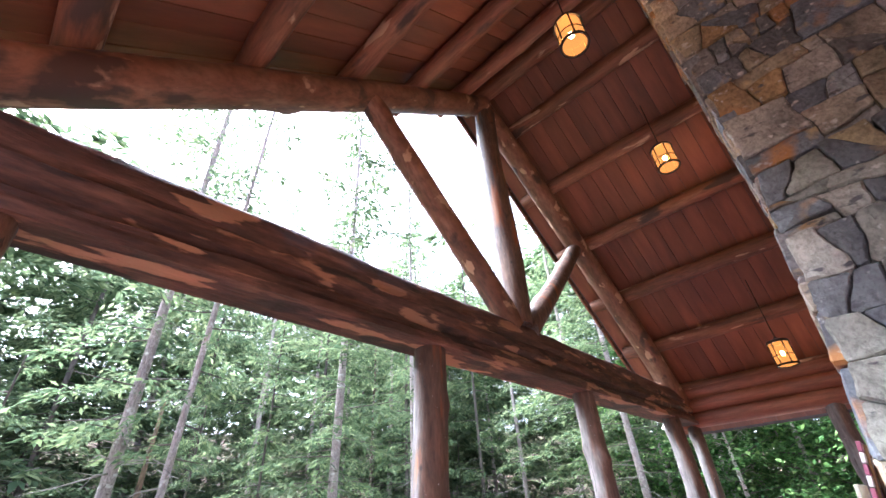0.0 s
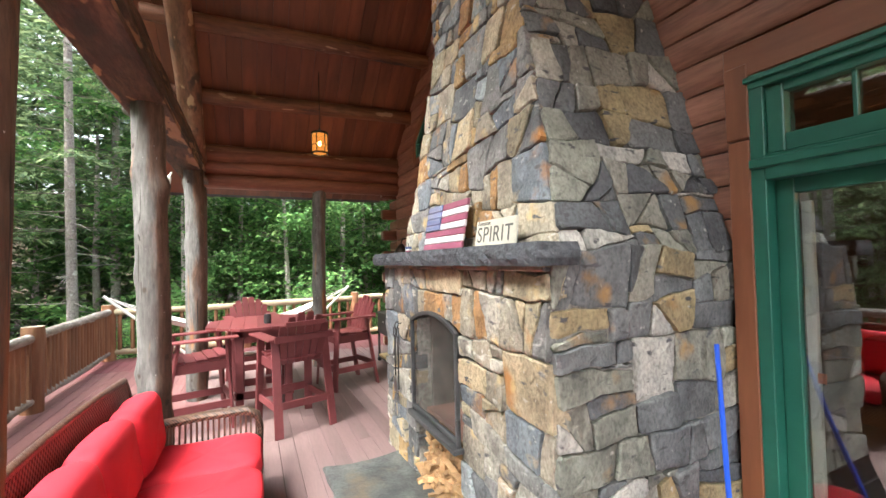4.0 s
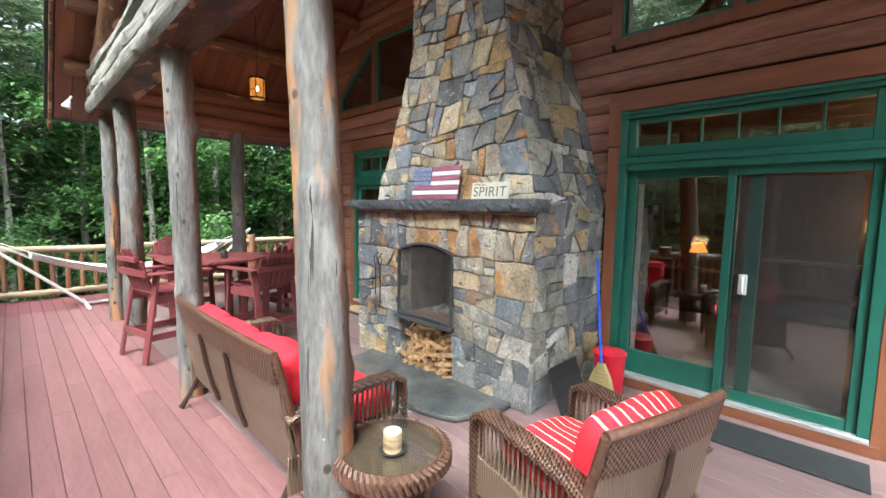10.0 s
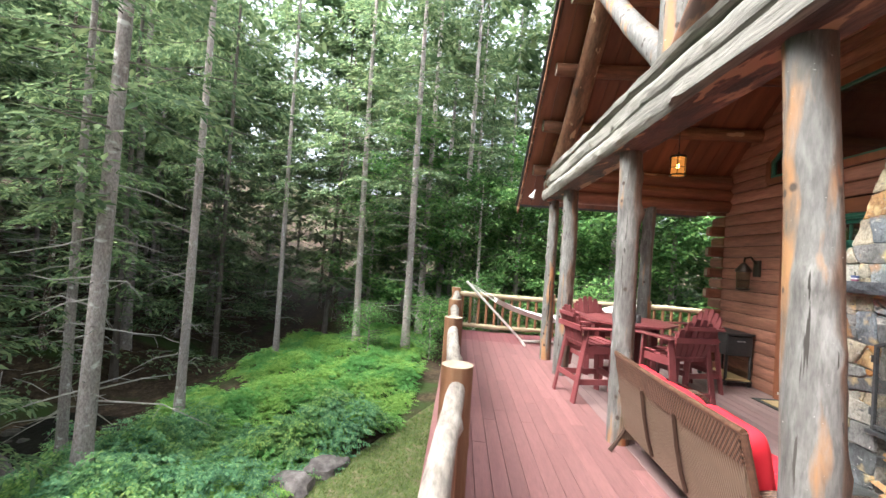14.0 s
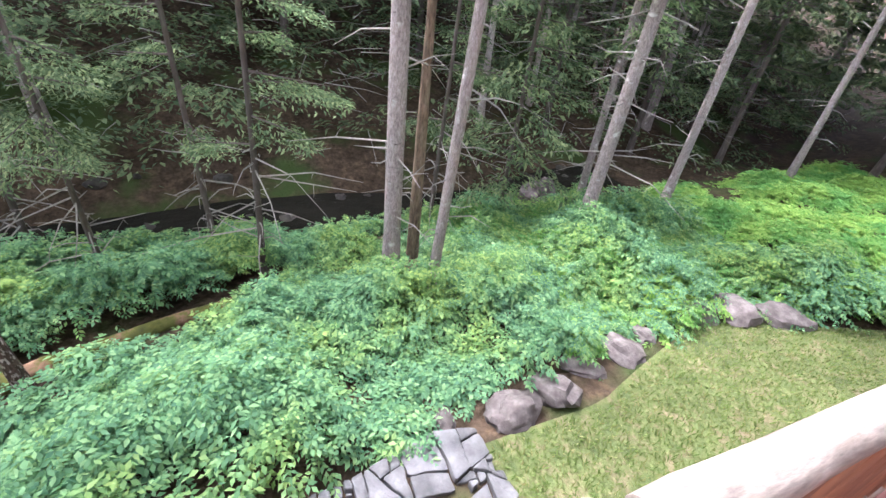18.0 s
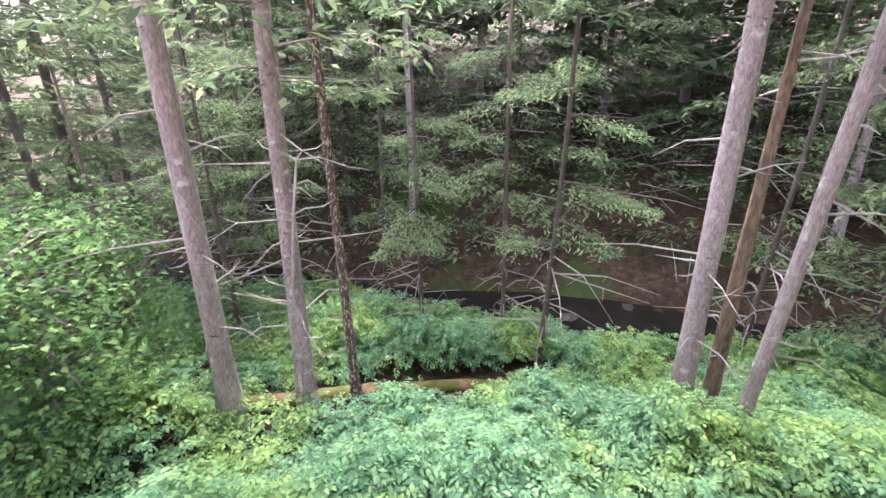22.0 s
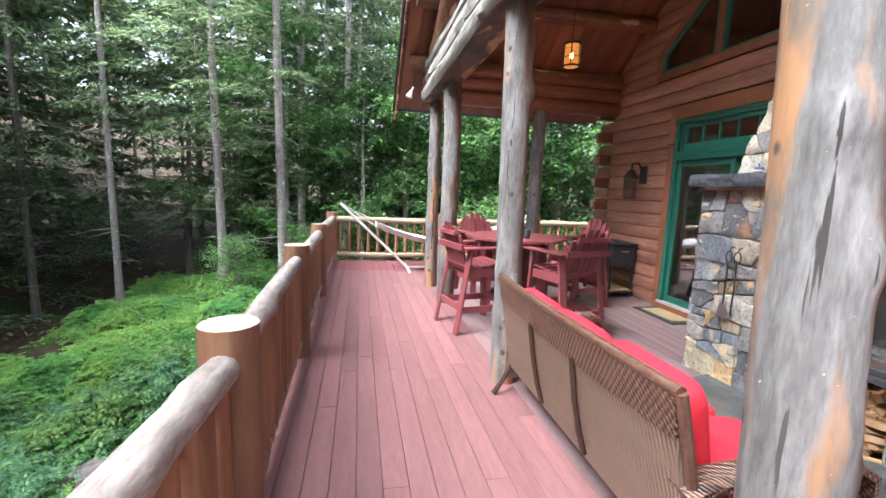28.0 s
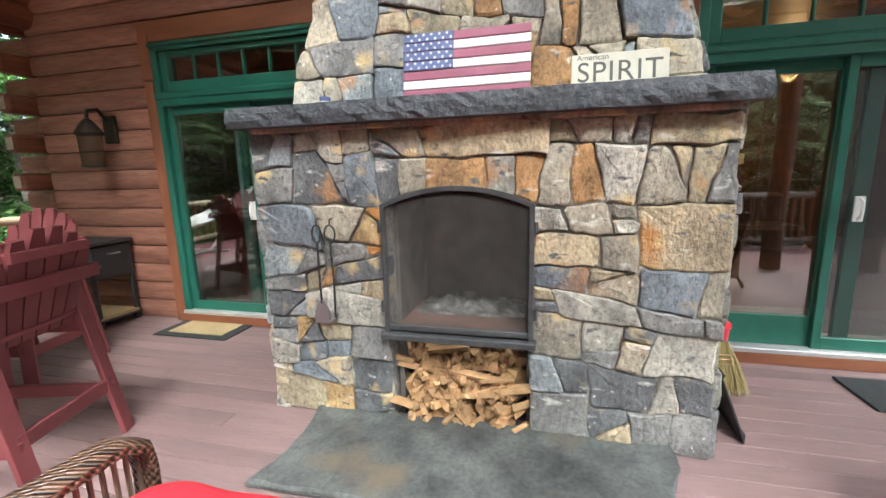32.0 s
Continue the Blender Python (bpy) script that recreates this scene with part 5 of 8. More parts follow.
def arch_arm(x0, x1, y, wd, z_low, z_top, parent, seatz):
    """A wicker arm: a broad rolled top that bends down at the front, over a woven side."""
    path = [(x0, y, z_top - 0.06), (x0 + 0.12, y, z_top - 0.02), ((x0 + x1) / 2, y, z_top), (x1 - 0.10, y, z_top), (x1 - 0.02, y, z_top - 0.05), (x1, y, z_top - 0.14), (x1 - 0.01, y, 0.10)]
    g = Geo()
    v, f = [], []
    m = len(path)
    for i, p in enumerate(path):
        a, b = Vector(path[max(i - 1, 0)]), Vector(path[min(i + 1, m - 1)])
        d = (b - a).normalized()
        nrm = Vector((-d.z, 0, d.x)) * -1
        nrm = Vector((d.z, 0, -d.x)) * -1
        c = Vector(p)
        hw = wd / 2 * (1 if i < 5 else 0.75)
        for sy, up in ((-1, -0.02), (-1, 0.006), (-0.55, 0.022), (0.55, 0.022), (1, 0.006), (1, -0.02)):
            q = c + nrm * up
            v.append((q.x, q.y + sy * hw, q.z))
    for i in range(m - 1):
        for k in range(6):
            k2 = (k + 1) % 6
            f.append((i * 6 + k, (i + 1) * 6 + k, (i + 1) * 6 + k2, i * 6 + k2))
    f.append(tuple(range(6)))
    f.append(tuple((m - 1) * 6 + k for k in range(5, -1, -1)))
    ob = part("arm", mesh_of("arm", v, f, 50), m_wicker, parent, "rolled brown wicker arm")
    # side panel under the arm, strands
    g = Geo()
    n = 22
    for k in range(n):
        x = x0 + 0.03 + (x1 - x0 - 0.06) * k / (n - 1)
        Geo().tube([(x, y, 0.14), (x, y, z_top - 0.03)], 0.008, 5).obj("strand", m_wicker_flat, ob)
    g.box(((x0 + x1) / 2, y, 0.24), (x1 - x0 - 0.03, 0.02, 0.22), 0.004)
    g.obj("side_panel", m_wicker_flat, ob, "upright wicker strands")
    return ob


def wicker_seat(name, length, label, group="", top=0.98, bow=0.03):
    """A wicker settee along y, facing +x, its base corner at the middle of the floor below it."""
    t = thing(name, (0, 0, 0), label, "sofa" if length > 1.2 else "armchair", group)
    h = length / 2
    # reclined woven back: upper band coarse, panel below fine
    lean = math.atan2(0.11, 0.66)
    BX = -0.347

    def bend(y, z):
        return bow * (1 - (y / h) ** 2) * min(1, max(0, (z - 0.2) / 0.6))

    def back(zlo, zhi, th):
        g = Geo()
        p0, p1 = Vector((BX - math.tan(lean) * (zlo - 0.32), 0, zlo)), Vector((BX - math.tan(lean) * (zhi - 0.32), 0, zhi))
        c, L = (p0 + p1) / 2, (p1 - p0).length
        m = Matrix.Translation(c) @ Matrix.Rotation(-lean, 4, "Y")
        v, f, n = [], [], 14
        for i in range(n + 1):
            y = (i / n - 0.5) * (length - 0.02)
            for dx, dz in ((-th / 2, -L / 2), (th / 2, -L / 2), (th / 2, L / 2), (-th / 2, L / 2)):
                q = m @ Vector((dx, y, dz))
                v.append((q.x - bend(y, q.z), y, q.z))
        for i in range(n):
            for k in range(4):
                f.append((i * 4 + k, (i + 1) * 4 + k, (i + 1) * 4 + (k + 1) % 4, i * 4 + (k + 1) % 4))
        f += [(0, 1, 2, 3), (n * 4 + 3, n * 4 + 2, n * 4 + 1, n * 4)]
        return g.add((v, f))

    bk = back(top - 0.17, top, 0.035).obj("backrest", m_wicker, t, "coarse brown wicker back")
    back(0.24, top - 0.165, 0.022).obj("back_panel", m_wicker_flat, bk, "fine tan-brown wicker panel")
    xt = BX - math.tan(lean) * (top - 0.32)
    Geo().tube([(xt - bend(h * k / 6, top), h * k / 6, top + 0.005 + 0.01 * (1 - (k / 6) ** 2)) for k in range(-6, 7)], 0.023, 12).obj("top_rail", m_wicker_rail, bk, "wrapped top rail")
    for y in (-h * 0.28, h * 0.28) if length > 1.2 else (0,):
        Geo().tube([(BX - math.tan(lean) * (z - 0.32) - d - bend(y, z), y, z) for z, d in ((top - 0.15, 0.02), (0.58, 0.034), (0.40, 0.034), (0.27, 0.02))], 0.015, 8).obj("back_strut", m_frame_brown, bk)
    for s in (-1, 1):
        Geo().tube([(xt, s * h, top + 0.005), (-0.30, s * h, 0.34), (-0.27, s * h, 0.26)], 0.022, 8).obj("back_stile", m_wicker_rail, bk)
        arch_arm(-0.40, 0.42, s * (h - 0.02), 0.12, 0, 0.63, t, 0.4)
        Geo().tube([(-0.30, s * (h - 0.04), 0.30), (-0.40, s * (h - 0.04), 0.12), (-0.47, s * (h - 0.04), 0.015)], [0.018, 0.018, 0.024], 8).obj("leg", m_frame_brown, t)
        Geo().tube([(0.40, s * (h - 0.03), 0.30), (0.41, s * (h - 0.03), 0.012)], 0.02, 8).obj("leg", m_frame_brown, t)
    Geo().box((0.05, 0, 0.31), (0.72, length - 0.10, 0.05), 0.012).obj("seat_deck", m_wicker_flat, t)
    Geo().box((0.40, 0, 0.24), (0.03, length - 0.10, 0.16), 0.008).obj("apron", m_wicker, t)
    return t


sofa = wicker_seat("sofa", 1.88, "brown wicker sofa with plain red cushions on the deck", "", 0.94, 0.035)
n = 3
for k in range(n):
    y = (k - 1) * 0.58
    cushion("seat_cushion", (0.70, 0.585, 0.15), m_red_fabric, sofa, pose(0.08, y, 0.41), 0.45, 4 + k, "plain red seat cushion")
    cushion("back_cushion", (0.43, 0.56, 0.21), m_red_fabric, sofa, pose(-0.288 - (0.01 if k == 1 else 0), y, 0.70 - 0.012 * k, 0, -100 + 2 * k, 0), 0.72, 14 + k, "plump plain red back cushion")
sofa.matrix_basis = pose(-1.57, 0.28, 0, 0, 0, -0.8)

armchair = wicker_seat("armchair", 0.80, "brown wicker armchair with red cushions striped in cream", "", 0.87)
c = cushion("seat_cushion", (0.60, 0.60, 0.14), None, armchair, pose(0.06, 0, 0.41), 0.45, 31, "red seat cushion with cream stripes")
c.data.materials.append(striped("striped_seat_cloth", (0.62, 0.015, 0.03), (0.80, 0.62, 0.48), 0.062, 0.010, 1))
c = cushion("back_cushion", (0.17, 0.60, 0.44), None, armchair, pose(-0.25, 0, 0.64, 0, -17, 0), 0.5, 32, "red back cushion with cream stripes")
c.data.materials.append(striped("striped_back_cloth", (0.62, 0.015, 0.03), (0.80, 0.62, 0.48), 0.062, 0.010, 1))
armchair.matrix_basis = pose(-0.94, -1.82, 0, 0, 0, 74)

# ---- round wicker side table ----
stable = thing("side_table", (-1.66, -1.15, 0), "round brown wicker side table with a glass top", "table")
g = Geo()
R0 = 0.285
g.add(lathe([(R0 - 0.035, 0.475), (R0 - 0.01, 0.47), (R0 + 0.005, 0.485), (R0 - 0.002, 0.512), (R0 - 0.03, 0.525), (R0 - 0.05, 0.518)], 48))
g.obj("rim", m_wicker_rail, stable, "braided wicker rim")
for k in range(56):
    a = 6.283 * k / 56
    p = [(math.cos(a + e) * (R0 + q), math.sin(a + e) * (R0 + q), z) for e, q, z in ((0, -0.022, 0.522), (0.06, 0.004, 0.505), (0.12, 0.006, 0.462), (0.18, -0.022, 0.43))]
    Geo().tube(p, 0.013, 6).obj("braid_strand", m_wicker_rail, stable)
Geo().lathe([(0.01, 0.515), (R0 - 0.045, 0.515), (R0 - 0.045, 0.521), (0.01, 0.521)], 48).obj("woven_top", m_wicker_flat, stable, "fine woven top under glass")
tp = Geo().lathe([(0.01, 0.523), (R0 - 0.03, 0.523), (R0 - 0.03, 0.528), (0.01, 0.528)], 48).obj("glass_top", glass("table_glass", gloss=0.03), stable)
tp.visible_shadow = False
for k in range(4):
    a = 6.283 * k / 4 + 0.5
    Geo().tube([(math.cos(a) * 0.22, math.sin(a) * 0.22, 0.45), (math.cos(a) * 0.17, math.sin(a) * 0.17, 0.25), (math.cos(a) * 0.24, math.sin(a) * 0.24, 0.01)], 0.018, 8).obj("leg", m_wicker_rail, stable)
Geo().lathe([(0.16, 0.235), (0.175, 0.245), (0.16, 0.255)], 32).obj("shelf", m_wicker_flat, stable)

# birch-bark candle on a dark saucer, mason jar of water
m_birch = surface("birch_bark", [(0.35, (0.20, 0.12, 0.06)), (0.5, (0.55, 0.42, 0.25)), (0.62, (0.72, 0.66, 0.54))], 9, (0.4, 0.4, 1.6), rough=(0.7, 0.9), bump=0.3)
m_wax = plain("cream_wax", (0.78, 0.72, 0.56), 0.4)
candle = thing("candle", (-1.70, -1.20, 0.529), "cream candle in a birch-bark sleeve on a dark saucer", "candle")
Geo().lathe([(0.012, 0.0), (0.045, 0.0), (0.055, 0.008), (0.052, 0.009), (0.04, 0.005), (0.012, 0.005)], 28).obj("saucer", m_black, candle, "dark metal saucer")
Geo().lathe([(0.038, 0.006), (0.039, 0.05), (0.038, 0.092), (0.0345, 0.092), (0.0345, 0.03)], 28).obj("sleeve", m_birch, candle)
Geo().lathe([(0.033, 0.012), (0.033, 0.092), (0.030, 0.095), (0.024, 0.088), (0.004, 0.087)], 28).obj("wax", m_wax, candle)
candle.scale = (1.18, 1.18, 1.12)
m_jarglass = glass("jar_glass", (0.97, 0.99, 0.99), 0.99, gloss=0.06)
jar = thing("mason_jar", (-1.53, -1.05, 0.529), "clear glass mason jar half full of water", "jar")
ob = Geo().lathe([(0.01, 0.0), (0.036, 0.0), (0.039, 0.01), (0.039, 0.085), (0.030, 0.105), (0.029, 0.125), (0.031, 0.127), (0.031, 0.132), (0.027, 0.132), (0.026, 0.106), (0.035, 0.083), (0.035, 0.012), (0.01, 0.006)], 28).obj("glass_body", m_jarglass, jar)
ob.visible_shadow = False
Geo().lathe([(0.005, 0.007), (0.0345, 0.012), (0.0345, 0.055), (0.005, 0.055)], 24).obj("water", m_jarglass, jar)
jar.scale = (1.12, 1.12, 1.12)


# ---- bar table and tall chairs of poly lumber ----
bar_table = thing("bar_table", (-1.06, 3.40, 0), "burgundy poly-lumber bar table with an eight-sided slatted top", "table")
RT = 0.645
for k in range(9):
    x = -RT + (k + 0.5) * 2 * RT / 9
    poly = [(RT * math.cos(radians(22.5 + 45 * q)) * 1.04, RT * math.sin(radians(22.5 + 45 * q)) * 1.04) for q in range(8)]
    poly = clip(clip(poly, x - RT / 9 + 0.003, 0, 1, 0), x + RT / 9 - 0.003, 0, -1, 0)
    if len(poly) > 2:
        part("top_slat", mesh_of("top_slat", *hull([(a, b, z) for a, b in poly for z in (0.995, 1.025)])), m_poly, bar_table)
g = Geo()
for sx in (-1, 1):
    for sy in (-1, 1):
        Geo().box((sx * 0.27, sy * 0.27, 0.50), (0.09, 0.09, 0.985), 0.006).obj("leg", m_poly, bar_table)
for s in (-1, 1):
    Geo().box((0, s * 0.30, 0.93), (0.66, 0.03, 0.11), 0.004).obj("apron", m_poly, bar_table)
    Geo().box((s * 0.30, 0, 0.93), (0.03, 0.66, 0.11), 0.004).obj("apron", m_poly, bar_table)
    Geo().box((0, s * 0.30, 0.20), (0.66, 0.03, 0.09), 0.004).obj("stretcher", m_poly, bar_table)
Geo().box((0, 0, 0.20), (0.05, 0.62, 0.09), 0.004).obj("stretcher", m_poly, bar_table)
salt = tagged(Geo().lathe([(0.005, 0), (0.04, 0), (0.042, 0.01), (0.042, 0.085), (0.036, 0.095), (0.036, 0.11), (0.005, 0.11)], 20).obj("table_candle", m_black), "small dark jar on the bar table", "jar")
salt.matrix_basis = pose(-1.02, 3.12, 1.026)


def bar_chair():
    """Tall chair facing +x: fan of slats, broad arms, splayed legs with foot rails."""
    t = thing("bar_chair", (0, 0, 0), "burgundy poly-lumber tall chair with a fan back, at the bar table", "chair", "chairs round the bar table")
    for k in range(5):
        Geo().box((-0.20 + 0.105 * k, 0, 0.735 + 0.012 * abs(k - 1.2)), (0.098, 0.52, 0.022), 0.004).obj("seat_slat", m_poly, t)
    for s in (-1, 1):
        Geo().box((0.02, s * 0.25, 0.68), (0.54, 0.028, 0.10), 0.004).obj("seat_rail", m_poly, t)
        # legs splay fore and aft
        for nm, x0, x1, zt in (("front_leg", 0.24, 0.30, 0.955), ("back_leg", -0.20, -0.36, 0.955)):
            p0, p1 = Vector((x1, s * 0.285, 0.0)), Vector((x0, s * 0.265, zt))
            d = p1 - p0
            m = Matrix.Translation((p0 + p1) / 2) @ d.to_track_quat("Z", "Y").to_matrix().to_4x4()
            Geo().box((0, 0, 0), (0.028, 0.085, d.length), 0.004, m @ Matrix.Rotation(radians(90), 4, "Z")).obj(nm, m_poly, t)
        Geo().box((0.02, s * 0.30, 0.965), (0.66, 0.13, 0.022), 0.006).obj("arm", m_poly, t)
        Geo().box((-0.03, s * 0.277, 0.27), (0.60, 0.026, 0.075), 0.004).obj("side_rail", m_poly, t)
    Geo().box((0.29, 0, 0.30), (0.026, 0.56, 0.085), 0.004).obj("foot_rail", m_poly, t)
    Geo().box((-0.31, 0, 0.30), (0.026, 0.56, 0.075), 0.004).obj("back_rail", m_poly, t)
    Geo().box((0.26, 0, 0.68), (0.026, 0.52, 0.09), 0.004).obj("front_rail", m_poly, t)
    lean = radians(-17)
    for k in range(6):
        a = (k - 2.5) * 0.048
        top = 1.265 - 0.022 * (k - 2.5) ** 2
        L = top - 0.70
        g = Geo()
        pts = []
        for zz, hw in ((0, 0.032), (L * 0.85, 0.041), (L, 0.028)):
            for sy in (-1, 1):
                for sx in (-0.011, 0.011):
                    pts.append((sx, sy * hw, zz))
        ob = part("back_slat", mesh_of("back_slat", *hull(pts)), m_poly, t)
        ob.matrix_basis = Matrix.Translation((-0.21, (k - 2.5) * 0.072, 0.70)) @ Matrix.Rotation(lean, 4, "Y") @ Matrix.Rotation(-a, 4, "X")
    Geo().box((-0.325, 0, 0.97), (0.028, 0.62, 0.07), 0.004).obj("back_cross", m_poly, t)
    Geo().box((-0.375, 0, 1.12), (0.024, 0.42, 0.05), 0.004).obj("back_cross", m_poly, t)
    return t


ch = bar_chair()
ch.matrix_basis = pose(-1.73, 2.91, 0, 0, 0, 12)
copy_thing(ch, pose(-0.78, 2.53, 0, 0, 0, 106))
copy_thing(ch, pose(-1.18, 4.42, 0, 0, 0, -80))
copy_thing(ch, pose(0.02, 3.72, 0, 0, 0, 196))

# ---- cooler cart against the wall ----
cooler = thing("cooler_cart", (1.03, 4.46, 0), "black patio cooler on a wheeled stand with a tan lower shelf", "cooler")
Geo().box((0, 0, 0.66), (0.42, 0.78, 0.34), 0.02).obj("body", m_black, cooler)
Geo().box((0, 0, 0.845), (0.45, 0.82, 0.035), 0.012).obj("lid", m_black, cooler)
Geo().box((-0.22, 0.0, 0.72), (0.015, 0.05, 0.02), 0.003).obj("bottle_opener", m_steel, cooler)
for s in (-1, 1):
    Geo().tube([(-0.05, s * 0.40, 0.74), (-0.05, s * 0.435, 0.74), (0.05, s * 0.435, 0.74), (0.05, s * 0.40, 0.74)], 0.008, 6).obj("handle", m_steel, cooler)
    for sx in (-1, 1):
        Geo().box((sx * 0.19, s * 0.36, 0.29), (0.035, 0.035, 0.44), 0.004).obj("leg", m_black, cooler)
        w = Geo().lathe([(0.008, -0.014), (0.034, -0.014), (0.038, -0.006), (0.038, 0.006), (0.034, 0.014), (0.008, 0.014)], 18, Matrix.Translation((sx * 0.19, s * 0.36, 0.038)) @ Matrix.Rotation(radians(90), 4, "X")).obj("wheel", m_black, cooler)
m_tan = surface("tan_shelf", [(0.3, (0.40, 0.29, 0.13)), (0.7, (0.50, 0.38, 0.19))], 12, rough=(0.6, 0.8), bump=0.2)
Geo().box((0, 0, 0.105), (0.40, 0.76, 0.03), 0.005).obj("shelf", m_tan, cooler, "tan lower shelf")
Geo().box((0, 0, 0.082), (0.43, 0.80, 0.02), 0.004).obj("base_frame", m_black, cooler)

# ---- mats ----
m_mat = surface("black_rubber_mat", [(0.3, (0.016, 0.02, 0.021)), (0.7, (0.035, 0.04, 0.042))], 40, rough=(0.75, 0.95), bump=0.4)
m_coir = surface("tan_coir", [(0.3, (0.34, 0.25, 0.12)), (0.7, (0.48, 0.37, 0.20))], 60, rough=(0.9, 1.0), bump=0.5)
tagged(Geo().box((0.86, -2.47, 0.010), (0.42, 0.95, 0.014), 0.005).obj("door_mat", m_mat), "black rubber door mat on the deck before the door", "mat")
dm = thing("door_mat", (1.055, 3.08, 0.003), "tan coir door mat with a black rubber border", "mat")
Geo().box((0, 0, 0.006), (0.44, 0.80, 0.012), 0.004).obj("border", m_mat, dm, "black rubber border")
Geo().box((0, 0, 0.014), (0.29, 0.60, 0.010), 0.003).obj("coir_field", m_coir, dm, "tan coir field")

# ---- things on the mantel ----
m_fwhite = surface("white_stripe_paint", [(0.3, (0.66, 0.64, 0.66)), (0.7, (0.80, 0.79, 0.80))], 8, rough=(0.5, 0.7), bump=0.1, stain=0.1)
m_fred = surface("faded_red_stripe_paint", [(0.3, (0.27, 0.075, 0.125)), (0.7, (0.35, 0.11, 0.175))], 8, rough=(0.5, 0.7), bump=0.1, stain=0.15)
m_fblue = surface("blue_field_paint", [(0.3, (0.075, 0.10, 0.24)), (0.7, (0.11, 0.14, 0.30))], 8, rough=(0.5, 0.7), bump=0.1, stain=0.1)


def star(r):
    pts = []
    for k in range(10):
        a = math.pi / 2 + math.pi * k / 5
        q = r if k % 2 == 0 else r * 0.42
        pts.append((math.cos(a) * q, math.sin(a) * q))
    return pts


flag = thing("flag_plaque", (0.035, 0.31, 1.808), "wooden slat plaque painted as a striped flag, leaning on the chimney", "plaque")
W_, H_, NB = 0.64, 0.335, 7
lean_m = Matrix.Rotation(radians(11), 4, "Y")
sh = H_ / NB
for k in range(NB):
    z = H_ - (k + 0.5) * sh
    ob = Geo().box((0, 0, z), (0.018, W_, sh - 0.004), 0.003).obj("slat", m_fred if k % 2 == 0 else m_fwhite, flag, "faded red slat" if k % 2 == 0 else "white slat")
    ob.matrix_basis = lean_m
for k in range(4):
    z = H_ - (k + 0.5) * sh
    ob = Geo().box((-0.011, W_ / 2 - 0.13, z), (0.006, 0.26, sh - 0.005), 0.002).obj("blue_field", m_fblue, flag, "blue slat with white stars")
    ob.matrix_basis = lean_m
    for j in range(6):
        for r in range(2):
            g = Geo()
            yy, zz = W_ / 2 - 0.022 - 0.041 * j - 0.02 * r, z + (0.011 if r == 0 else -0.012)
            pts = star(0.0105)
            k0 = len(g.v)
            g.v += [(-0.0155, yy - a, zz + b) for a, b in pts] + [(-0.0155, yy, zz)]
            g.f += [(k0 + q, k0 + (q + 1) % 10, k0 + 10) for q in range(10)]
            g.obj("star", m_fwhite, ob, "", None)
for y in (-0.2, 0.2):
    ob = Geo().box((0.014, y, H_ / 2), (0.012, 0.04, H_ - 0.02), 0.002).obj("batten", m_kindling, flag)
    ob.matrix_basis = lean_m

sign = thing("word_sign", (0.03, -0.405, 1.808), "cream wooden sign with dark lettering, leaning on the chimney", "sign")
m_cream = surface("cream_sign_paint", [(0.3, (0.50, 0.48, 0.40)), (0.7, (0.64, 0.61, 0.52))], 12, rough=(0.6, 0.8), bump=0.2, stain=0.25)
m_ink = plain("dark_lettering", (0.10, 0.097, 0.09), 0.7)
board = Geo().box((0, 0, 0.075), (0.014, 0.415, 0.15), 0.003).obj("board", m_cream, sign)
lm = Matrix.Rotation(radians(8), 4, "Y")
board.matrix_basis = lm


def lettering(text, size, y, z, x, parent, name):
    cu = bpy.data.curves.new(name, "FONT")
    cu.body, cu.size, cu.align_x, cu.align_y, cu.extrude = text, size, "CENTER", "CENTER", 0.0008
    cu.materials.append(m_ink)
    ob = new(name, cu)
    ob.parent = parent
    ob.matrix_basis = Matrix.Translation((x, y, z)) @ Matrix.Rotation(radians(-90), 4, "Z") @ Matrix.Rotation(radians(90), 4, "X")
    return ob


t1 = lettering("SPIRIT", 0.128, 0.0, 0.062, -0.0085, board, "lettering")
t1.data.space_character = 1.08
lettering("American", 0.036, 0.115, 0.132, -0.0085, board, "lettering")

cup = thing("flag_cup", (0.075, 1.10, 1.808), "small tin cup painted with stripes and stars", "cup")
Geo().lathe([(0.002, 0), (0.024, 0), (0.026, 0.018), (0.0265, 0.019)], 20).obj("lower_body", m_fred, cup)
Geo().lathe([(0.0265, 0.019), (0.028, 0.03), (0.0282, 0.031)], 20).obj("white_band", m_fwhite, cup)
Geo().lathe([(0.0282, 0.031), (0.031, 0.05), (0.031, 0.053), (0.024, 0.053)], 20).obj("blue_band", m_fblue, cup)
Geo().tube([(0, 0, 0.045), (0, 0.004, 0.085)], 0.004, 6).obj("stub", m_black, cup)

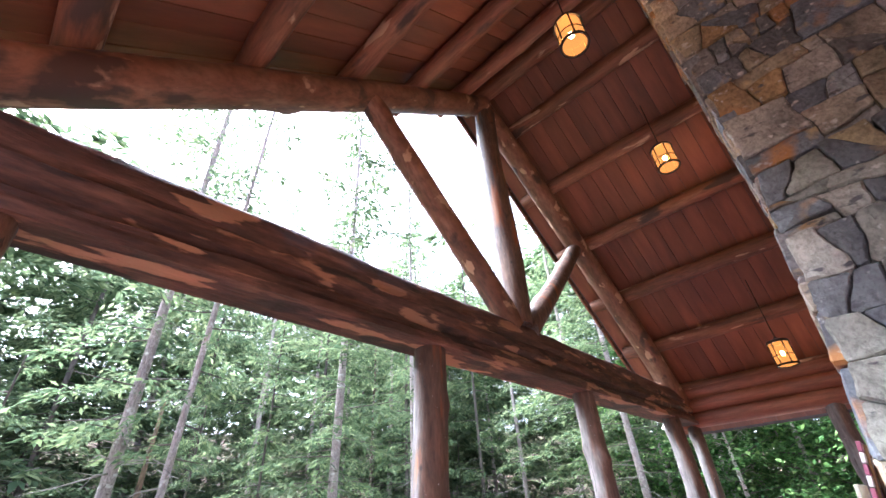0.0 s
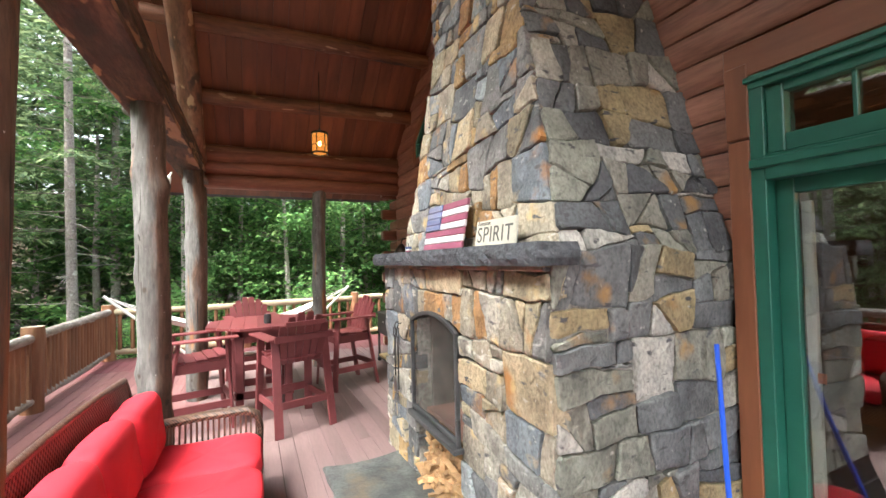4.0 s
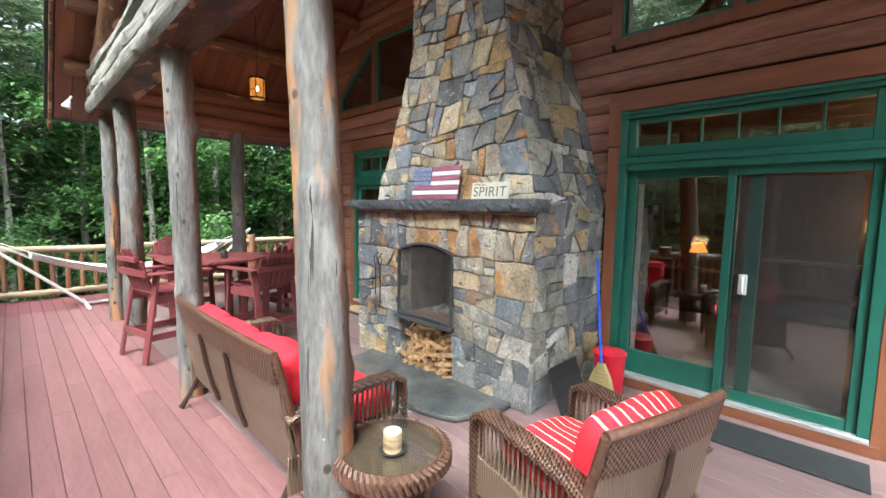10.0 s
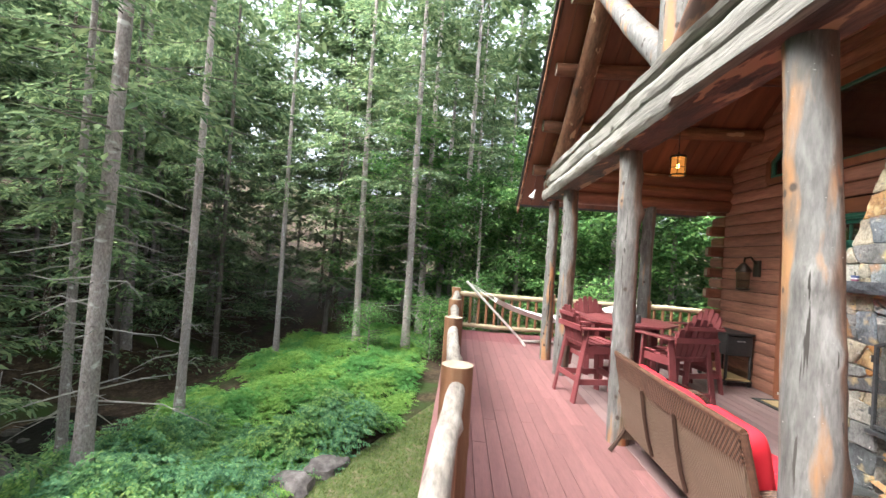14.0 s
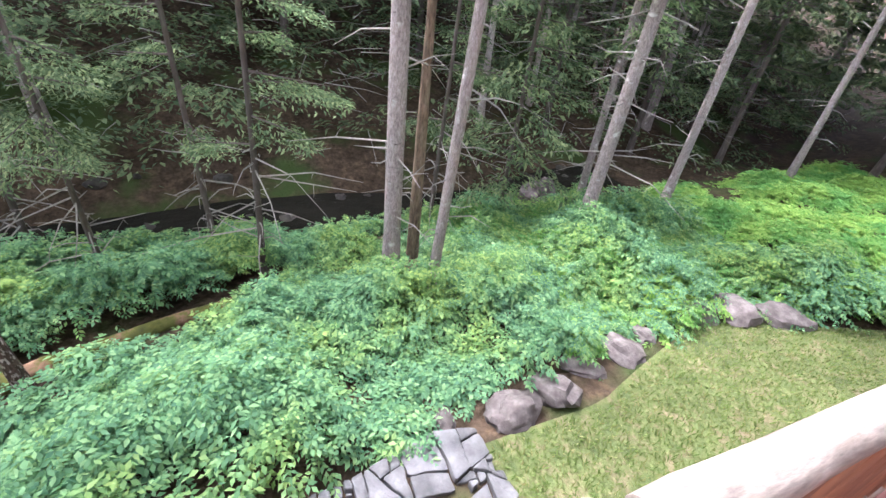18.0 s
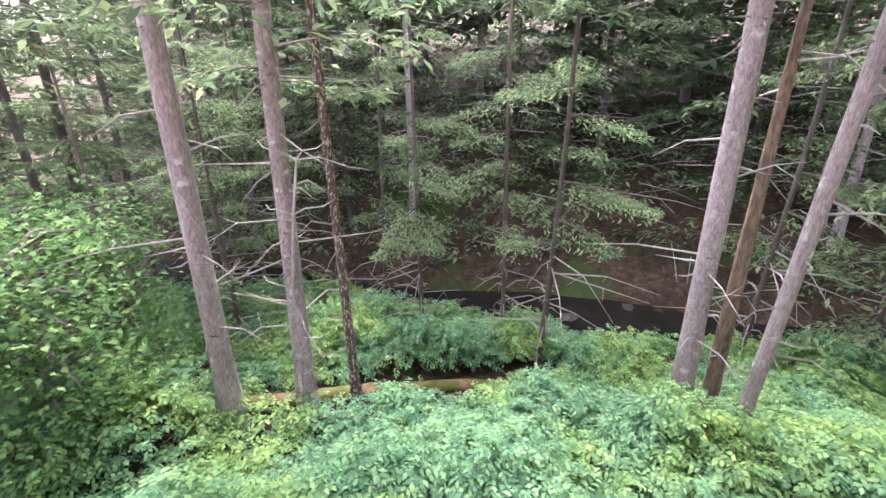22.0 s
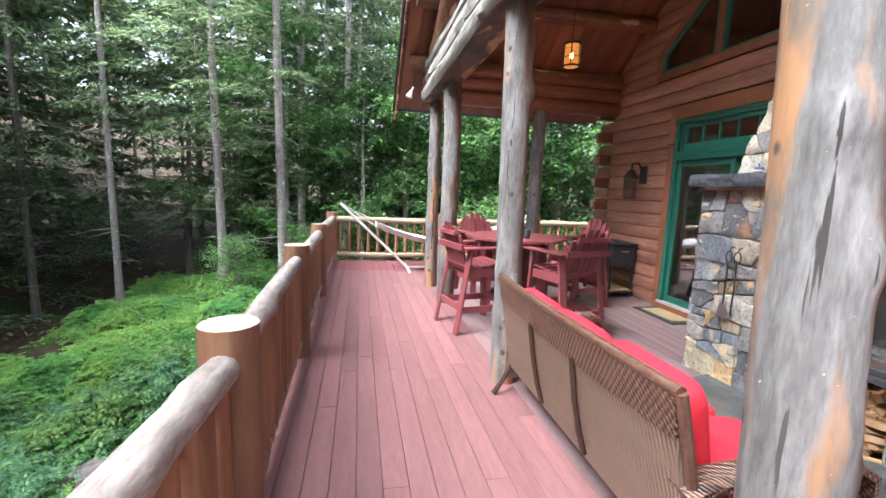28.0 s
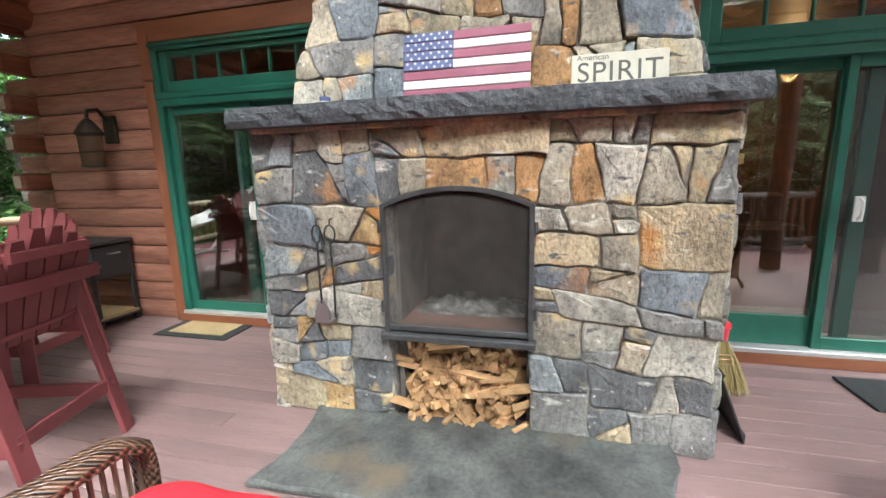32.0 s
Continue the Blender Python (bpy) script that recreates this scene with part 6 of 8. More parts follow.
# ---- hearth tools on the stones ----
for nm, y, lab in (("ash_shovel", 1.14, "iron ash shovel hung on the stones"), ("fire_poker", 1.06, "twisted iron fire poker hung on the stones")):
    t = thing(nm, (-0.055, y, 0), lab, "fireplace tool")
    loop = [(0, 0.028 * math.sin(a) * (1 if nm == "ash_shovel" else 1.15), 1.12 + 0.05 * -math.cos(a)) for a in [2 * math.pi * k / 16 for k in range(17)]]
    Geo().tube(loop, 0.005, 6).obj("loop", m_black, t)
    Geo().tube([(0.0, 0.0, 1.17), (0.01, 0, 1.20), (0.055, 0, 1.205)], 0.005, 6).obj("hook", m_black, t)
    Geo().tube([(0, 0, 1.07), (0, 0.003, 0.9), (0, 0, 0.72)] if nm == "ash_shovel" else [(0, 0, 1.07), (0, -0.006, 0.85), (0, 0, 0.64)], 0.0065, 6).obj("shaft", m_black, t)
    if nm == "ash_shovel":
        part("blade", mesh_of("blade", *hull([(0.004 * s, y_, z_) for s in (-1, 1) for y_, z_ in ((-0.018, 0.74), (0.018, 0.74), (0.05, 0.66), (0.046, 0.60), (-0.046, 0.60), (-0.05, 0.66))])), m_steel, t, "grey shovel blade")
    else:
        Geo().tube([(0, 0, 0.64), (-0.004, 0.03, 0.62), (-0.004, 0.06, 0.625)], [0.0065, 0.006, 0.002], 6).obj("claw", m_steel, t)

# ---- broom, bucket and rake beside the fireplace ----
m_straw = surface("broom_straw", [(0.3, (0.36, 0.28, 0.10)), (0.7, (0.58, 0.48, 0.22))], 60, (1, 1, 0.05), rough=(0.8, 0.95), bump=0.8)
broom = thing("broom", (0.74, -1.20, 0.0), "straw broom with a blue handle leaning on the fireplace", "broom")
Geo().tube([(0.0, 0.005, 0.33), (0.13, 0.11, 0.80), (0.24, 0.20, 1.27)], 0.012, 10).obj("handle", plain("blue_paint", (0.015, 0.09, 0.62), 0.35), broom, "bright blue handle")
gg = random.Random(9)
g = Geo()
for k in range(240):
    a, q = gg.uniform(-1, 1), gg.uniform(-1, 1)
    top = Vector((0.0 + q * 0.012, 0.005 + a * 0.028, 0.34))
    mid = Vector((-0.01 + q * 0.026, a * 0.085, 0.22))
    bot = Vector((-0.03 + q * 0.035 + gg.uniform(-0.01, 0.01), a * 0.135 - 0.02 + gg.uniform(-0.01, 0.01), gg.uniform(0.003, 0.03)))
    g.add(tube([top, mid, bot], [0.004, 0.0035, 0.002], 3, False))
g.obj("bristles", m_straw, broom, "yellow straw bristles", None)
for z in (0.20, 0.23, 0.26):
    g2 = Geo().lathe([(1, -0.004), (1.03, 0), (1, 0.004)], 16, Matrix.Translation((-0.008, 0, z)) @ Matrix.Diagonal((0.032, 0.097 - (z - 0.2) * 0.45, 1, 1)))
    g2.obj("stitching", plain("red_twine", (0.45, 0.30, 0.16), 0.8), broom)
m_bucket = plain("red_enamel", (0.52, 0.012, 0.03), 0.3)
bucket = thing("bucket", (0.98, -1.17, 0.0), "red lidded metal bucket beside the fireplace", "bucket")
Geo().lathe([(0.01, 0.004), (0.125, 0.004), (0.128, 0.012), (0.145, 0.37), (0.15, 0.375)], 32).obj("body", m_bucket, bucket)
Geo().lathe([(0.154, 0.365), (0.156, 0.385), (0.14, 0.398), (0.09, 0.412), (0.02, 0.418), (0.01, 0.418)], 32).obj("lid", m_bucket, bucket)
rake = thing("leaf_rake", (0.40, -1.0, 0.0), "black plastic leaf rake head leaning on the stones", "rake")
for k in range(21):
    u = (k - 10) / 10
    Geo().tube([(u * 0.23, -0.12, 0.02), (u * 0.235, -0.05, 0.20), (u * 0.24, 0.012, 0.36), (u * 0.24, 0.0, 0.385)], [0.008, 0.008, 0.007, 0.005], 5).obj("tine", m_black, rake)
for z in (0.12, 0.25):
    Geo().box((0, -0.125 + z * 0.36, z), (0.47, 0.008, 0.014), 0.002).obj("cross_bar", m_black, rake)
Geo().box((0, -0.12, 0.03), (0.47, 0.012, 0.06), 0.004).obj("head", m_black, rake)


# ---- hanging lanterns ----
def lantern(x, y, z, top):
    t = thing("hanging_lantern", (x, y, z), "bronze cylinder lantern with glowing amber glass, hung from the roof", "lantern", "lanterns of the porch")
    r, h = 0.105, 0.14
    ob = Geo().lathe([(r - 0.004, -h), (r, -h), (r, h), (r - 0.004, h)], 28).obj("glass", m_lant, t, "amber glass")
    ob.visible_shadow = False
    g = Geo()
    for zz in (-h, -h * 0.2, h):
        ring = [((r + 0.007) * math.cos(6.283 * k / 24), (r + 0.007) * math.sin(6.283 * k / 24), zz) for k in range(25)]
        Geo().tube(ring, 0.013 if abs(zz) == h else 0.005, 6).obj("ring", m_bronze, t)
    for k in range(6):
        a = 6.283 * k / 6
        Geo().tube([((r + 0.006) * math.cos(a), (r + 0.006) * math.sin(a), -h), ((r + 0.006) * math.cos(a), (r + 0.006) * math.sin(a), h)], 0.0075, 5).obj("bar", m_bronze, t)
    Geo().lathe([(r + 0.018, h + 0.004), (r + 0.012, h + 0.02), (r * 0.5, h + 0.045), (0.02, h + 0.055), (0.012, h + 0.08)], 28).obj("cap", m_bronze, t)
    Geo().tube([(0, 0, h + 0.06), (0, 0, top - z)], 0.006, 6).obj("stem", m_bronze, t)
    Geo().lathe([(0.008, -0.03), (0.022, -0.02), (0.026, 0.0), (0.018, 0.028), (0.008, 0.035)], 16).obj("bulb", m_bulb, t)
    li = new("lantern_light", bpy.data.lights.new("lantern_light", "POINT"))
    li.data.energy, li.data.color, li.data.shadow_soft_size = LANTERN_W, (1.0, 0.55, 0.22), 0.05
    li.location = (x, y, z)
    return t


LANTERN_W = 1.5
m_lant = bpy.data.materials.new("amber_seeded_glass")
m_lant.use_nodes = True
nd, ln = m_lant.node_tree.nodes, m_lant.node_tree.links
nd.remove(nd["Principled BSDF"])
a1, a2, a3 = nd.new("ShaderNodeBsdfTransparent"), nd.new("ShaderNodeEmission"), nd.new("ShaderNodeMixShader")
a1.inputs["Color"].default_value = (1.0, 0.62, 0.22, 1)
a2.inputs["Color"].default_value, a2.inputs["Strength"].default_value = (1.0, 0.42, 0.10, 1), 0.30
a3.inputs["Fac"].default_value = 0.20
ln.new(a1.outputs[0], a3.inputs[1])
ln.new(a2.outputs[0], a3.inputs[2])
ln.new(a3.outputs[0], nd["Material Output"].inputs["Surface"])
for y, z in ((-2.85, 3.42), (-0.60, 5.28), (1.55, 5.32), (3.76, 3.45)):
    lantern(-0.28, y, z, under(y) + 0.40)

# ---- wall lamps, eave flood lamp ----
m_seeded = glass("seeded_lamp_glass", (0.75, 0.78, 0.74), 0.8, 0.15)
for y in (4.12, -3.32):
    t = thing("wall_lamp", (WALL_X - 0.06, y, 1.80), "unlit bronze outdoor wall lamp with seeded glass", "lamp", "wall lamps of the cabin")
    Geo().box((0.02, 0, 0.10), (0.03, 0.11, 0.20), 0.012).obj("back_plate", m_bronze, t)
    Geo().tube([(0.0, 0, 0.16), (-0.06, 0, 0.235), (-0.13, 0, 0.22), (-0.14, 0, 0.17)], 0.012, 8).obj("arm", m_bronze, t)
    Geo().lathe([(0.085, 0.05), (0.088, 0.065), (0.06, 0.11), (0.05, 0.125), (0.03, 0.15), (0.01, 0.165)], 20, Matrix.Translation((-0.14, 0, 0))).obj("cap", m_bronze, t)
    Geo().lathe([(0.066, -0.15), (0.070, -0.02), (0.072, 0.05)], 20, Matrix.Translation((-0.14, 0, 0))).obj("glass", m_seeded, t)
    Geo().lathe([(0.04, -0.175), (0.074, -0.165), (0.074, -0.15), (0.05, -0.148)], 20, Matrix.Translation((-0.14, 0, 0))).obj("base_ring", m_bronze, t)
    t.scale = (1.35, 1.35, 1.35)
t = thing("flood_lamp", (-2.30, 5.02, 3.10), "white outdoor flood lamp under the roof corner", "lamp")
Geo().lathe([(0.02, 0), (0.03, 0.02), (0.055, 0.10), (0.05, 0.11), (0.01, 0.105)], 18, Matrix.Rotation(radians(200), 4, "Y")).obj("reflector_bulb", m_white, t)
Geo().tube([(0, 0, 0), (0.03, 0, 0.06)], 0.015, 8).obj("socket", m_white, t)

# ---- lamps and furniture seen in the room ----
m_shade = glow("amber_lamp_shade", (1.0, 0.36, 0.06), 0.35)
m_darkwood = surface("dark_wood", [(0.3, (0.035, 0.018, 0.010)), (0.7, (0.08, 0.04, 0.02))], 8, ALONG_X, rough=(0.35, 0.5), bump=0.1)
lamp = thing("table_lamp", (4.9, -0.98, 0.80), "table lamp with a glowing amber shade", "lamp")
Geo().lathe([(0.17, 0.36), (0.16, 0.37), (0.09, 0.55), (0.085, 0.55)], 24).obj("shade", m_shade, lamp, "glowing amber shade")
Geo().lathe([(0.06, 0.0), (0.07, 0.02), (0.03, 0.06), (0.05, 0.18), (0.02, 0.30), (0.015, 0.40)], 20).obj("base", m_darkwood, lamp)
sb = thing("sideboard", (5.0, -0.9, 0.10), "dark wooden sideboard against the wall", "cabinet")
Geo().box((0, 0, 0.35), (0.5, 1.5, 0.68), 0.01).obj("body", m_darkwood, sb)
copy_thing(lamp, pose(6.6, -3.1, 0.9))
lamp.scale = (0.8, 0.8, 0.8)
sofa2 = thing("room_sofa", (5.6, -2.9, 0.10), "dark brown sofa in the room", "sofa")
Geo().box((0, 0, 0.22), (0.9, 1.9, 0.40), 0.06).obj("seat", m_darkwood, sofa2)
Geo().box((0.38, 0, 0.6), (0.22, 1.9, 0.55), 0.08).obj("backrest", m_darkwood, sofa2)
for y in (-3.5, -3.05):
    pf = thing("picture_frame", (7.0, y, 1.55), "small framed picture on the room wall", "picture")
    Geo().box((0, 0, 0), (0.03, 0.36, 0.28), 0.006).obj("frame", m_darkwood, pf)
    Geo().box((-0.018, 0, 0), (0.004, 0.28, 0.20), 0.001).obj("print", m_rug, pf)
cl = thing("ceiling_lamp", (5.4, -3.5, 3.08), "lit glass bowl lamp on the room's ceiling", "lamp")
Geo().lathe([(0.02, -0.16), (0.10, -0.15), (0.17, -0.10), (0.18, -0.06), (0.05, -0.03), (0.02, 0.0)], 24).obj("bowl", glow("warm_lamp_bowl", (1.0, 0.45, 0.12), 0.8), cl)
for x, y, z, e in ((4.9, -0.98, 1.25, 4), (6.5, -3.1, 1.45, 6), (5.4, -3.5, 2.75, 8)):
    li = new("room_light", bpy.data.lights.new("room_light", "POINT"))
    li.data.energy, li.data.color, li.data.shadow_soft_size = e, (1.0, 0.55, 0.22), 0.12
    li.location = (x, y, z)

# ---- hammock on a white stand ----
m_rope = surface("white_rope_net", [(0.3, (0.62, 0.60, 0.56)), (0.7, (0.80, 0.78, 0.74))], 60, rough=(0.85, 1.0), bump=0.5)
m_stand = plain("white_painted_steel", (0.74, 0.72, 0.68), 0.4)
ham = thing("hammock", (0, 0, 0), "white rope hammock on a white steel stand on the deck", "hammock")
P0, P1 = Vector((-3.42, 6.25, 1.27)), Vector((0.72, 6.75, 1.22))
dirh = (P1 - P0).normalized()
for p, s in ((P0, 1), (P1, -1)):
    foot = p + dirh * s * 1.30
    foot.z = 0.04
    Geo().tube([p, foot], 0.026, 10).obj("upright", m_stand, ham)
    f2 = Vector((foot.x, foot.y, 0.03))
    Geo().tube([f2 + Vector((0, -0.45, 0)), f2 + Vector((0, 0.45, 0))], 0.026, 10).obj("foot", m_stand, ham)
Geo().tube([P0 + dirh * 1.3 + Vector((0, 0, -1.22)), P1 - dirh * 1.3 + Vector((0, 0, -1.17))], 0.026, 10).obj("base_tube", m_stand, ham)
n = 26
v, f = [], []
for i in range(n):
    t = i / (n - 1)
    c = P0.lerp(P1, 0.16 + 0.68 * t)
    c.z = 1.0 - 0.50 * math.sin(math.pi * (0.1 + 0.8 * t))
    for k in range(9):
        u = (k - 4) / 4
        w = 0.16 + 0.22 * math.sin(math.pi * t) ** 0.5
        v.append((c.x - dirh.y * u * w, c.y + dirh.x * u * w, c.z + 0.10 * u * u + 0.025 * noise.noise(Vector((t * 14, u * 5, 3)))))
for i in range(n - 1):
    for k in range(8):
        f.append((i * 9 + k, (i + 1) * 9 + k, (i + 1) * 9 + k + 1, i * 9 + k + 1))
bedm = mesh_of("bed", v + [(x, y, z - 0.012) for x, y, z in v], f + [tuple(len(v) + i for i in reversed(q)) for q in f], 60)
part("bed", bedm, m_rope, ham, "sagging white rope bed")
for p, i0 in ((P0, 0), (P1, n - 1)):
    for k in range(0, 9, 2):
        Geo().tube([p, v[i0 * 9 + k]], 0.006, 5).obj("cord", m_rope, ham)

# ---- rail-side shelf ----
sx, sy = -3.70, -2.92
# burgundy of m_poly, colour darkened and dulled to offset the strong daylight here
m_shelf = surface("darkened_burgundy_board", [(0.3, (0.075, 0.022, 0.026)), (0.7, (0.11, 0.036, 0.042))], 8, rough=(0.75, 0.95), bump=0.1, stain=0.2, spec=0.1)
shelf = thing("rail_shelf", (0, 0, 0), "burgundy round-cornered shelf fixed outside the rail", "shelf")
pts = []
for cx, cy, a0 in ((-3.765, -2.76, 90), (-3.765, -3.06, 180)):
    for k in range(7):
        a = radians(a0 + 15 * k)
        pts.append((cx + 0.08 * math.cos(a), cy + 0.08 * math.sin(a)))
pts += [(-3.60, -3.14), (-3.60, -2.68)]
part("shelf_board", mesh_of("shelf_board", *hull([(x, y, z) for x, y in pts for z in (0.93, 0.955)])), m_shelf, shelf)
for y in (-3.05, -2.8):
    Geo().box((-3.68, y, 0.86), (0.14, 0.03, 0.14), 0.004).obj("bracket", m_poly, shelf)

# ---- deck railing: log posts, top and bottom rails, sawn balusters ----
RAIL_X, RAIL_Y, TOP = -3.64, 7.42, 1.04


def log_rail(name, p0, p1, along_y, seed, post_r=0.115, first=True, last=True):
    t = thing(name, (0, 0, 0), "log deck railing with peeled rails and stained balusters", "railing", "railings of the deck")
    p0, p1 = Vector(p0), Vector(p1)
    d = (p1 - p0).normalized()
    gg = random.Random(seed)
    mt = m_rail if along_y else m_rail_x
    for ok, p in ((first, p0), (last, p1)):
        if ok:
            ob = Geo().add(log_shape((p.x, p.y, 0), (p.x, p.y, TOP if abs(p.y + 2.35) > 0.1 else 0.86), post_r, post_r * 0.95, seed + int(p.y * 7), 18, 0.1, 0.03, 0.006, 4)).obj("post", m_railpost, t, "", 50)
            ob.data.materials.append(m_logend)
            for q in ob.data.polygons:
                if q.normal.z > 0.9:
                    q.material_index = 1
    a, b = p0 + d * post_r * 0.7, p1 - d * post_r * 0.7
    Geo().add(log_shape((a.x, a.y, 0.90), (b.x, b.y, 0.90), 0.062, 0.06, seed + 1, 14, 0.12, 0.06, 0.012, 5)).obj("top_rail", mt, t, "peeled pale top rail", 50)
    Geo().add(log_shape((a.x, a.y, 0.14), (b.x, b.y, 0.14), 0.055, 0.05, seed + 2, 12, 0.12, 0.06, 0.012, 5)).obj("bottom_rail", mt, t, "peeled pale bottom rail", 50)
    L = (b - a).length
    n = int(L / (0.125 if along_y else 0.19))
    for k in range(n):
        c = a + d * (L * (k + 0.5) / n)
        Geo().add(log_shape((c.x, c.y, 0.13), (c.x, c.y, 0.88), 0.046 if along_y else 0.036, 0.044 if along_y else 0.034, seed + 10 + k, 8, 0.2, 0.05, 0.004, 0)).obj("baluster", m_railpost, t, "", 50)
    return t


PY = (-6.85, -4.6, -2.35, -0.10, 2.15, 4.40, RAIL_Y)
PXY = (-3.65, -3.65, -3.645, -3.56, -3.62, -3.64, RAIL_X)
for i, (a, b) in enumerate(zip(PY[:-1], PY[1:])):
    log_rail("deck_railing", (PXY[i], a, 0), (PXY[i + 1], b, 0), True, 200 + 40 * i, last=(i == len(PY) - 2))
PX = (RAIL_X, -1.3, 1.0, 3.4, 6.0)
for i, (a, b) in enumerate(zip(PX[:-1], PX[1:])):
    log_rail("deck_railing", (a, RAIL_Y, 0), (b, RAIL_Y, 0), False, 600 + 40 * i, 0.09, first=False)

# ---- ground, falling from the lawn to the stream and rising beyond ----
def gz(x, y):
    d = -x
    pts = ((-60, -1.2), (3.0, -1.55), (5.4, -1.62), (7.5, -2.0), (9.5, -2.45), (11.0, -3.0), (12.6, -3.05), (14.5, -2.3), (20, -0.4), (32, 4.0), (60, 13), (400, 60))
    d2 = d - 0.10 * max(0, y) - 0.0 * y
    z = pts[-1][1]
    for (a, za), (b, zb) in zip(pts[:-1], pts[1:]):
        if d2 <= b:
            z = za + (zb - za) * max(0, (d2 - a) / (b - a))
            break
    far = max(0, y - 9)
    z += 0.0 + 0.10 * max(0, y - 16)
    z += 0.12 * noise.noise(Vector((x * 0.35, y * 0.35, 0))) * min(1, max(0, d - 5.4) / 2)
    return z


m_soil = surface("forest_floor", [(0.3, (0.036, 0.026, 0.018)), (0.5, (0.085, 0.06, 0.041)), (0.72, (0.16, 0.112, 0.072))], 5, detail=10, rough=(0.9, 1.0), bump=1.0, fine=14, stain=0.45, stain_scale=0.8, distance=0.05, grainy=0.5, spec=0.1)
mix_in(m_soil, (0.045, 0.07, 0.022), 0.6, 0.52, 0.62)
xs = sorted({round(-60 + 3.0 * k, 3) for k in range(15)} | {round(-16 + 0.35 * k, 3) for k in range(40)} | {-400.0, -220.0, -120.0, -80.0, 2.0, 8.0, 20.0, 60.0, 200.0, 400.0})
ys = sorted({round(-18 + 0.5 * k, 3) for k in range(76)} | {-400.0, -200.0, -100.0, -60.0, -40.0, -30.0, -24.0, 24.0, 30.0, 40.0, 60.0, 100.0, 200.0, 400.0})
v = [(x, y, gz(x, y)) for x in xs for y in ys]
f = [(i * len(ys) + j, (i + 1) * len(ys) + j, (i + 1) * len(ys) + j + 1, i * len(ys) + j + 1) for i in range(len(xs) - 1) for j in range(len(ys) - 1)]
tagged(part("ground", mesh_of("ground", v, f, 180), m_soil), "brown forest floor with leaf litter and moss", "ground", kind="structure")

# lawn sheet between deck and stones
m_lawn = surface("lawn", [(0.3, (0.065, 0.10, 0.027)), (0.5, (0.115, 0.148, 0.043)), (0.62, (0.185, 0.165, 0.085)), (0.75, (0.28, 0.215, 0.14))], 7, detail=10, rough=(0.8, 1.0), bump=0.8, stain=0.3, stain_scale=1.0, distance=0.03)


def lawn_edge(y):
    """How far the lawn reaches from the house at y."""
    if y > 2.3:
        return min(-3.5, -5.78 + 0.43 * (y - 2.3))
    return -5.15 - 0.30 * max(0, y) ** 0.9 * (1 if y < 4 else 0.8) + 0.16 * max(0, -y - 1.6) ** 1.5


v, f = [], []
rows_ = 60
for i in range(rows_):
    y = -3.4 + i * 0.25
    for k in range(9):
        x = -3.4 + (lawn_edge(y) + 3.4) * k / 8
        v.append((x, y, gz(x, y) + 0.03 + 0.01 * noise.noise(Vector((x * 2, y * 2, 4)))))
for i in range(rows_ - 1):
    for k in range(8):
        f.append((i * 9 + k, (i + 1) * 9 + k, (i + 1) * 9 + k + 1, i * 9 + k + 1))
tagged(part("lawn", mesh_of("lawn", v, f, 180), m_lawn), "short green lawn with worn brown patches", "lawn", kind="structure")


# ---- numpy mesh of many small faces ----
def cloud(name, quads, material, parent=None, label=""):
    """quads: array n x 4 x 3."""
    n = len(quads)
    me = bpy.data.meshes.new(name)
    me.vertices.add(n * 4)
    me.vertices.foreach_set("co", np.asarray(quads, dtype=np.float32).reshape(-1))
    me.loops.add(n * 4)
    me.loops.foreach_set("vertex_index", np.arange(n * 4, dtype=np.int32))
    me.polygons.add(n)
    me.polygons.foreach_set("loop_start", np.arange(0, n * 4, 4, dtype=np.int32))
    me.update(calc_edges=True)
    return part(name, me, material, parent, label)


def leaves(pos, direc, up, length, width, fold=0.15):
    """A leaf-shaped quad at each place: base, two sides, tip."""
    side = np.cross(direc, up)
    side /= np.linalg.norm(side, axis=1, keepdims=True) + 1e-9
    nrm = np.cross(side, direc)
    L, Wd = length[:, None], width[:, None]
    a = pos
    b = pos + direc * L * 0.45 + side * Wd * 0.5 + nrm * L * fold
    c = pos + direc * L - nrm * L * 0.05
    d = pos + direc * L * 0.45 - side * Wd * 0.5 + nrm * L * fold
    return np.stack([a, b, c, d], 1)


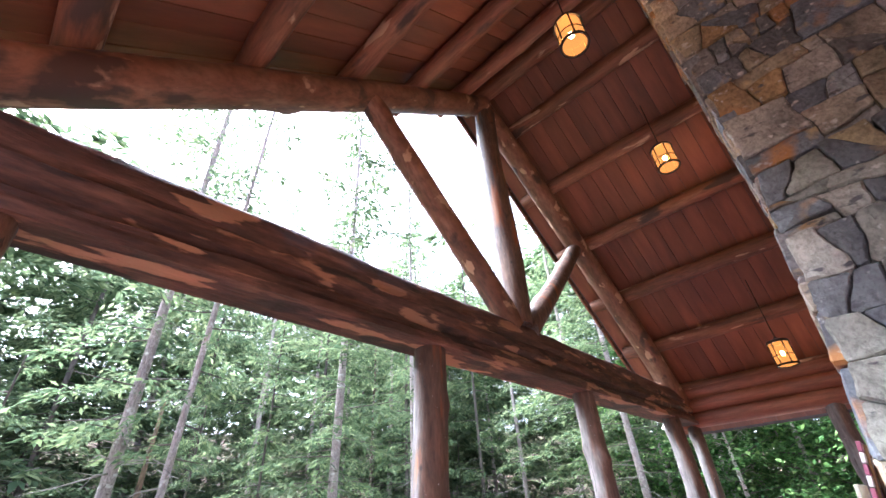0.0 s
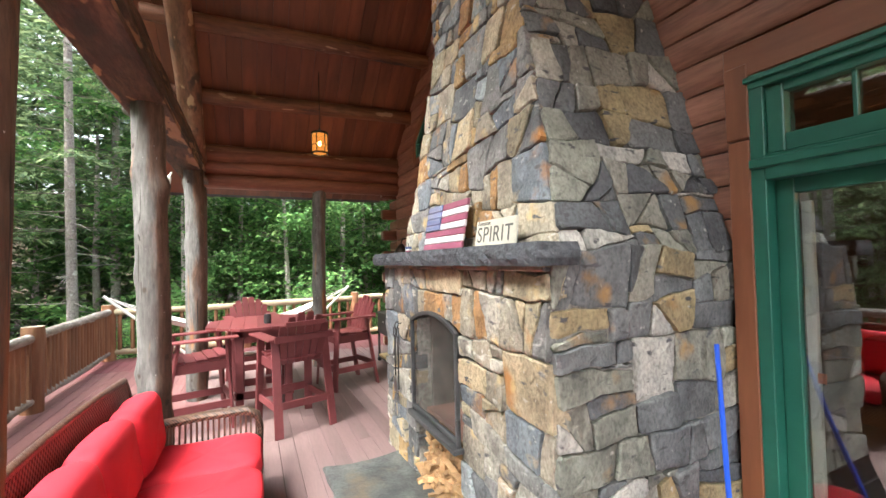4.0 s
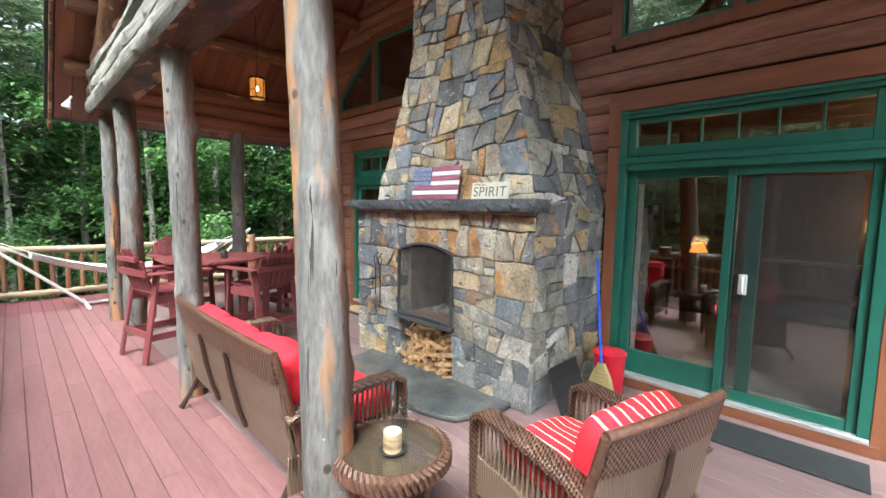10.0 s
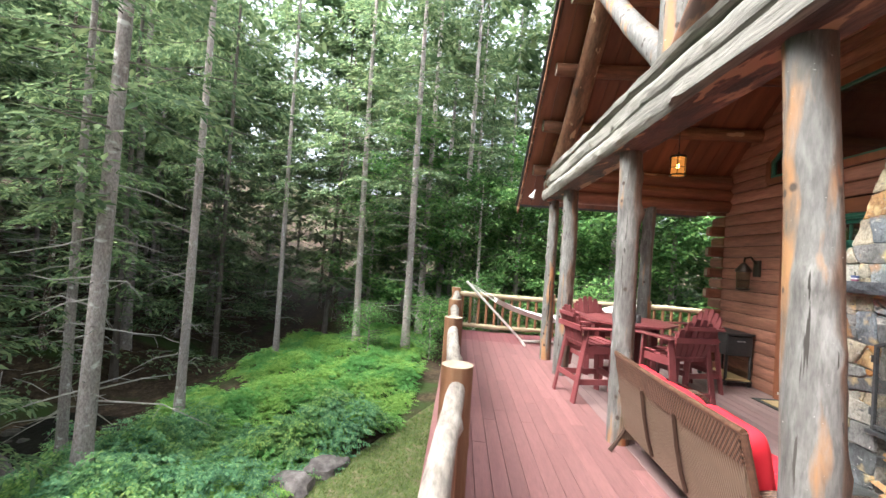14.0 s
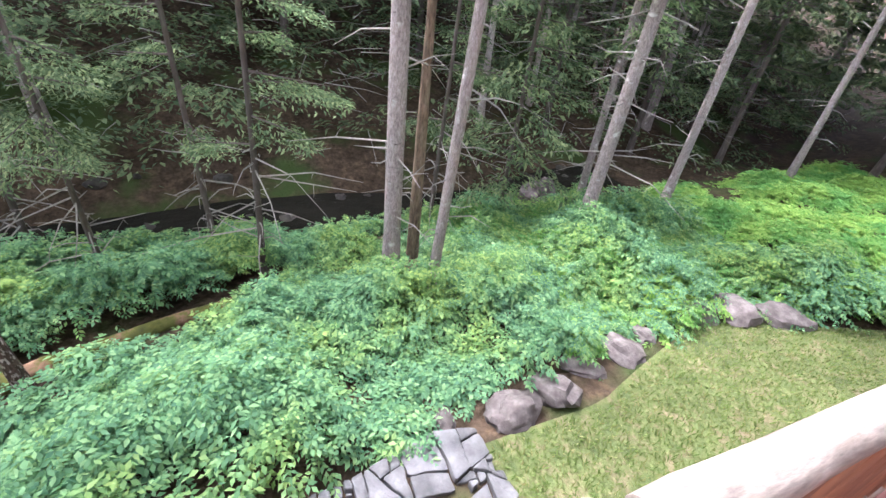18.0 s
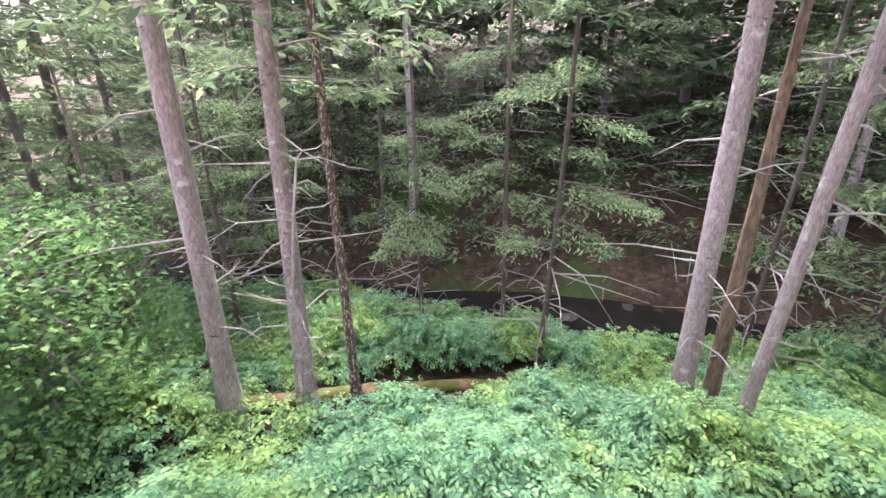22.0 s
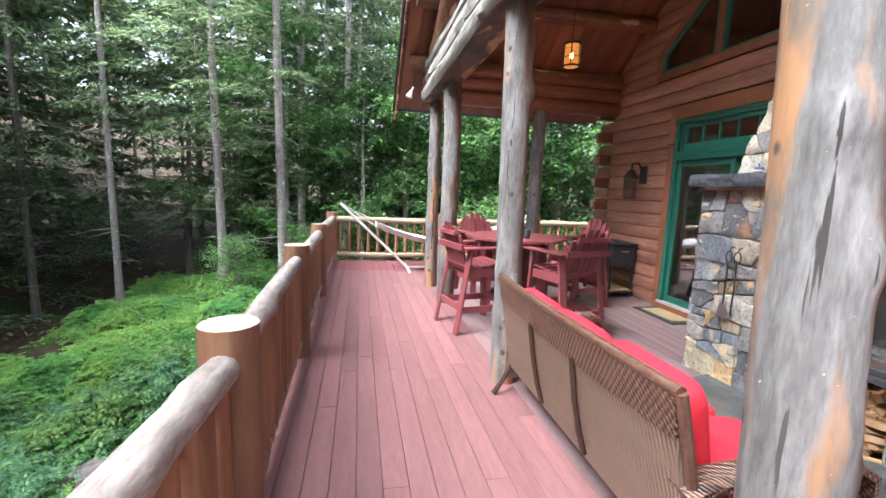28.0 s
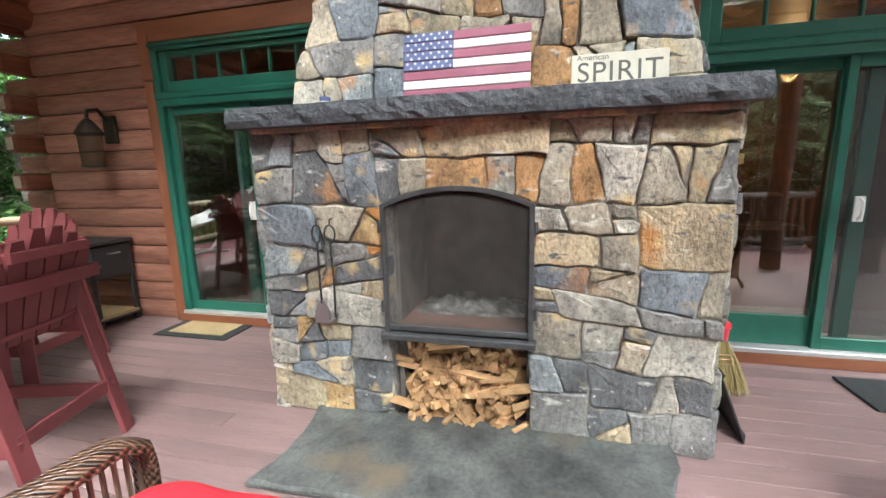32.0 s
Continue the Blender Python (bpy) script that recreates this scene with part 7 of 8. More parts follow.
def leaf_mat(name, cols, trans=0.35, patch=None):
    m, nd, ln, bs = nodes_of(name)
    gi = nd.new("ShaderNodeNewGeometry")
    r = ramp(nd, cols)
    ln.new(gi.outputs["Random Per Island"], r.inputs["Fac"])
    oi = nd.new("ShaderNodeObjectInfo")
    hs = nd.new("ShaderNodeHueSaturation")
    mr = nd.new("ShaderNodeMapRange")
    mr.inputs["To Min"].default_value, mr.inputs["To Max"].default_value = 0.75, 1.25
    ln.new(oi.outputs["Random"], mr.inputs["Value"])
    ln.new(mr.outputs["Result"], hs.inputs["Value"])
    ln.new(r.outputs["Color"], hs.inputs["Color"])
    out = hs.outputs["Color"]
    if patch:  # drifts of another kind among the plants
        tc, nz, pr, pm = (nd.new(k) for k in ("ShaderNodeTexCoord", "ShaderNodeTexNoise", "ShaderNodeMapRange", "ShaderNodeMix"))
        ln.new(tc.outputs["Object"], nz.inputs["Vector"])
        nz.inputs["Scale"].default_value, nz.inputs["Detail"].default_value = 1.1, 3
        pr.inputs["From Min"].default_value, pr.inputs["From Max"].default_value = 0.44, 0.62
        ln.new(nz.outputs["Fac"], pr.inputs["Value"])
        pm.data_type, pm.blend_type = "RGBA", "MULTIPLY"
        ln.new(pr.outputs["Result"], pm.inputs["Factor"])
        ln.new(out, pm.inputs["A"])
        pm.inputs["B"].default_value = (*patch, 1)
        out = pm.outputs["Result"]
    ln.new(out, bs.inputs["Base Color"])
    bs.inputs["Roughness"].default_value = 0.7
    bs.inputs["Specular IOR Level"].default_value = 0.12
    tl, mx = nd.new("ShaderNodeBsdfTranslucent"), nd.new("ShaderNodeMixShader")
    ln.new(out, tl.inputs["Color"])
    mx.inputs["Fac"].default_value = trans
    ln.new(bs.outputs[0], mx.inputs[1])
    ln.new(tl.outputs[0], mx.inputs[2])
    ln.new(mx.outputs[0], nd["Material Output"].inputs["Surface"])
    return m


m_needle = leaf_mat("hemlock_needles", [(0.0, (0.07, 0.116, 0.063)), (0.5, (0.15, 0.22, 0.112)), (1.0, (0.285, 0.355, 0.175))], 0.5)
m_leaf = leaf_mat("broad_leaves", [(0.0, (0.06, 0.145, 0.05)), (0.6, (0.13, 0.26, 0.085)), (1.0, (0.26, 0.41, 0.14))], 0.5)
m_cover = leaf_mat("ground_leaves", [(0.0, (0.085, 0.20, 0.115)), (0.6, (0.165, 0.335, 0.17)), (1.0, (0.27, 0.455, 0.215))], 0.42, (1.35, 1.12, 0.70))
m_fern = leaf_mat("fern_fronds", [(0.0, (0.15, 0.31, 0.07)), (1.0, (0.33, 0.50, 0.13))], 0.45, (0.55, 0.78, 0.95))
m_grass = leaf_mat("lawn_grass", [(0.0, (0.078, 0.13, 0.032)), (0.6, (0.135, 0.19, 0.05)), (1.0, (0.235, 0.23, 0.10))], 0.3)
m_bark = surface("grey_conifer_bark", [(0.25, (0.25, 0.20, 0.19)), (0.5, (0.42, 0.355, 0.34)), (0.75, (0.58, 0.52, 0.505))], 30, (1, 1, 0.5), rough=(0.8, 0.95), bump=1.0, fine=60, stain=0.3, stain_scale=2.5, vary=0.2, distance=0.02, grainy=0.3)
mix_in(m_bark, (0.60, 0.58, 0.56), 5.0, 0.60, 0.68, (1, 1, 1.6))
mix_in(m_bark, (0.09, 0.07, 0.06), 9.0, 0.66, 0.72, (0.6, 0.6, 2.2))
m_snag = surface("flaking_dead_bark", [(0.25, (0.13, 0.085, 0.055)), (0.5, (0.28, 0.20, 0.14)), (0.75, (0.42, 0.33, 0.25))], 14, (1, 1, 0.3), rough=(0.85, 1.0), bump=1.0, fine=40, stain=0.5, stain_scale=5, distance=0.04, grainy=0.5)
m_mottled = surface("mottled_red_bark", [(0.3, (0.05, 0.034, 0.027)), (0.5, (0.13, 0.088, 0.066)), (0.7, (0.24, 0.17, 0.13))], 22, (1, 1, 0.6), rough=(0.85, 1.0), bump=1.0, fine=50, stain=0.4, stain_scale=4, distance=0.03)
mix_in(m_mottled, (0.50, 0.45, 0.40), 26.0, 0.54, 0.60, (1, 1, 0.6))
m_bark_dark = surface("dark_conifer_bark", [(0.25, (0.05, 0.04, 0.035)), (0.5, (0.11, 0.09, 0.078)), (0.75, (0.19, 0.165, 0.15))], 14, (1, 1, 0.35), rough=(0.8, 0.95), bump=0.9, stain=0.35, vary=0.25, distance=0.02)
m_twig = surface("bleached_twig", [(0.3, (0.20, 0.18, 0.16)), (0.7, (0.38, 0.36, 0.33))], 20, rough=(0.8, 0.95), bump=0.2)


def spray_quads(g, base, az, length, droop, count, leaf=0.17, flat=0.3, thin=0.5):
    """Flat fan of needled twigs along one drooping limb."""
    t = g.random(count) ** 0.7
    side = g.normal(0, 1, count)
    d = np.array([math.cos(az), math.sin(az), 0.0])
    s = np.array([-math.sin(az), math.cos(az), 0.0])
    wid = length * 0.42 * (1 - 0.72 * t) + 0.04
    pos = base[None, :] + d * (t * length)[:, None] + s * (side * wid * 0.55)[:, None]
    pos[:, 2] += -droop * (t * length) ** 1.6 * 0.35 + g.normal(0, 0.03, count) - np.abs(side) * wid * 0.18
    ang = az + side * 0.8 + g.normal(0, 0.7, count)
    direc = np.stack([np.cos(ang), np.sin(ang), -0.25 + g.normal(0, 0.25, count)], 1)
    direc /= np.linalg.norm(direc, axis=1, keepdims=True)
    up = np.stack([g.normal(0, flat, count), g.normal(0, flat, count), np.ones(count)], 1)
    L = leaf * g.uniform(0.6, 1.3, count)
    return leaves(pos, direc, up, L, L * g.uniform(0.26, 0.44, count) * thin, 0.03)


def conifer(name, h, r, low, seed, dark=None, density=1.0, reach=1.9, dead=26, label="", lean=0.0, leaf=0.17, per=58, thin=0.95):
    """A forest conifer: bare stubbed lower trunk, thin dead limbs, needled crown above."""
    g = np.random.default_rng(seed)
    t = thing(name, (0, 0, 0), label or "tall grey-barked conifer with bare lower limbs and a thin green crown", "tree", "trees of the wood")
    gg = random.Random(seed)
    pts, rad = [], []
    bx, by = gg.uniform(-0.25, 0.25), gg.uniform(-0.25, 0.25)
    n = 16
    for i in range(n + 1):
        q = i / n
        pts.append((bx * math.sin(q * 2.2) + lean * q * h, by * math.sin(q * 1.7), h * q))
        rad.append(r * (1 - 0.85 * q) * (1.35 if i == 0 else 1.0) * gg.uniform(0.95, 1.05) + 0.008)
    tr = Geo().tube(pts, rad, 12).obj("trunk", dark or m_bark, t)

    def at(z):
        q = min(max(z / h, 0), 0.999) * n
        i = int(q)
        a, b = Vector(pts[i]), Vector(pts[i + 1])
        return a.lerp(b, q - i)

    gb = Geo()
    for k in range(dead):
        z = gg.uniform(h * 0.07, max(low * 1.15, h * 0.2))
        a, L = gg.uniform(0, 6.283), gg.choice((0.08, 0.1, 0.14, 0.2, 0.3, 0.45, 0.8, 1.3)) * gg.uniform(0.7, 1.3)
        p = at(z)
        d = Vector((math.cos(a), math.sin(a), gg.uniform(-0.25, 0.2)))
        e = p + d * L * 0.55 + Vector((0, 0, gg.uniform(-0.06, 0.06)))
        w = p + d * L + Vector((gg.uniform(-0.1, 0.1), gg.uniform(-0.1, 0.1), gg.uniform(-0.22, 0.05)))
        gb.add(tube([p, e, w], [0.014, 0.009, 0.003], 4, False))
        if L > 0.7:
            gb.add(tube([e, e + Vector((d.y * 0.3, -d.x * 0.3, gg.uniform(-0.1, 0.1)))], [0.006, 0.002], 4, False))
    gb.obj("dead_twig_mass", m_twig, t, "thin bleached dead limbs", 60)["kind"] = "stuff"
    qs = []
    nl = int((h - low) * 5.0 * density)
    gl = Geo()
    for k in range(nl):
        z = low + (h - low) * (k + gg.random()) / nl
        q = (z - low) / (h - low)
        L = reach * (1 - q) ** 0.7 * gg.uniform(0.55, 1.1) * (0.55 + 0.45 * min(1, q * 6)) + 0.25
        a = gg.uniform(0, 6.283)
        p = at(z)
        qs.append(spray_quads(g, np.array(p), a, L, gg.uniform(0.15, 0.5), int(per * L * density) + 12, leaf, 0.3, thin))
        gl.add(tube([p, p + Vector((math.cos(a), math.sin(a), -0.06)) * L * 0.8], [0.016, 0.004], 4, False))
    gl.obj("limb_mass", m_bark_dark, t, "", None)["kind"] = "stuff"
    cloud("crown", np.concatenate(qs), m_needle, t, "drooping sprays of dark green needles")
    return t


def broadleaf(name, h, r, seed, spread=1.8, low=0.18, count=5200, leaf=0.10, label=""):
    g = np.random.default_rng(seed)
    gg = random.Random(seed)
    t = thing(name, (0, 0, 0), label or "young broad-leaved tree with light green leaves", "tree", "broad-leaved trees")
    Geo().tube([(0, 0, 0), (0.05, 0.03, h * 0.4), (0.0, 0.1, h * 0.75), (0.03, 0.05, h * 0.95)], [r * 1.2, r, r * 0.6, 0.01], 10).obj("trunk", m_bark, t)
    gl, qs = Geo(), []
    nb = 34
    for k in range(nb):
        z = h * (low + (0.97 - low) * (k + gg.random()) / nb)
        q = z / h
        a, L = gg.uniform(0, 6.283), spread * gg.uniform(0.45, 1.1) * math.sin(math.pi * (0.18 + 0.75 * q)) ** 0.6
        p = Vector((0, 0.05, z))
        e = p + Vector((math.cos(a) * L, math.sin(a) * L, L * gg.uniform(-0.05, 0.4)))
        gl.add(tube([p, p.lerp(e, 0.5) + Vector((0, 0, 0.08)), e], [0.02, 0.012, 0.004], 4, False))
        m = count // nb
        tt = g.random(m) ** 0.5
        pos = np.array(p)[None, :] * (1 - tt)[:, None] + np.array(e)[None, :] * tt[:, None] + g.normal(0, 0.17 + 0.05 * L, (m, 3)) * np.array([1, 1, 0.6])
        ang = g.uniform(0, 6.283, m)
        direc = np.stack([np.cos(ang), np.sin(ang), g.normal(-0.35, 0.3, m)], 1)
        direc /= np.linalg.norm(direc, axis=1, keepdims=True)
        up = np.stack([g.normal(0, 0.35, m), g.normal(0, 0.35, m), np.ones(m)], 1)
        Ls = leaf * g.uniform(0.6, 1.4, m)
        qs.append(leaves(pos, direc, up, Ls, Ls * 0.62, 0.10))
    gl.obj("limb_mass", m_bark_dark, t, "", None)["kind"] = "stuff"
    cloud("crown", np.concatenate(qs), m_leaf, t, "light green leaves")
    return t


# named trunks near the deck: x, y, height, girth, lean, first foliage
NEAR = ((-7.95, -1.30, 17, 0.155, 0.0, 7.5, 0), (-8.38, -0.82, 6.4, 0.13, 0.0, -5, 0), (-7.55, -0.87, 16, 0.092, 0.016, 8.5, 0), (-8.85, 2.92, 18, 0.17, 0.0, 7.0, 0), (-9.3, 5.7, 18, 0.13, 0.0, 7.5, 0),
        (-5.25, 11.1, 17, 0.19, 0.0, 7.0, 0), (-6.44, -6.16, 17, 0.15, -0.006, 8.0, 0), (-7.0, -5.60, 15, 0.14, 0.0, 7.0, 0), (-7.35, -5.12, 12, 0.075, 0.004, -6, 1), (-9.45, -4.90, 6.0, 0.05, 0.004, 0.5, 1),
        (-9.15, -2.92, 7.0, 0.06, 0.0, 0.5, 1), (-7.2, 12.2, 17, 0.18, 0.0, 6.5, 0), (-3.6, 13.0, 17, 0.17, 0.0, 6.0, 0), (-9.8, 3.6, 14, 0.11, 0.0, 6.0, 1), (-9.6, -7.4, 7.5, 0.06, 0, 0.5, 1), (-10.4, -3.6, 8, 0.06, 0, 0.5, 1), (-10.6, 0.4, 8, 0.06, 0, 0.5, 1), (-8.3, -7.6, 5.0, 0.05, 0, 0.5, 1), (-7.2, -8.3, 4.2, 0.05, 0, 0.5, 1), (-9.3, -8.6, 7.5, 0.06, 0, 0.5, 1), (-11.2, -9.4, 9, 0.06, 0, 0.5, 1), (-10.9, -6.2, 8, 0.06, 0, 0.5, 1))
kinds = [conifer("conifer", 17, 0.14, 5.2, 301, dead=60, reach=2.3, leaf=0.19), conifer("conifer", 16, 0.12, 4.0, 302, dead=64, reach=2.4, leaf=0.19), conifer("conifer", 15, 0.10, 1.8, 303, m_bark_dark, reach=2.9, leaf=0.21), conifer("conifer", 12, 0.075, 0.8, 304, m_bark_dark, reach=2.7, leaf=0.20),
         conifer("conifer_sapling", 6.5, 0.05, 1.7, 305, m_bark_dark, reach=1.55, density=0.62, dead=30, leaf=0.085, per=620, thin=0.9, label="thin young hemlock with feathery drooping twigs"),
         conifer("dead_tree", 5.2, 0.115, 5.0, 306, m_snag, reach=0.3, dead=12, per=1, label="broken dead conifer with flaking brown bark"),
         conifer("conifer", 13, 0.10, 6.0, 307, m_mottled, dead=26, reach=1.9, leaf=0.17, label="slender conifer with mottled reddish bark and pale lichen")]
HT = (17, 16, 15, 12, 6.5, 5.2, 13)
RT_ = (0.155, 0.13, 0.12, 0.10, 0.055, 0.125, 0.11)
used = set()
gt = random.Random(41)


def plant(k, x, y, sc, rz, girth=None, tilt=0.0):
    m = Matrix.Translation((x, y, gz(x, y) - 0.08)) @ Matrix.Rotation(tilt, 4, "Y") @ Matrix.Rotation(rz, 4, "Z")
    if k in used:
        ob = copy_thing(kinds[k], m)
    else:
        used.add(k)
        ob = kinds[k]
        ob.matrix_basis = m
    wide = girth if girth else sc
    ob.scale = (wide, wide, sc)
    return ob


for x, y, h, r, lean_, low, dk in NEAR:
    k = -int(low) if low < 0 else (0 if low > 7.2 else 1) if low > 5.5 else 4
    plant(k, x, y, h / HT[k], gt.uniform(0, 6.28), max(0.45, min(1.1, 0.80 * r / RT_[k])), lean_ * 6)
for i, (x, y) in enumerate(((-9.0, -11.4), (-7.9, -10.4), (-11.2, -12.8), (-6.8, -12.0), (-13.0, -15.6), (-10.0, -15.0), (-5.6, -10.6), (-12.6, -11.4), (-8.4, -13.4))):
    plant(3 if i % 2 else 2, x, y, 0.9 + 0.05 * (i % 4), 0.7 * i, 0.85)
for i, (x, y, sc) in enumerate(((-14.2, 9.8, 1.25), (-15.0, 6.4, 1.2), (-13.0, 13.2, 1.3), (-9.6, 16.0, 1.15))):
    plant(2, x, y, sc, 1.3 * i, 0.95)
# the wood beyond
placed = [(a[0], a[1]) for a in NEAR]
tries = 0
count = 0
while count < 150 and tries < 4000:
    tries += 1
    x, y = gt.uniform(-42, 8), gt.uniform(-26, 42)
    d = math.hypot(x + 3, y)
    if x > -9.5 and y < 11.5 or x > -4.5 and y < 13 or (-13.4 < x + 0.1 * max(0, y) < -10.6):
        continue
    if any((x - a) ** 2 + (y - b) ** 2 < (1.15 if d < 24 else 2.2) ** 2 for a, b in placed):
        continue
    placed.append((x, y))
    k = gt.choice((0, 0, 1, 1, 6, 3) if y > 5 else (0, 1, 2, 2, 2, 3, 3, 3, 3))
    s = gt.uniform(0.8, 1.25)
    plant(k, x, y, s, gt.uniform(0, 6.28), s * gt.uniform(0.6, 1.0))
    count += 1
bl = broadleaf("broadleaf_tree", 7.5, 0.08, 501, 2.3, 0.10, 6400, 0.15)
bl2 = broadleaf("broadleaf_shrub", 2.2, 0.03, 502, 1.1, 0.10, 4400, 0.065, "leafy green shrub at the wood's edge")
spots = ((-3.0, 11.6), (-0.2, 11.2), (2.6, 12.6), (5.2, 11.8), (-5.6, 14.2), (-2.2, 14.4), (1.4, 14.0), (-7.6, 15.4), (-1.0, 17.2), (4.6, 16.4), (8.6, 13.0), (-4.8, 20.5), (-1.5, 12.5), (1.5, 11.5), (4.0, 12.5), (0.0, 15.0), (3.0, 15.5), (6.5, 14.0), (-4.0, 16.5), (7.5, 11.0), (2.0, 18.5), (-6.5, 19.0), (6, 18))
for i, (x, y) in enumerate(spots):
    m = pose(x, y, gz(x, y) - 0.1, 0, 0, 47 * i)
    ob = copy_thing(bl, m) if i else bl
    ob.matrix_basis = m
    s = 0.85 + 0.09 * (i % 5)
    ob.scale = (s, s, s)
for i, (x, y) in enumerate(((-6.4, 10.4), (-4.4, 10.6), (-2.2, 10.6), (0.5, 9.9), (2.4, 10.2), (4.6, 10.0), (-5.7, -7.4), (-6.3, -8.1), (-5.1, -8.2), (-4.4, -7.6))):
    m = pose(x, y, gz(x, y) - 0.05, 0, 0, 71 * i)
    ob = copy_thing(bl2, m) if i else bl2
    ob.matrix_basis = m
    s = 0.8 + 0.12 * (i % 4)
    ob.scale = (s, s, s)

# ---- hanging twigs of the deeper wood ----
g = np.random.default_rng(77)
qs = []
for k in range(1900):
    x, y = -13.4 - 20 * gt.random() ** 1.4, gt.uniform(-24, 30)
    z = gz(x, y) + 0.5 + 11 * gt.random() ** (1.6 if x > -19 else 1.0)
    qs.append(spray_quads(g, np.array((x, y, z)), gt.uniform(0, 6.283), gt.uniform(1.4, 2.8), gt.uniform(0.1, 0.5), 80, 0.19 if x > -20 else 0.30, 0.3, 1.05))
for k in range(800):
    x, y = gt.uniform(-26, 9), 15 + 16 * gt.random()
    z = gz(x, y) + 2.0 + 15 * gt.random()
    qs.append(spray_quads(g, np.array((x, y, z)), gt.uniform(0, 6.283), gt.uniform(1.8, 3.4), gt.uniform(0.1, 0.5), 80, 0.46, 0.3, 1.1))
for k in range(1250):
    x, y = gt.uniform(-34, -18), gt.uniform(-26, 30)
    qs.append(spray_quads(g, np.array((x, y, gz(x, y) + 3 + 14 * gt.random())), gt.uniform(0, 6.283), gt.uniform(2.0, 3.6), gt.uniform(0.1, 0.5), 80, 0.55, 0.3, 1.1))
for k in range(320):
    x, y = gt.uniform(-24, 8), 14 + 16 * gt.random()
    qs.append(spray_quads(g, np.array((x, y, gz(x, y) + 9 + 11 * gt.random())), gt.uniform(0, 6.283), gt.uniform(2.0, 3.6), gt.uniform(0.1, 0.5), 80, 0.55, 0.3, 1.1))
for k in range(220):
    x, y = -16.0 - 12 * gt.random(), gt.uniform(-16, 26)
    qs.append(spray_quads(g, np.array((x, y, gz(x, y) + 0.3 + 1.8 * gt.random())), gt.uniform(0, 6.283), gt.uniform(1.2, 2.4), gt.uniform(0.1, 0.5), 80, 0.2, 0.3, 1.05))
gb = Geo()
for k in range(900):
    x, y = -13.0 - 12 * gt.random() ** 1.5, gt.uniform(-16, 22)
    p = Vector((x, y, gz(x, y) + 0.6 + 5.5 * gt.random()))
    a, L = gt.uniform(0, 6.283), gt.uniform(0.6, 1.9)
    d = Vector((math.cos(a), math.sin(a), gt.uniform(-0.3, 0.15)))
    gb.add(tube([p, p + d * L * 0.5, p + d * L + Vector((0, 0, -0.12))], [0.011, 0.008, 0.003], 3, False))
tagged(gb.obj("dead_twigs", m_twig, None, "", None), "tangle of thin dead twigs under the hemlocks", "twigs", kind="stuff")
tagged(cloud("far_foliage", np.concatenate(qs), m_needle), "mass of hemlock twigs deeper in the wood", "foliage", kind="stuff")

# ---- green ground cover, ferns, grass ----
g = np.random.default_rng(88)


def cover(n, xr, yr, keep, size, height, stems, spreadr, leaflets=7):
    """Bushy plants: stems that carry compound leaves, paired leaflets along each stalk, in loose tiers."""
    xs_, ys_ = g.uniform(*xr, n), g.uniform(*yr, n)
    out = []
    for x, y in zip(xs_, ys_):
        if not keep(x, y):
            continue
        z = gz(x, y)
        vig = 0.30 + 1.5 * max(0.0, noise.noise(Vector((x * 0.75, y * 0.75, 3))) + 0.28)
        hh, sz = height * vig * g.uniform(0.7, 1.15), size * g.uniform(0.7, 1.25)
        m = int(stems * (0.6 + 0.6 * vig))
        a = g.uniform(0, 6.283, m)
        tier = g.random(m) ** 0.6
        r0 = spreadr * (1.25 - 0.85 * tier) * g.uniform(0.2, 1.0, m)
        base = np.stack([x + r0 * np.cos(a), y + r0 * np.sin(a), z + hh * (0.25 + 0.75 * tier)], 1)
        az = a + g.normal(0, 0.5, m)
        tilt = g.normal(-0.22, 0.22, m)
        stalk = np.stack([np.cos(az), np.sin(az), tilt], 1)
        stalk /= np.linalg.norm(stalk, axis=1, keepdims=True)
        up = np.stack([g.normal(0, 0.3, m), g.normal(0, 0.3, m), np.ones(m)], 1)
        for k in range(leaflets):
            last = k == leaflets - 1
            pair, side = k // 2, (0.0 if last else 1.0 if k % 2 else -1.0)
            t = (pair + 0.4) / ((leaflets - 1) / 2) if not last else 1.0
            pos = base + stalk * (t * sz * 2.1)
            ang = az + side * 0.95 + g.normal(0, 0.15, m)
            d = np.stack([np.cos(ang), np.sin(ang), tilt - 0.15 + g.normal(0, 0.12, m)], 1)
            d /= np.linalg.norm(d, axis=1, keepdims=True)
            L = sz * g.uniform(0.8, 1.15, m) * (1.0 - 0.25 * abs(t - 0.55))
            out.append(leaves(pos, d, up, L, L * 0.52, 0.08))
    return np.concatenate(out)


def bed_ok(x, y):
    if x > lawn_edge(y) - (0.5 if -1.7 < y < 1.4 else 0.12) and y > -3.2:
        return False
    if x > -5.35 and -3.3 < y < -1.2 or x > -4.6:
        return False
    if abs((x + 7.1) - (y + 5.65) * -0.54) < 0.52 and -6.4 < y < -2.6:
        return False
    return x > -11.2 - 0.12 * max(0, y) and noise.noise(Vector((x * 0.45, y * 0.45, 8))) > (-0.7 if x > -8 else -0.42)


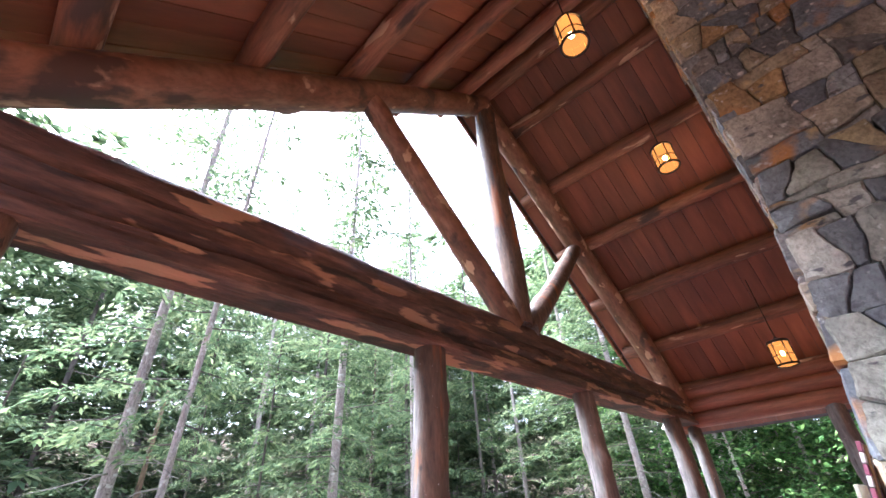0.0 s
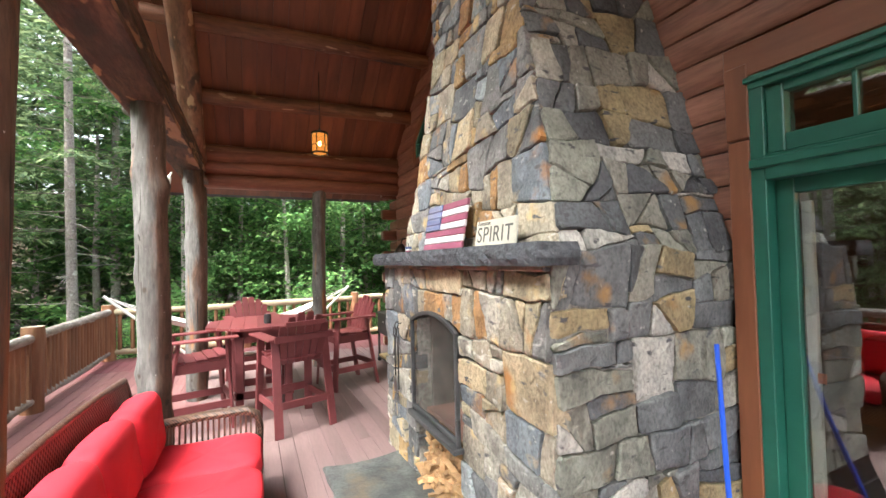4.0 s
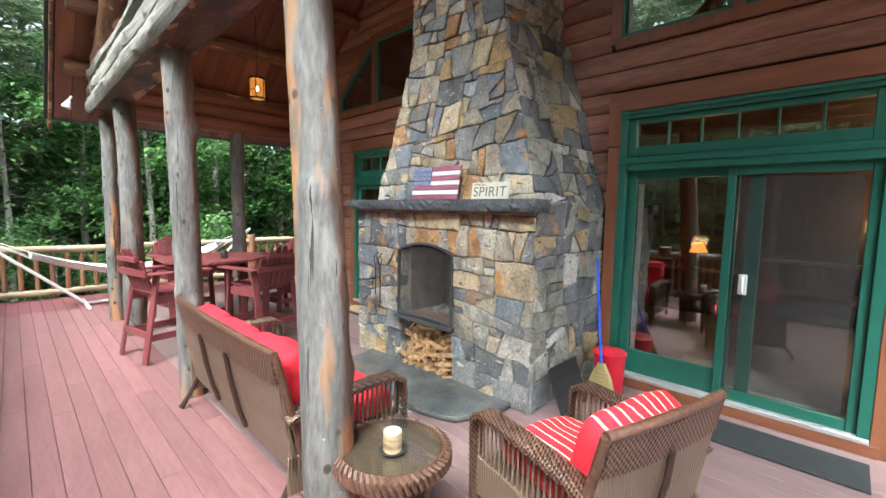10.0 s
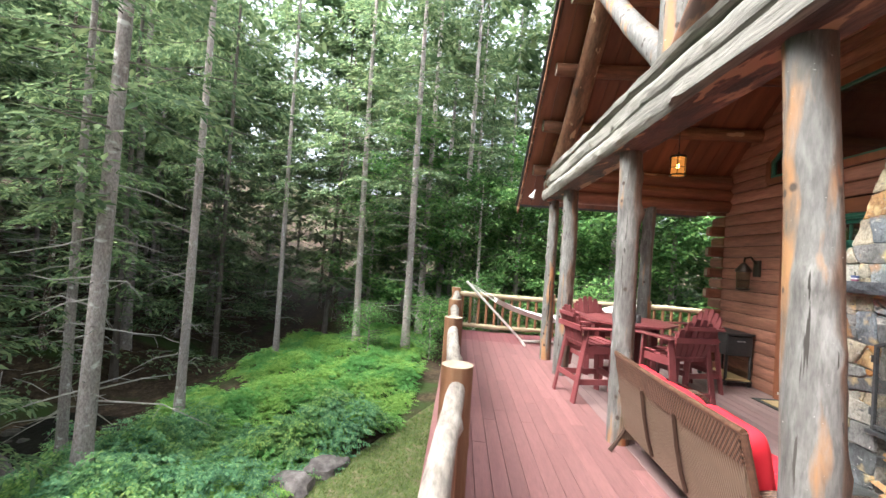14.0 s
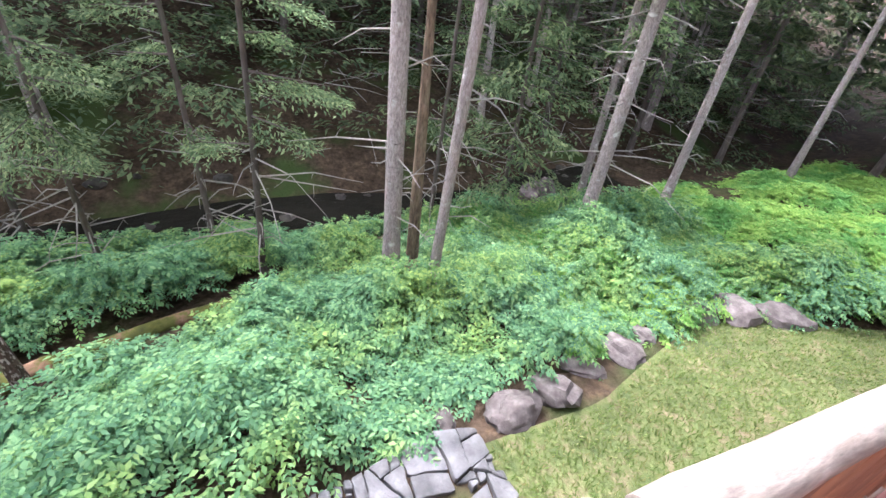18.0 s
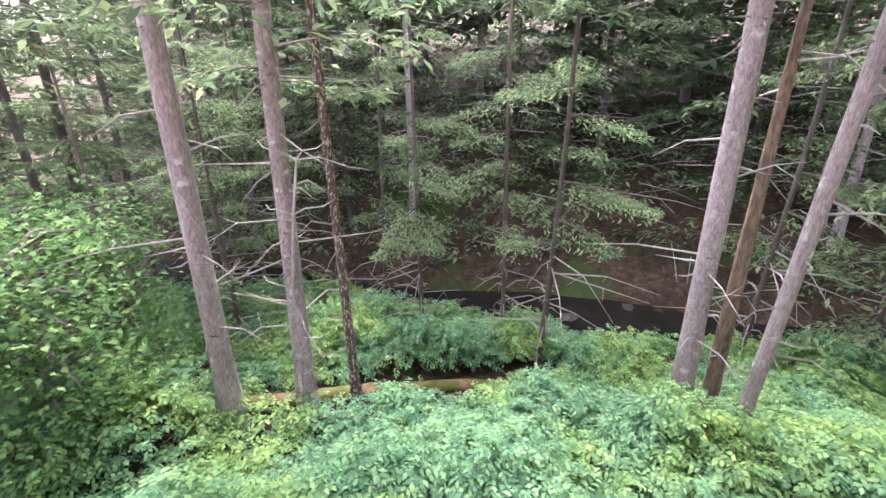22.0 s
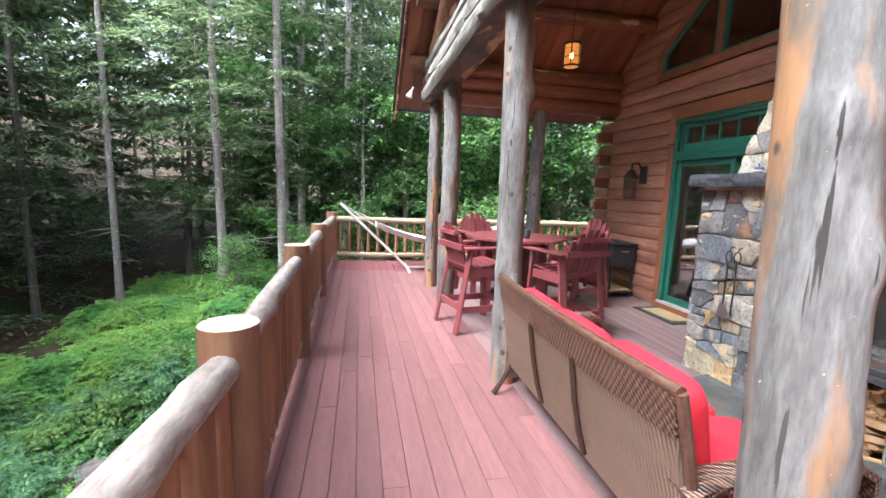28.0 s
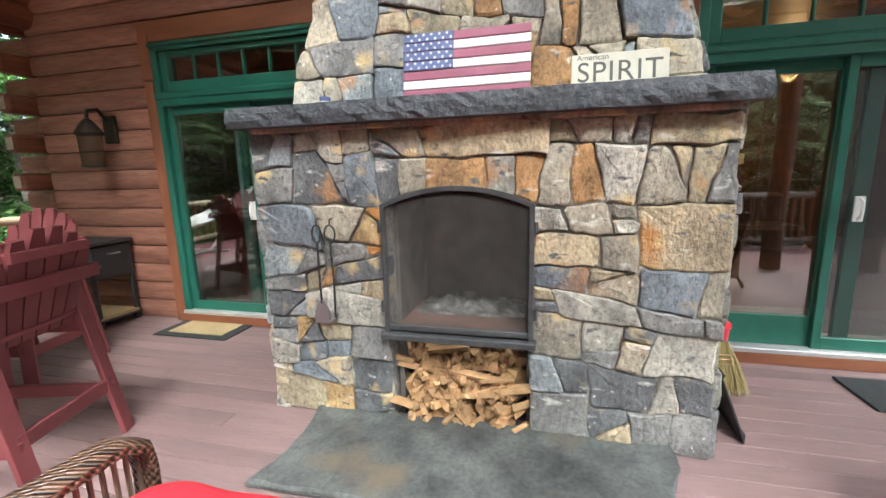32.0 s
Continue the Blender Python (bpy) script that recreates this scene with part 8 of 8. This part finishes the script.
tagged(cloud("ground_cover", cover(4600, (-11.5, -4.2), (-10, 5.0), bed_ok, 0.070, 0.60, 15, 0.25), m_cover), "dense knee-high green ground cover", "ground cover", kind="stuff")
tagged(cloud("fern_bed", cover(4000, (-10.5, -4.6), (0.2, 15.0), lambda x, y: bed_ok(x, y) or (y > 6.3 and -8 < x < -3.9), 0.065, 0.40, 12, 0.24, 9), m_fern), "bright green ferns at the wood's edge", "fern", kind="stuff")
n = 60000
gx, gy = g.uniform(-7.0, -3.6, n), g.uniform(-3.2, 9.5, n)
ok = [i for i in range(n) if gx[i] > lawn_edge(gy[i]) + 0.05]
pos = np.array([(gx[i], gy[i], gz(gx[i], gy[i]) + 0.025) for i in ok])
a = g.uniform(0, 6.283, len(ok))
d = np.stack([np.cos(a) * 0.7, np.sin(a) * 0.7, np.full(len(ok), 0.75)], 1)
tagged(cloud("lawn_grass", leaves(pos, d, np.tile([[0.3, 0.1, 1.0]], (len(ok), 1)), g.uniform(0.03, 0.075, len(ok)), g.uniform(0.006, 0.014, len(ok)), 0.02), m_grass), "short lawn grass", "grass", kind="stuff")

# ---- rocks along the lawn's edge, wall cap stones, boulders, fallen log ----
m_rock = surface("lichened_rock", [(0.3, (0.06, 0.05, 0.047)), (0.5, (0.135, 0.115, 0.11)), (0.75, (0.27, 0.245, 0.235))], 9, detail=10, rough=(0.8, 0.95), bump=0.8, stain=0.35, stain_scale=3, vary=0.15, distance=0.02)
m_flat = surface("grey_wall_stone", [(0.3, (0.075, 0.078, 0.082)), (0.6, (0.145, 0.145, 0.15)), (0.8, (0.24, 0.23, 0.225))], 6, detail=9, rough=(0.75, 0.95), bump=0.6, stain=0.3, stain_scale=3, vary=0.18, distance=0.015)


m_wet = surface("dark_wet_stone", [(0.3, (0.022, 0.02, 0.017)), (0.7, (0.075, 0.065, 0.055))], 7, detail=8, rough=(0.7, 0.95), bump=0.6, vary=0.3, distance=0.015)


def rock(name, x, y, s, seed, label, z=None, group="", mt=None):
    gg = random.Random(seed)
    bm = bmesh.new()
    bmesh.ops.create_icosphere(bm, subdivisions=3, radius=1.0)
    o = Vector((gg.uniform(0, 40), gg.uniform(0, 40), 0))
    for vv in bm.verts:
        c = vv.co.normalized()
        q = 1 + 0.35 * noise.noise(c * 1.3 + o) + 0.16 * noise.noise(c * 3.1 + o) + 0.05 * noise.noise(c * 8 + o)
        c = Vector((round(c.x * 2.2) / 2.2 * 0.35 + c.x * 0.65, round(c.y * 2.2) / 2.2 * 0.35 + c.y * 0.65, round(c.z * 1.8) / 1.8 * 0.45 + c.z * 0.55))
        vv.co = Vector((c.x * s[0], c.y * s[1], c.z * s[2])) * q
    me = bpy.data.meshes.new(name)
    bm.to_mesh(me)
    bm.free()
    me.polygons.foreach_set("use_smooth", [True] * len(me.polygons))
    me.set_sharp_from_angle(angle=radians(38))
    ob = part(name, me, mt or m_rock)
    ob.matrix_basis = pose(x, y, (gz(x, y) if z is None else z) + s[2] * 0.35, 0, 0, gg.uniform(0, 360))
    return tagged(ob, label, "rock", group)


for i, (x, y, sx, sy, sz) in enumerate(((-5.34, -0.92, 0.30, 0.20, 0.13), (-5.42, -0.42, 0.24, 0.20, 0.15), (-5.62, 0.14, 0.15, 0.26, 0.07), (-5.66, 0.76, 0.22, 0.28, 0.10), (-5.78, 1.22, 0.12, 0.15, 0.08), (-5.93, 2.20, 0.34, 0.36, 0.17),
                                        (-5.72, 2.80, 0.34, 0.34, 0.16), (-5.42, 3.38, 0.36, 0.26, 0.14), (-5.47, -1.58, 0.10, 0.14, 0.08))):
    rock("edging_rock", x, y, (sx, sy, sz), 900 + i, "lichened pinkish-grey rock edging the lawn", None, "rocks edging the lawn")
rock("boulder", -10.9, 3.45, (0.55, 0.52, 0.56), 950, "large grey boulder beside the stream")
for i in range(90):
    y = gt.uniform(-9, 7)
    x = -12.0 - 0.1 * max(0, y) + gt.gauss(0, 0.75)
    s = gt.uniform(0.06, 0.17)
    rock("stream_stone", x, y, (s * 1.2, s, s * 0.7), 960 + i, "dark wet stone in the stream bed", None, "stones of the stream", m_wet)
cap = thing("stone_wall", (0, 0, 0), "low dry wall with flat grey cap stones below the deck", "wall")
gg = random.Random(66)
for cell in shatter([(-5.36, -1.75), (-5.22, -2.35), (-4.86, -2.15), (-4.82, -1.75)], 0.05, gg, 14) + shatter([(-5.36, -1.75), (-4.82, -1.75), (-4.55, -1.55), (-4.62, -1.32), (-5.24, -1.40)], 0.05, gg, 14) + shatter([(-5.22, -2.35), (-5.08, -3.2), (-4.80, -3.2), (-4.86, -2.15)], 0.05, gg, 14):
    sh = stone_shape(cell, gg, 0.008, 0.05, 0.16)
    if sh:
        part("cap_stone", mesh_of("cap_stone", [(x, y, z - 1.50) for x, y, z in sh[0]], sh[1], 40), m_flat, cap)
Geo().add(hull([(x, y, z) for x, y in ((-4.62, -1.38), (-5.2, -1.45), (-5.32, -1.75), (-5.18, -2.35), (-5.05, -3.15), (-4.84, -3.15), (-4.60, -1.6)) for z in (-1.525, -2.2)])).obj("core", m_soil, cap, "earth between the stones")
m_moss = surface("mossy_rotten_log", [(0.3, (0.05, 0.055, 0.012)), (0.5, (0.11, 0.12, 0.02)), (0.6, (0.22, 0.13, 0.08)), (0.75, (0.30, 0.18, 0.12))], 5, detail=9, rough=(0.85, 1.0), bump=0.9, stain=0.35, distance=0.02)
ob = Geo().add(log_shape((-6.72, -6.35, gz(-6.72, -6.35) + 0.06), (-8.75, -2.7, gz(-8.75, -2.7) + 0.06), 0.115, 0.07, 71, 18, 0.08, 0.16, 0.08, 14)).obj("fallen_log", m_moss, None, "", 60)
tagged(ob, "fallen rotten log grown over with moss", "log")
ob = Geo().add(log_shape((-7.35, 0.55, gz(-7.35, 0.55) + 0.10), (-7.15, 2.75, gz(-7.15, 2.75) + 0.12), 0.15, 0.12, 73, 18, 0.08, 0.2, 0.08, 14)).obj("mossy_log", m_moss, None, "", 60)
tagged(ob, "half-buried log under yellow-green moss among the ferns", "log")
# dark stream water
m_water = surface("dark_stream_water", [(0.3, (0.008, 0.008, 0.006)), (0.7, (0.02, 0.018, 0.014))], 4, rough=(0.45, 0.8), bump=0.8, fine=12, distance=0.03, spec=0.04)
v, f = [], []
for i in range(25):
    y = -14 + i * 0.9
    xc = -11.9 - 0.1 * max(0, y) + 0.3 * math.sin(y * 0.7)
    v += [(xc - 0.8, y, gz(-11.9 - 0.1 * max(0, y), y) + 0.10), (xc + 0.8, y, gz(-11.9 - 0.1 * max(0, y), y) + 0.10)]
f = [(2 * i, 2 * i + 1, 2 * i + 3, 2 * i + 2) for i in range(24)]
tagged(part("stream", mesh_of("stream", v, f, 180), m_water), "dark shallow forest stream", "water", kind="structure")


# bleached dead sapling beside the trunks, and low twigs
g = Geo()
bx, by = -6.98, -5.62
bz = gz(bx, by)
stem = [(bx, by, bz), (bx + 0.10, by + 0.05, bz + 0.5), (bx - 0.06, by + 0.02, bz + 1.0), (bx + 0.06, by + 0.12, bz + 1.7), (bx + 0.02, by + 0.22, bz + 2.5), (bx + 0.04, by + 0.35, bz + 3.05)]
g.tube(stem, [0.026, 0.023, 0.021, 0.019, 0.016, 0.011], 8)
for p, dy, dz, L in ((stem[-1], 1, 0.55, 0.35), (stem[-1], 1, -0.10, 0.75), (stem[-1], -1, 0.45, 0.4), (stem[3], -1, 0.35, 0.35), (stem[2], 1, 0.35, 0.4), (stem[4], 1, 0.4, 0.5), (stem[4], -1, 0.3, 0.3)):
    q = Vector(p)
    g.tube([q, q + Vector((0.1, dy * L * 0.4, dz * L * 0.2 + 0.06)), q + Vector((0.05, dy * L * 0.75, dz * L * 0.6)), q + Vector((0.0, dy * L, dz * L))], [0.009, 0.007, 0.005, 0.002], 6)
tagged(g.obj("dead_sapling", surface("bleached_bark", [(0.3, (0.34, 0.32, 0.30)), (0.7, (0.58, 0.56, 0.53))], 20, rough=(0.8, 0.95), bump=0.4)), "crooked bleached dead sapling beside the trunks", "tree")
# ---- pieces: log siding, deck boards, stones ----
OPEN = [(DOORS[0][0] - 0.11, DOORS[0][1] + 0.11, -0.1, TRANSOM_Z + 0.19), (DOORS[1][0] - 0.11, DOORS[1][1] + 0.11, -0.1, TRANSOM_Z + 0.19),
        (-3.03, -0.91, 3.29, 4.48), (1.91, 4.03, 3.29, 4.48), (-0.9, 1.5, -1, 1.8)]


def siding():
    CO = 0.193
    gg = random.Random(77)
    prof = [(0.0, 0.002), (-0.036, 0.005), (-0.046, 0.024), (-0.051, 0.10), (-0.047, 0.165), (-0.036, 0.186), (0.0, 0.190)]
    z = 0.0
    for k in range(38):
        spans = [(-7.0, HOUSE_END - 0.05)]
        for a, b, z0, z1 in OPEN:
            slant = max(0.0, min(1.0, (z + CO * 0.5 - 3.68) / 0.78)) * 1.0 if z0 > 3 else 0.0
            a, b = (a + slant, b) if b < RIDGE_Y else (a, b - slant)
            if z + CO * 0.5 > z0 and z + CO * 0.5 < z1:
                nxt = []
                for p, q in spans:
                    if b <= p or a >= q:
                        nxt.append((p, q))
                    else:
                        if a - p > 0.05:
                            nxt.append((p, a))
                        if q - b > 0.05:
                            nxt.append((b, q))
                spans = nxt
        for p, q in spans:
            n = max(2, int((q - p) / 0.35))
            v, f = [], []
            for i in range(n + 1):
                y = p + (q - p) * i / n
                for j, (dx, dz) in enumerate(prof):
                    w = 0.004 * noise.noise(Vector((y * 2.1, k * 3.3, j)))
                    v.append((WALL_X + 0.03 + dx + (w if 0 < j < 6 else 0), y, z + dz))
            m = len(prof)
            for i in range(n):
                for j in range(m - 1):
                    f.append((i * m + j, i * m + j + 1, (i + 1) * m + j + 1, (i + 1) * m + j))
            f.append(tuple(range(m - 1, -1, -1)))
            f.append(tuple(n * m + j for j in range(m)))
            part("log", mesh_of("log", v, f, 50), m_siding, wall_house)
        z += CO
    # crossing log ends at the corner
    for k in range(17):
        zz = 0.0 + k * CO
        if k % 2 == 0:
            ob = Geo().box((WALL_X + 0.06, HOUSE_END + 0.17, zz + CO / 2), (0.16, 0.42, CO * 0.94), 0.03).obj("log_end", m_siding, wall_house)
        else:
            ob = Geo().box((WALL_X - 0.10, HOUSE_END + 0.03, zz + CO / 2), (0.36, 0.16, CO * 0.94), 0.03).obj("log_end", m_siding_x, wall_house)
        ob.data.materials.append(m_logend)
        for p in ob.data.polygons:
            if (k % 2 == 0 and p.normal.y > 0.9) or (k % 2 and p.normal.x < -0.9):
                p.material_index = 1


def deck_boards():
    deck = tagged(new("deck_floor"), "faded red composite deck boards", "deck", kind="structure")
    gg = random.Random(13)
    BW = 0.1405
    n = int((WALL_X - 0.0 - DECK_L) / BW)
    cache = {}
    for i in range(n + 1):
        x = DECK_L + (i + 0.5) * BW
        cuts = [DECK_NEAR]
        y = DECK_NEAR + gg.choice((0.9, 1.8, 2.7, 3.6))
        while y < 5.6:
            cuts.append(y)
            y += gg.choice((2.4, 3.05, 3.66))
        last = 6.15 + gg.choice((-0.12, 0.0, 0.14))
        cuts = [c for c in cuts if c < last - 0.5] + [last, DECK_FAR]
        for k, (a, b) in enumerate(zip(cuts[:-1], cuts[1:])):
            key = (round(b - a, 2), k == len(cuts) - 2, x > -1.75)
            if key not in cache:
                cache[key] = mesh_of("board", *rbox((BW - 0.0035, b - a - 0.002, 0.026), 0.002))
                cache[key].materials.append(m_deck_new if key[1] else m_deck_dusty if key[2] else m_deck)
            ob = part("board", cache[key], None, deck)
            ob.location = (x, (a + b) / 2, -0.013)
    for i in range(14):
        key = ("side",)
        if key not in cache:
            cache[key] = mesh_of("board", *rbox((5.2, BW - 0.006, 0.026), 0.003))
            cache[key].materials.append(m_deck_new)
        ob = part("board", cache[key], None, deck)
        ob.location = (WALL_X + 0.12 + 2.6, 5.55 + i * BW, -0.013)


siding()
deck_boards()
stones_of_fireplace()
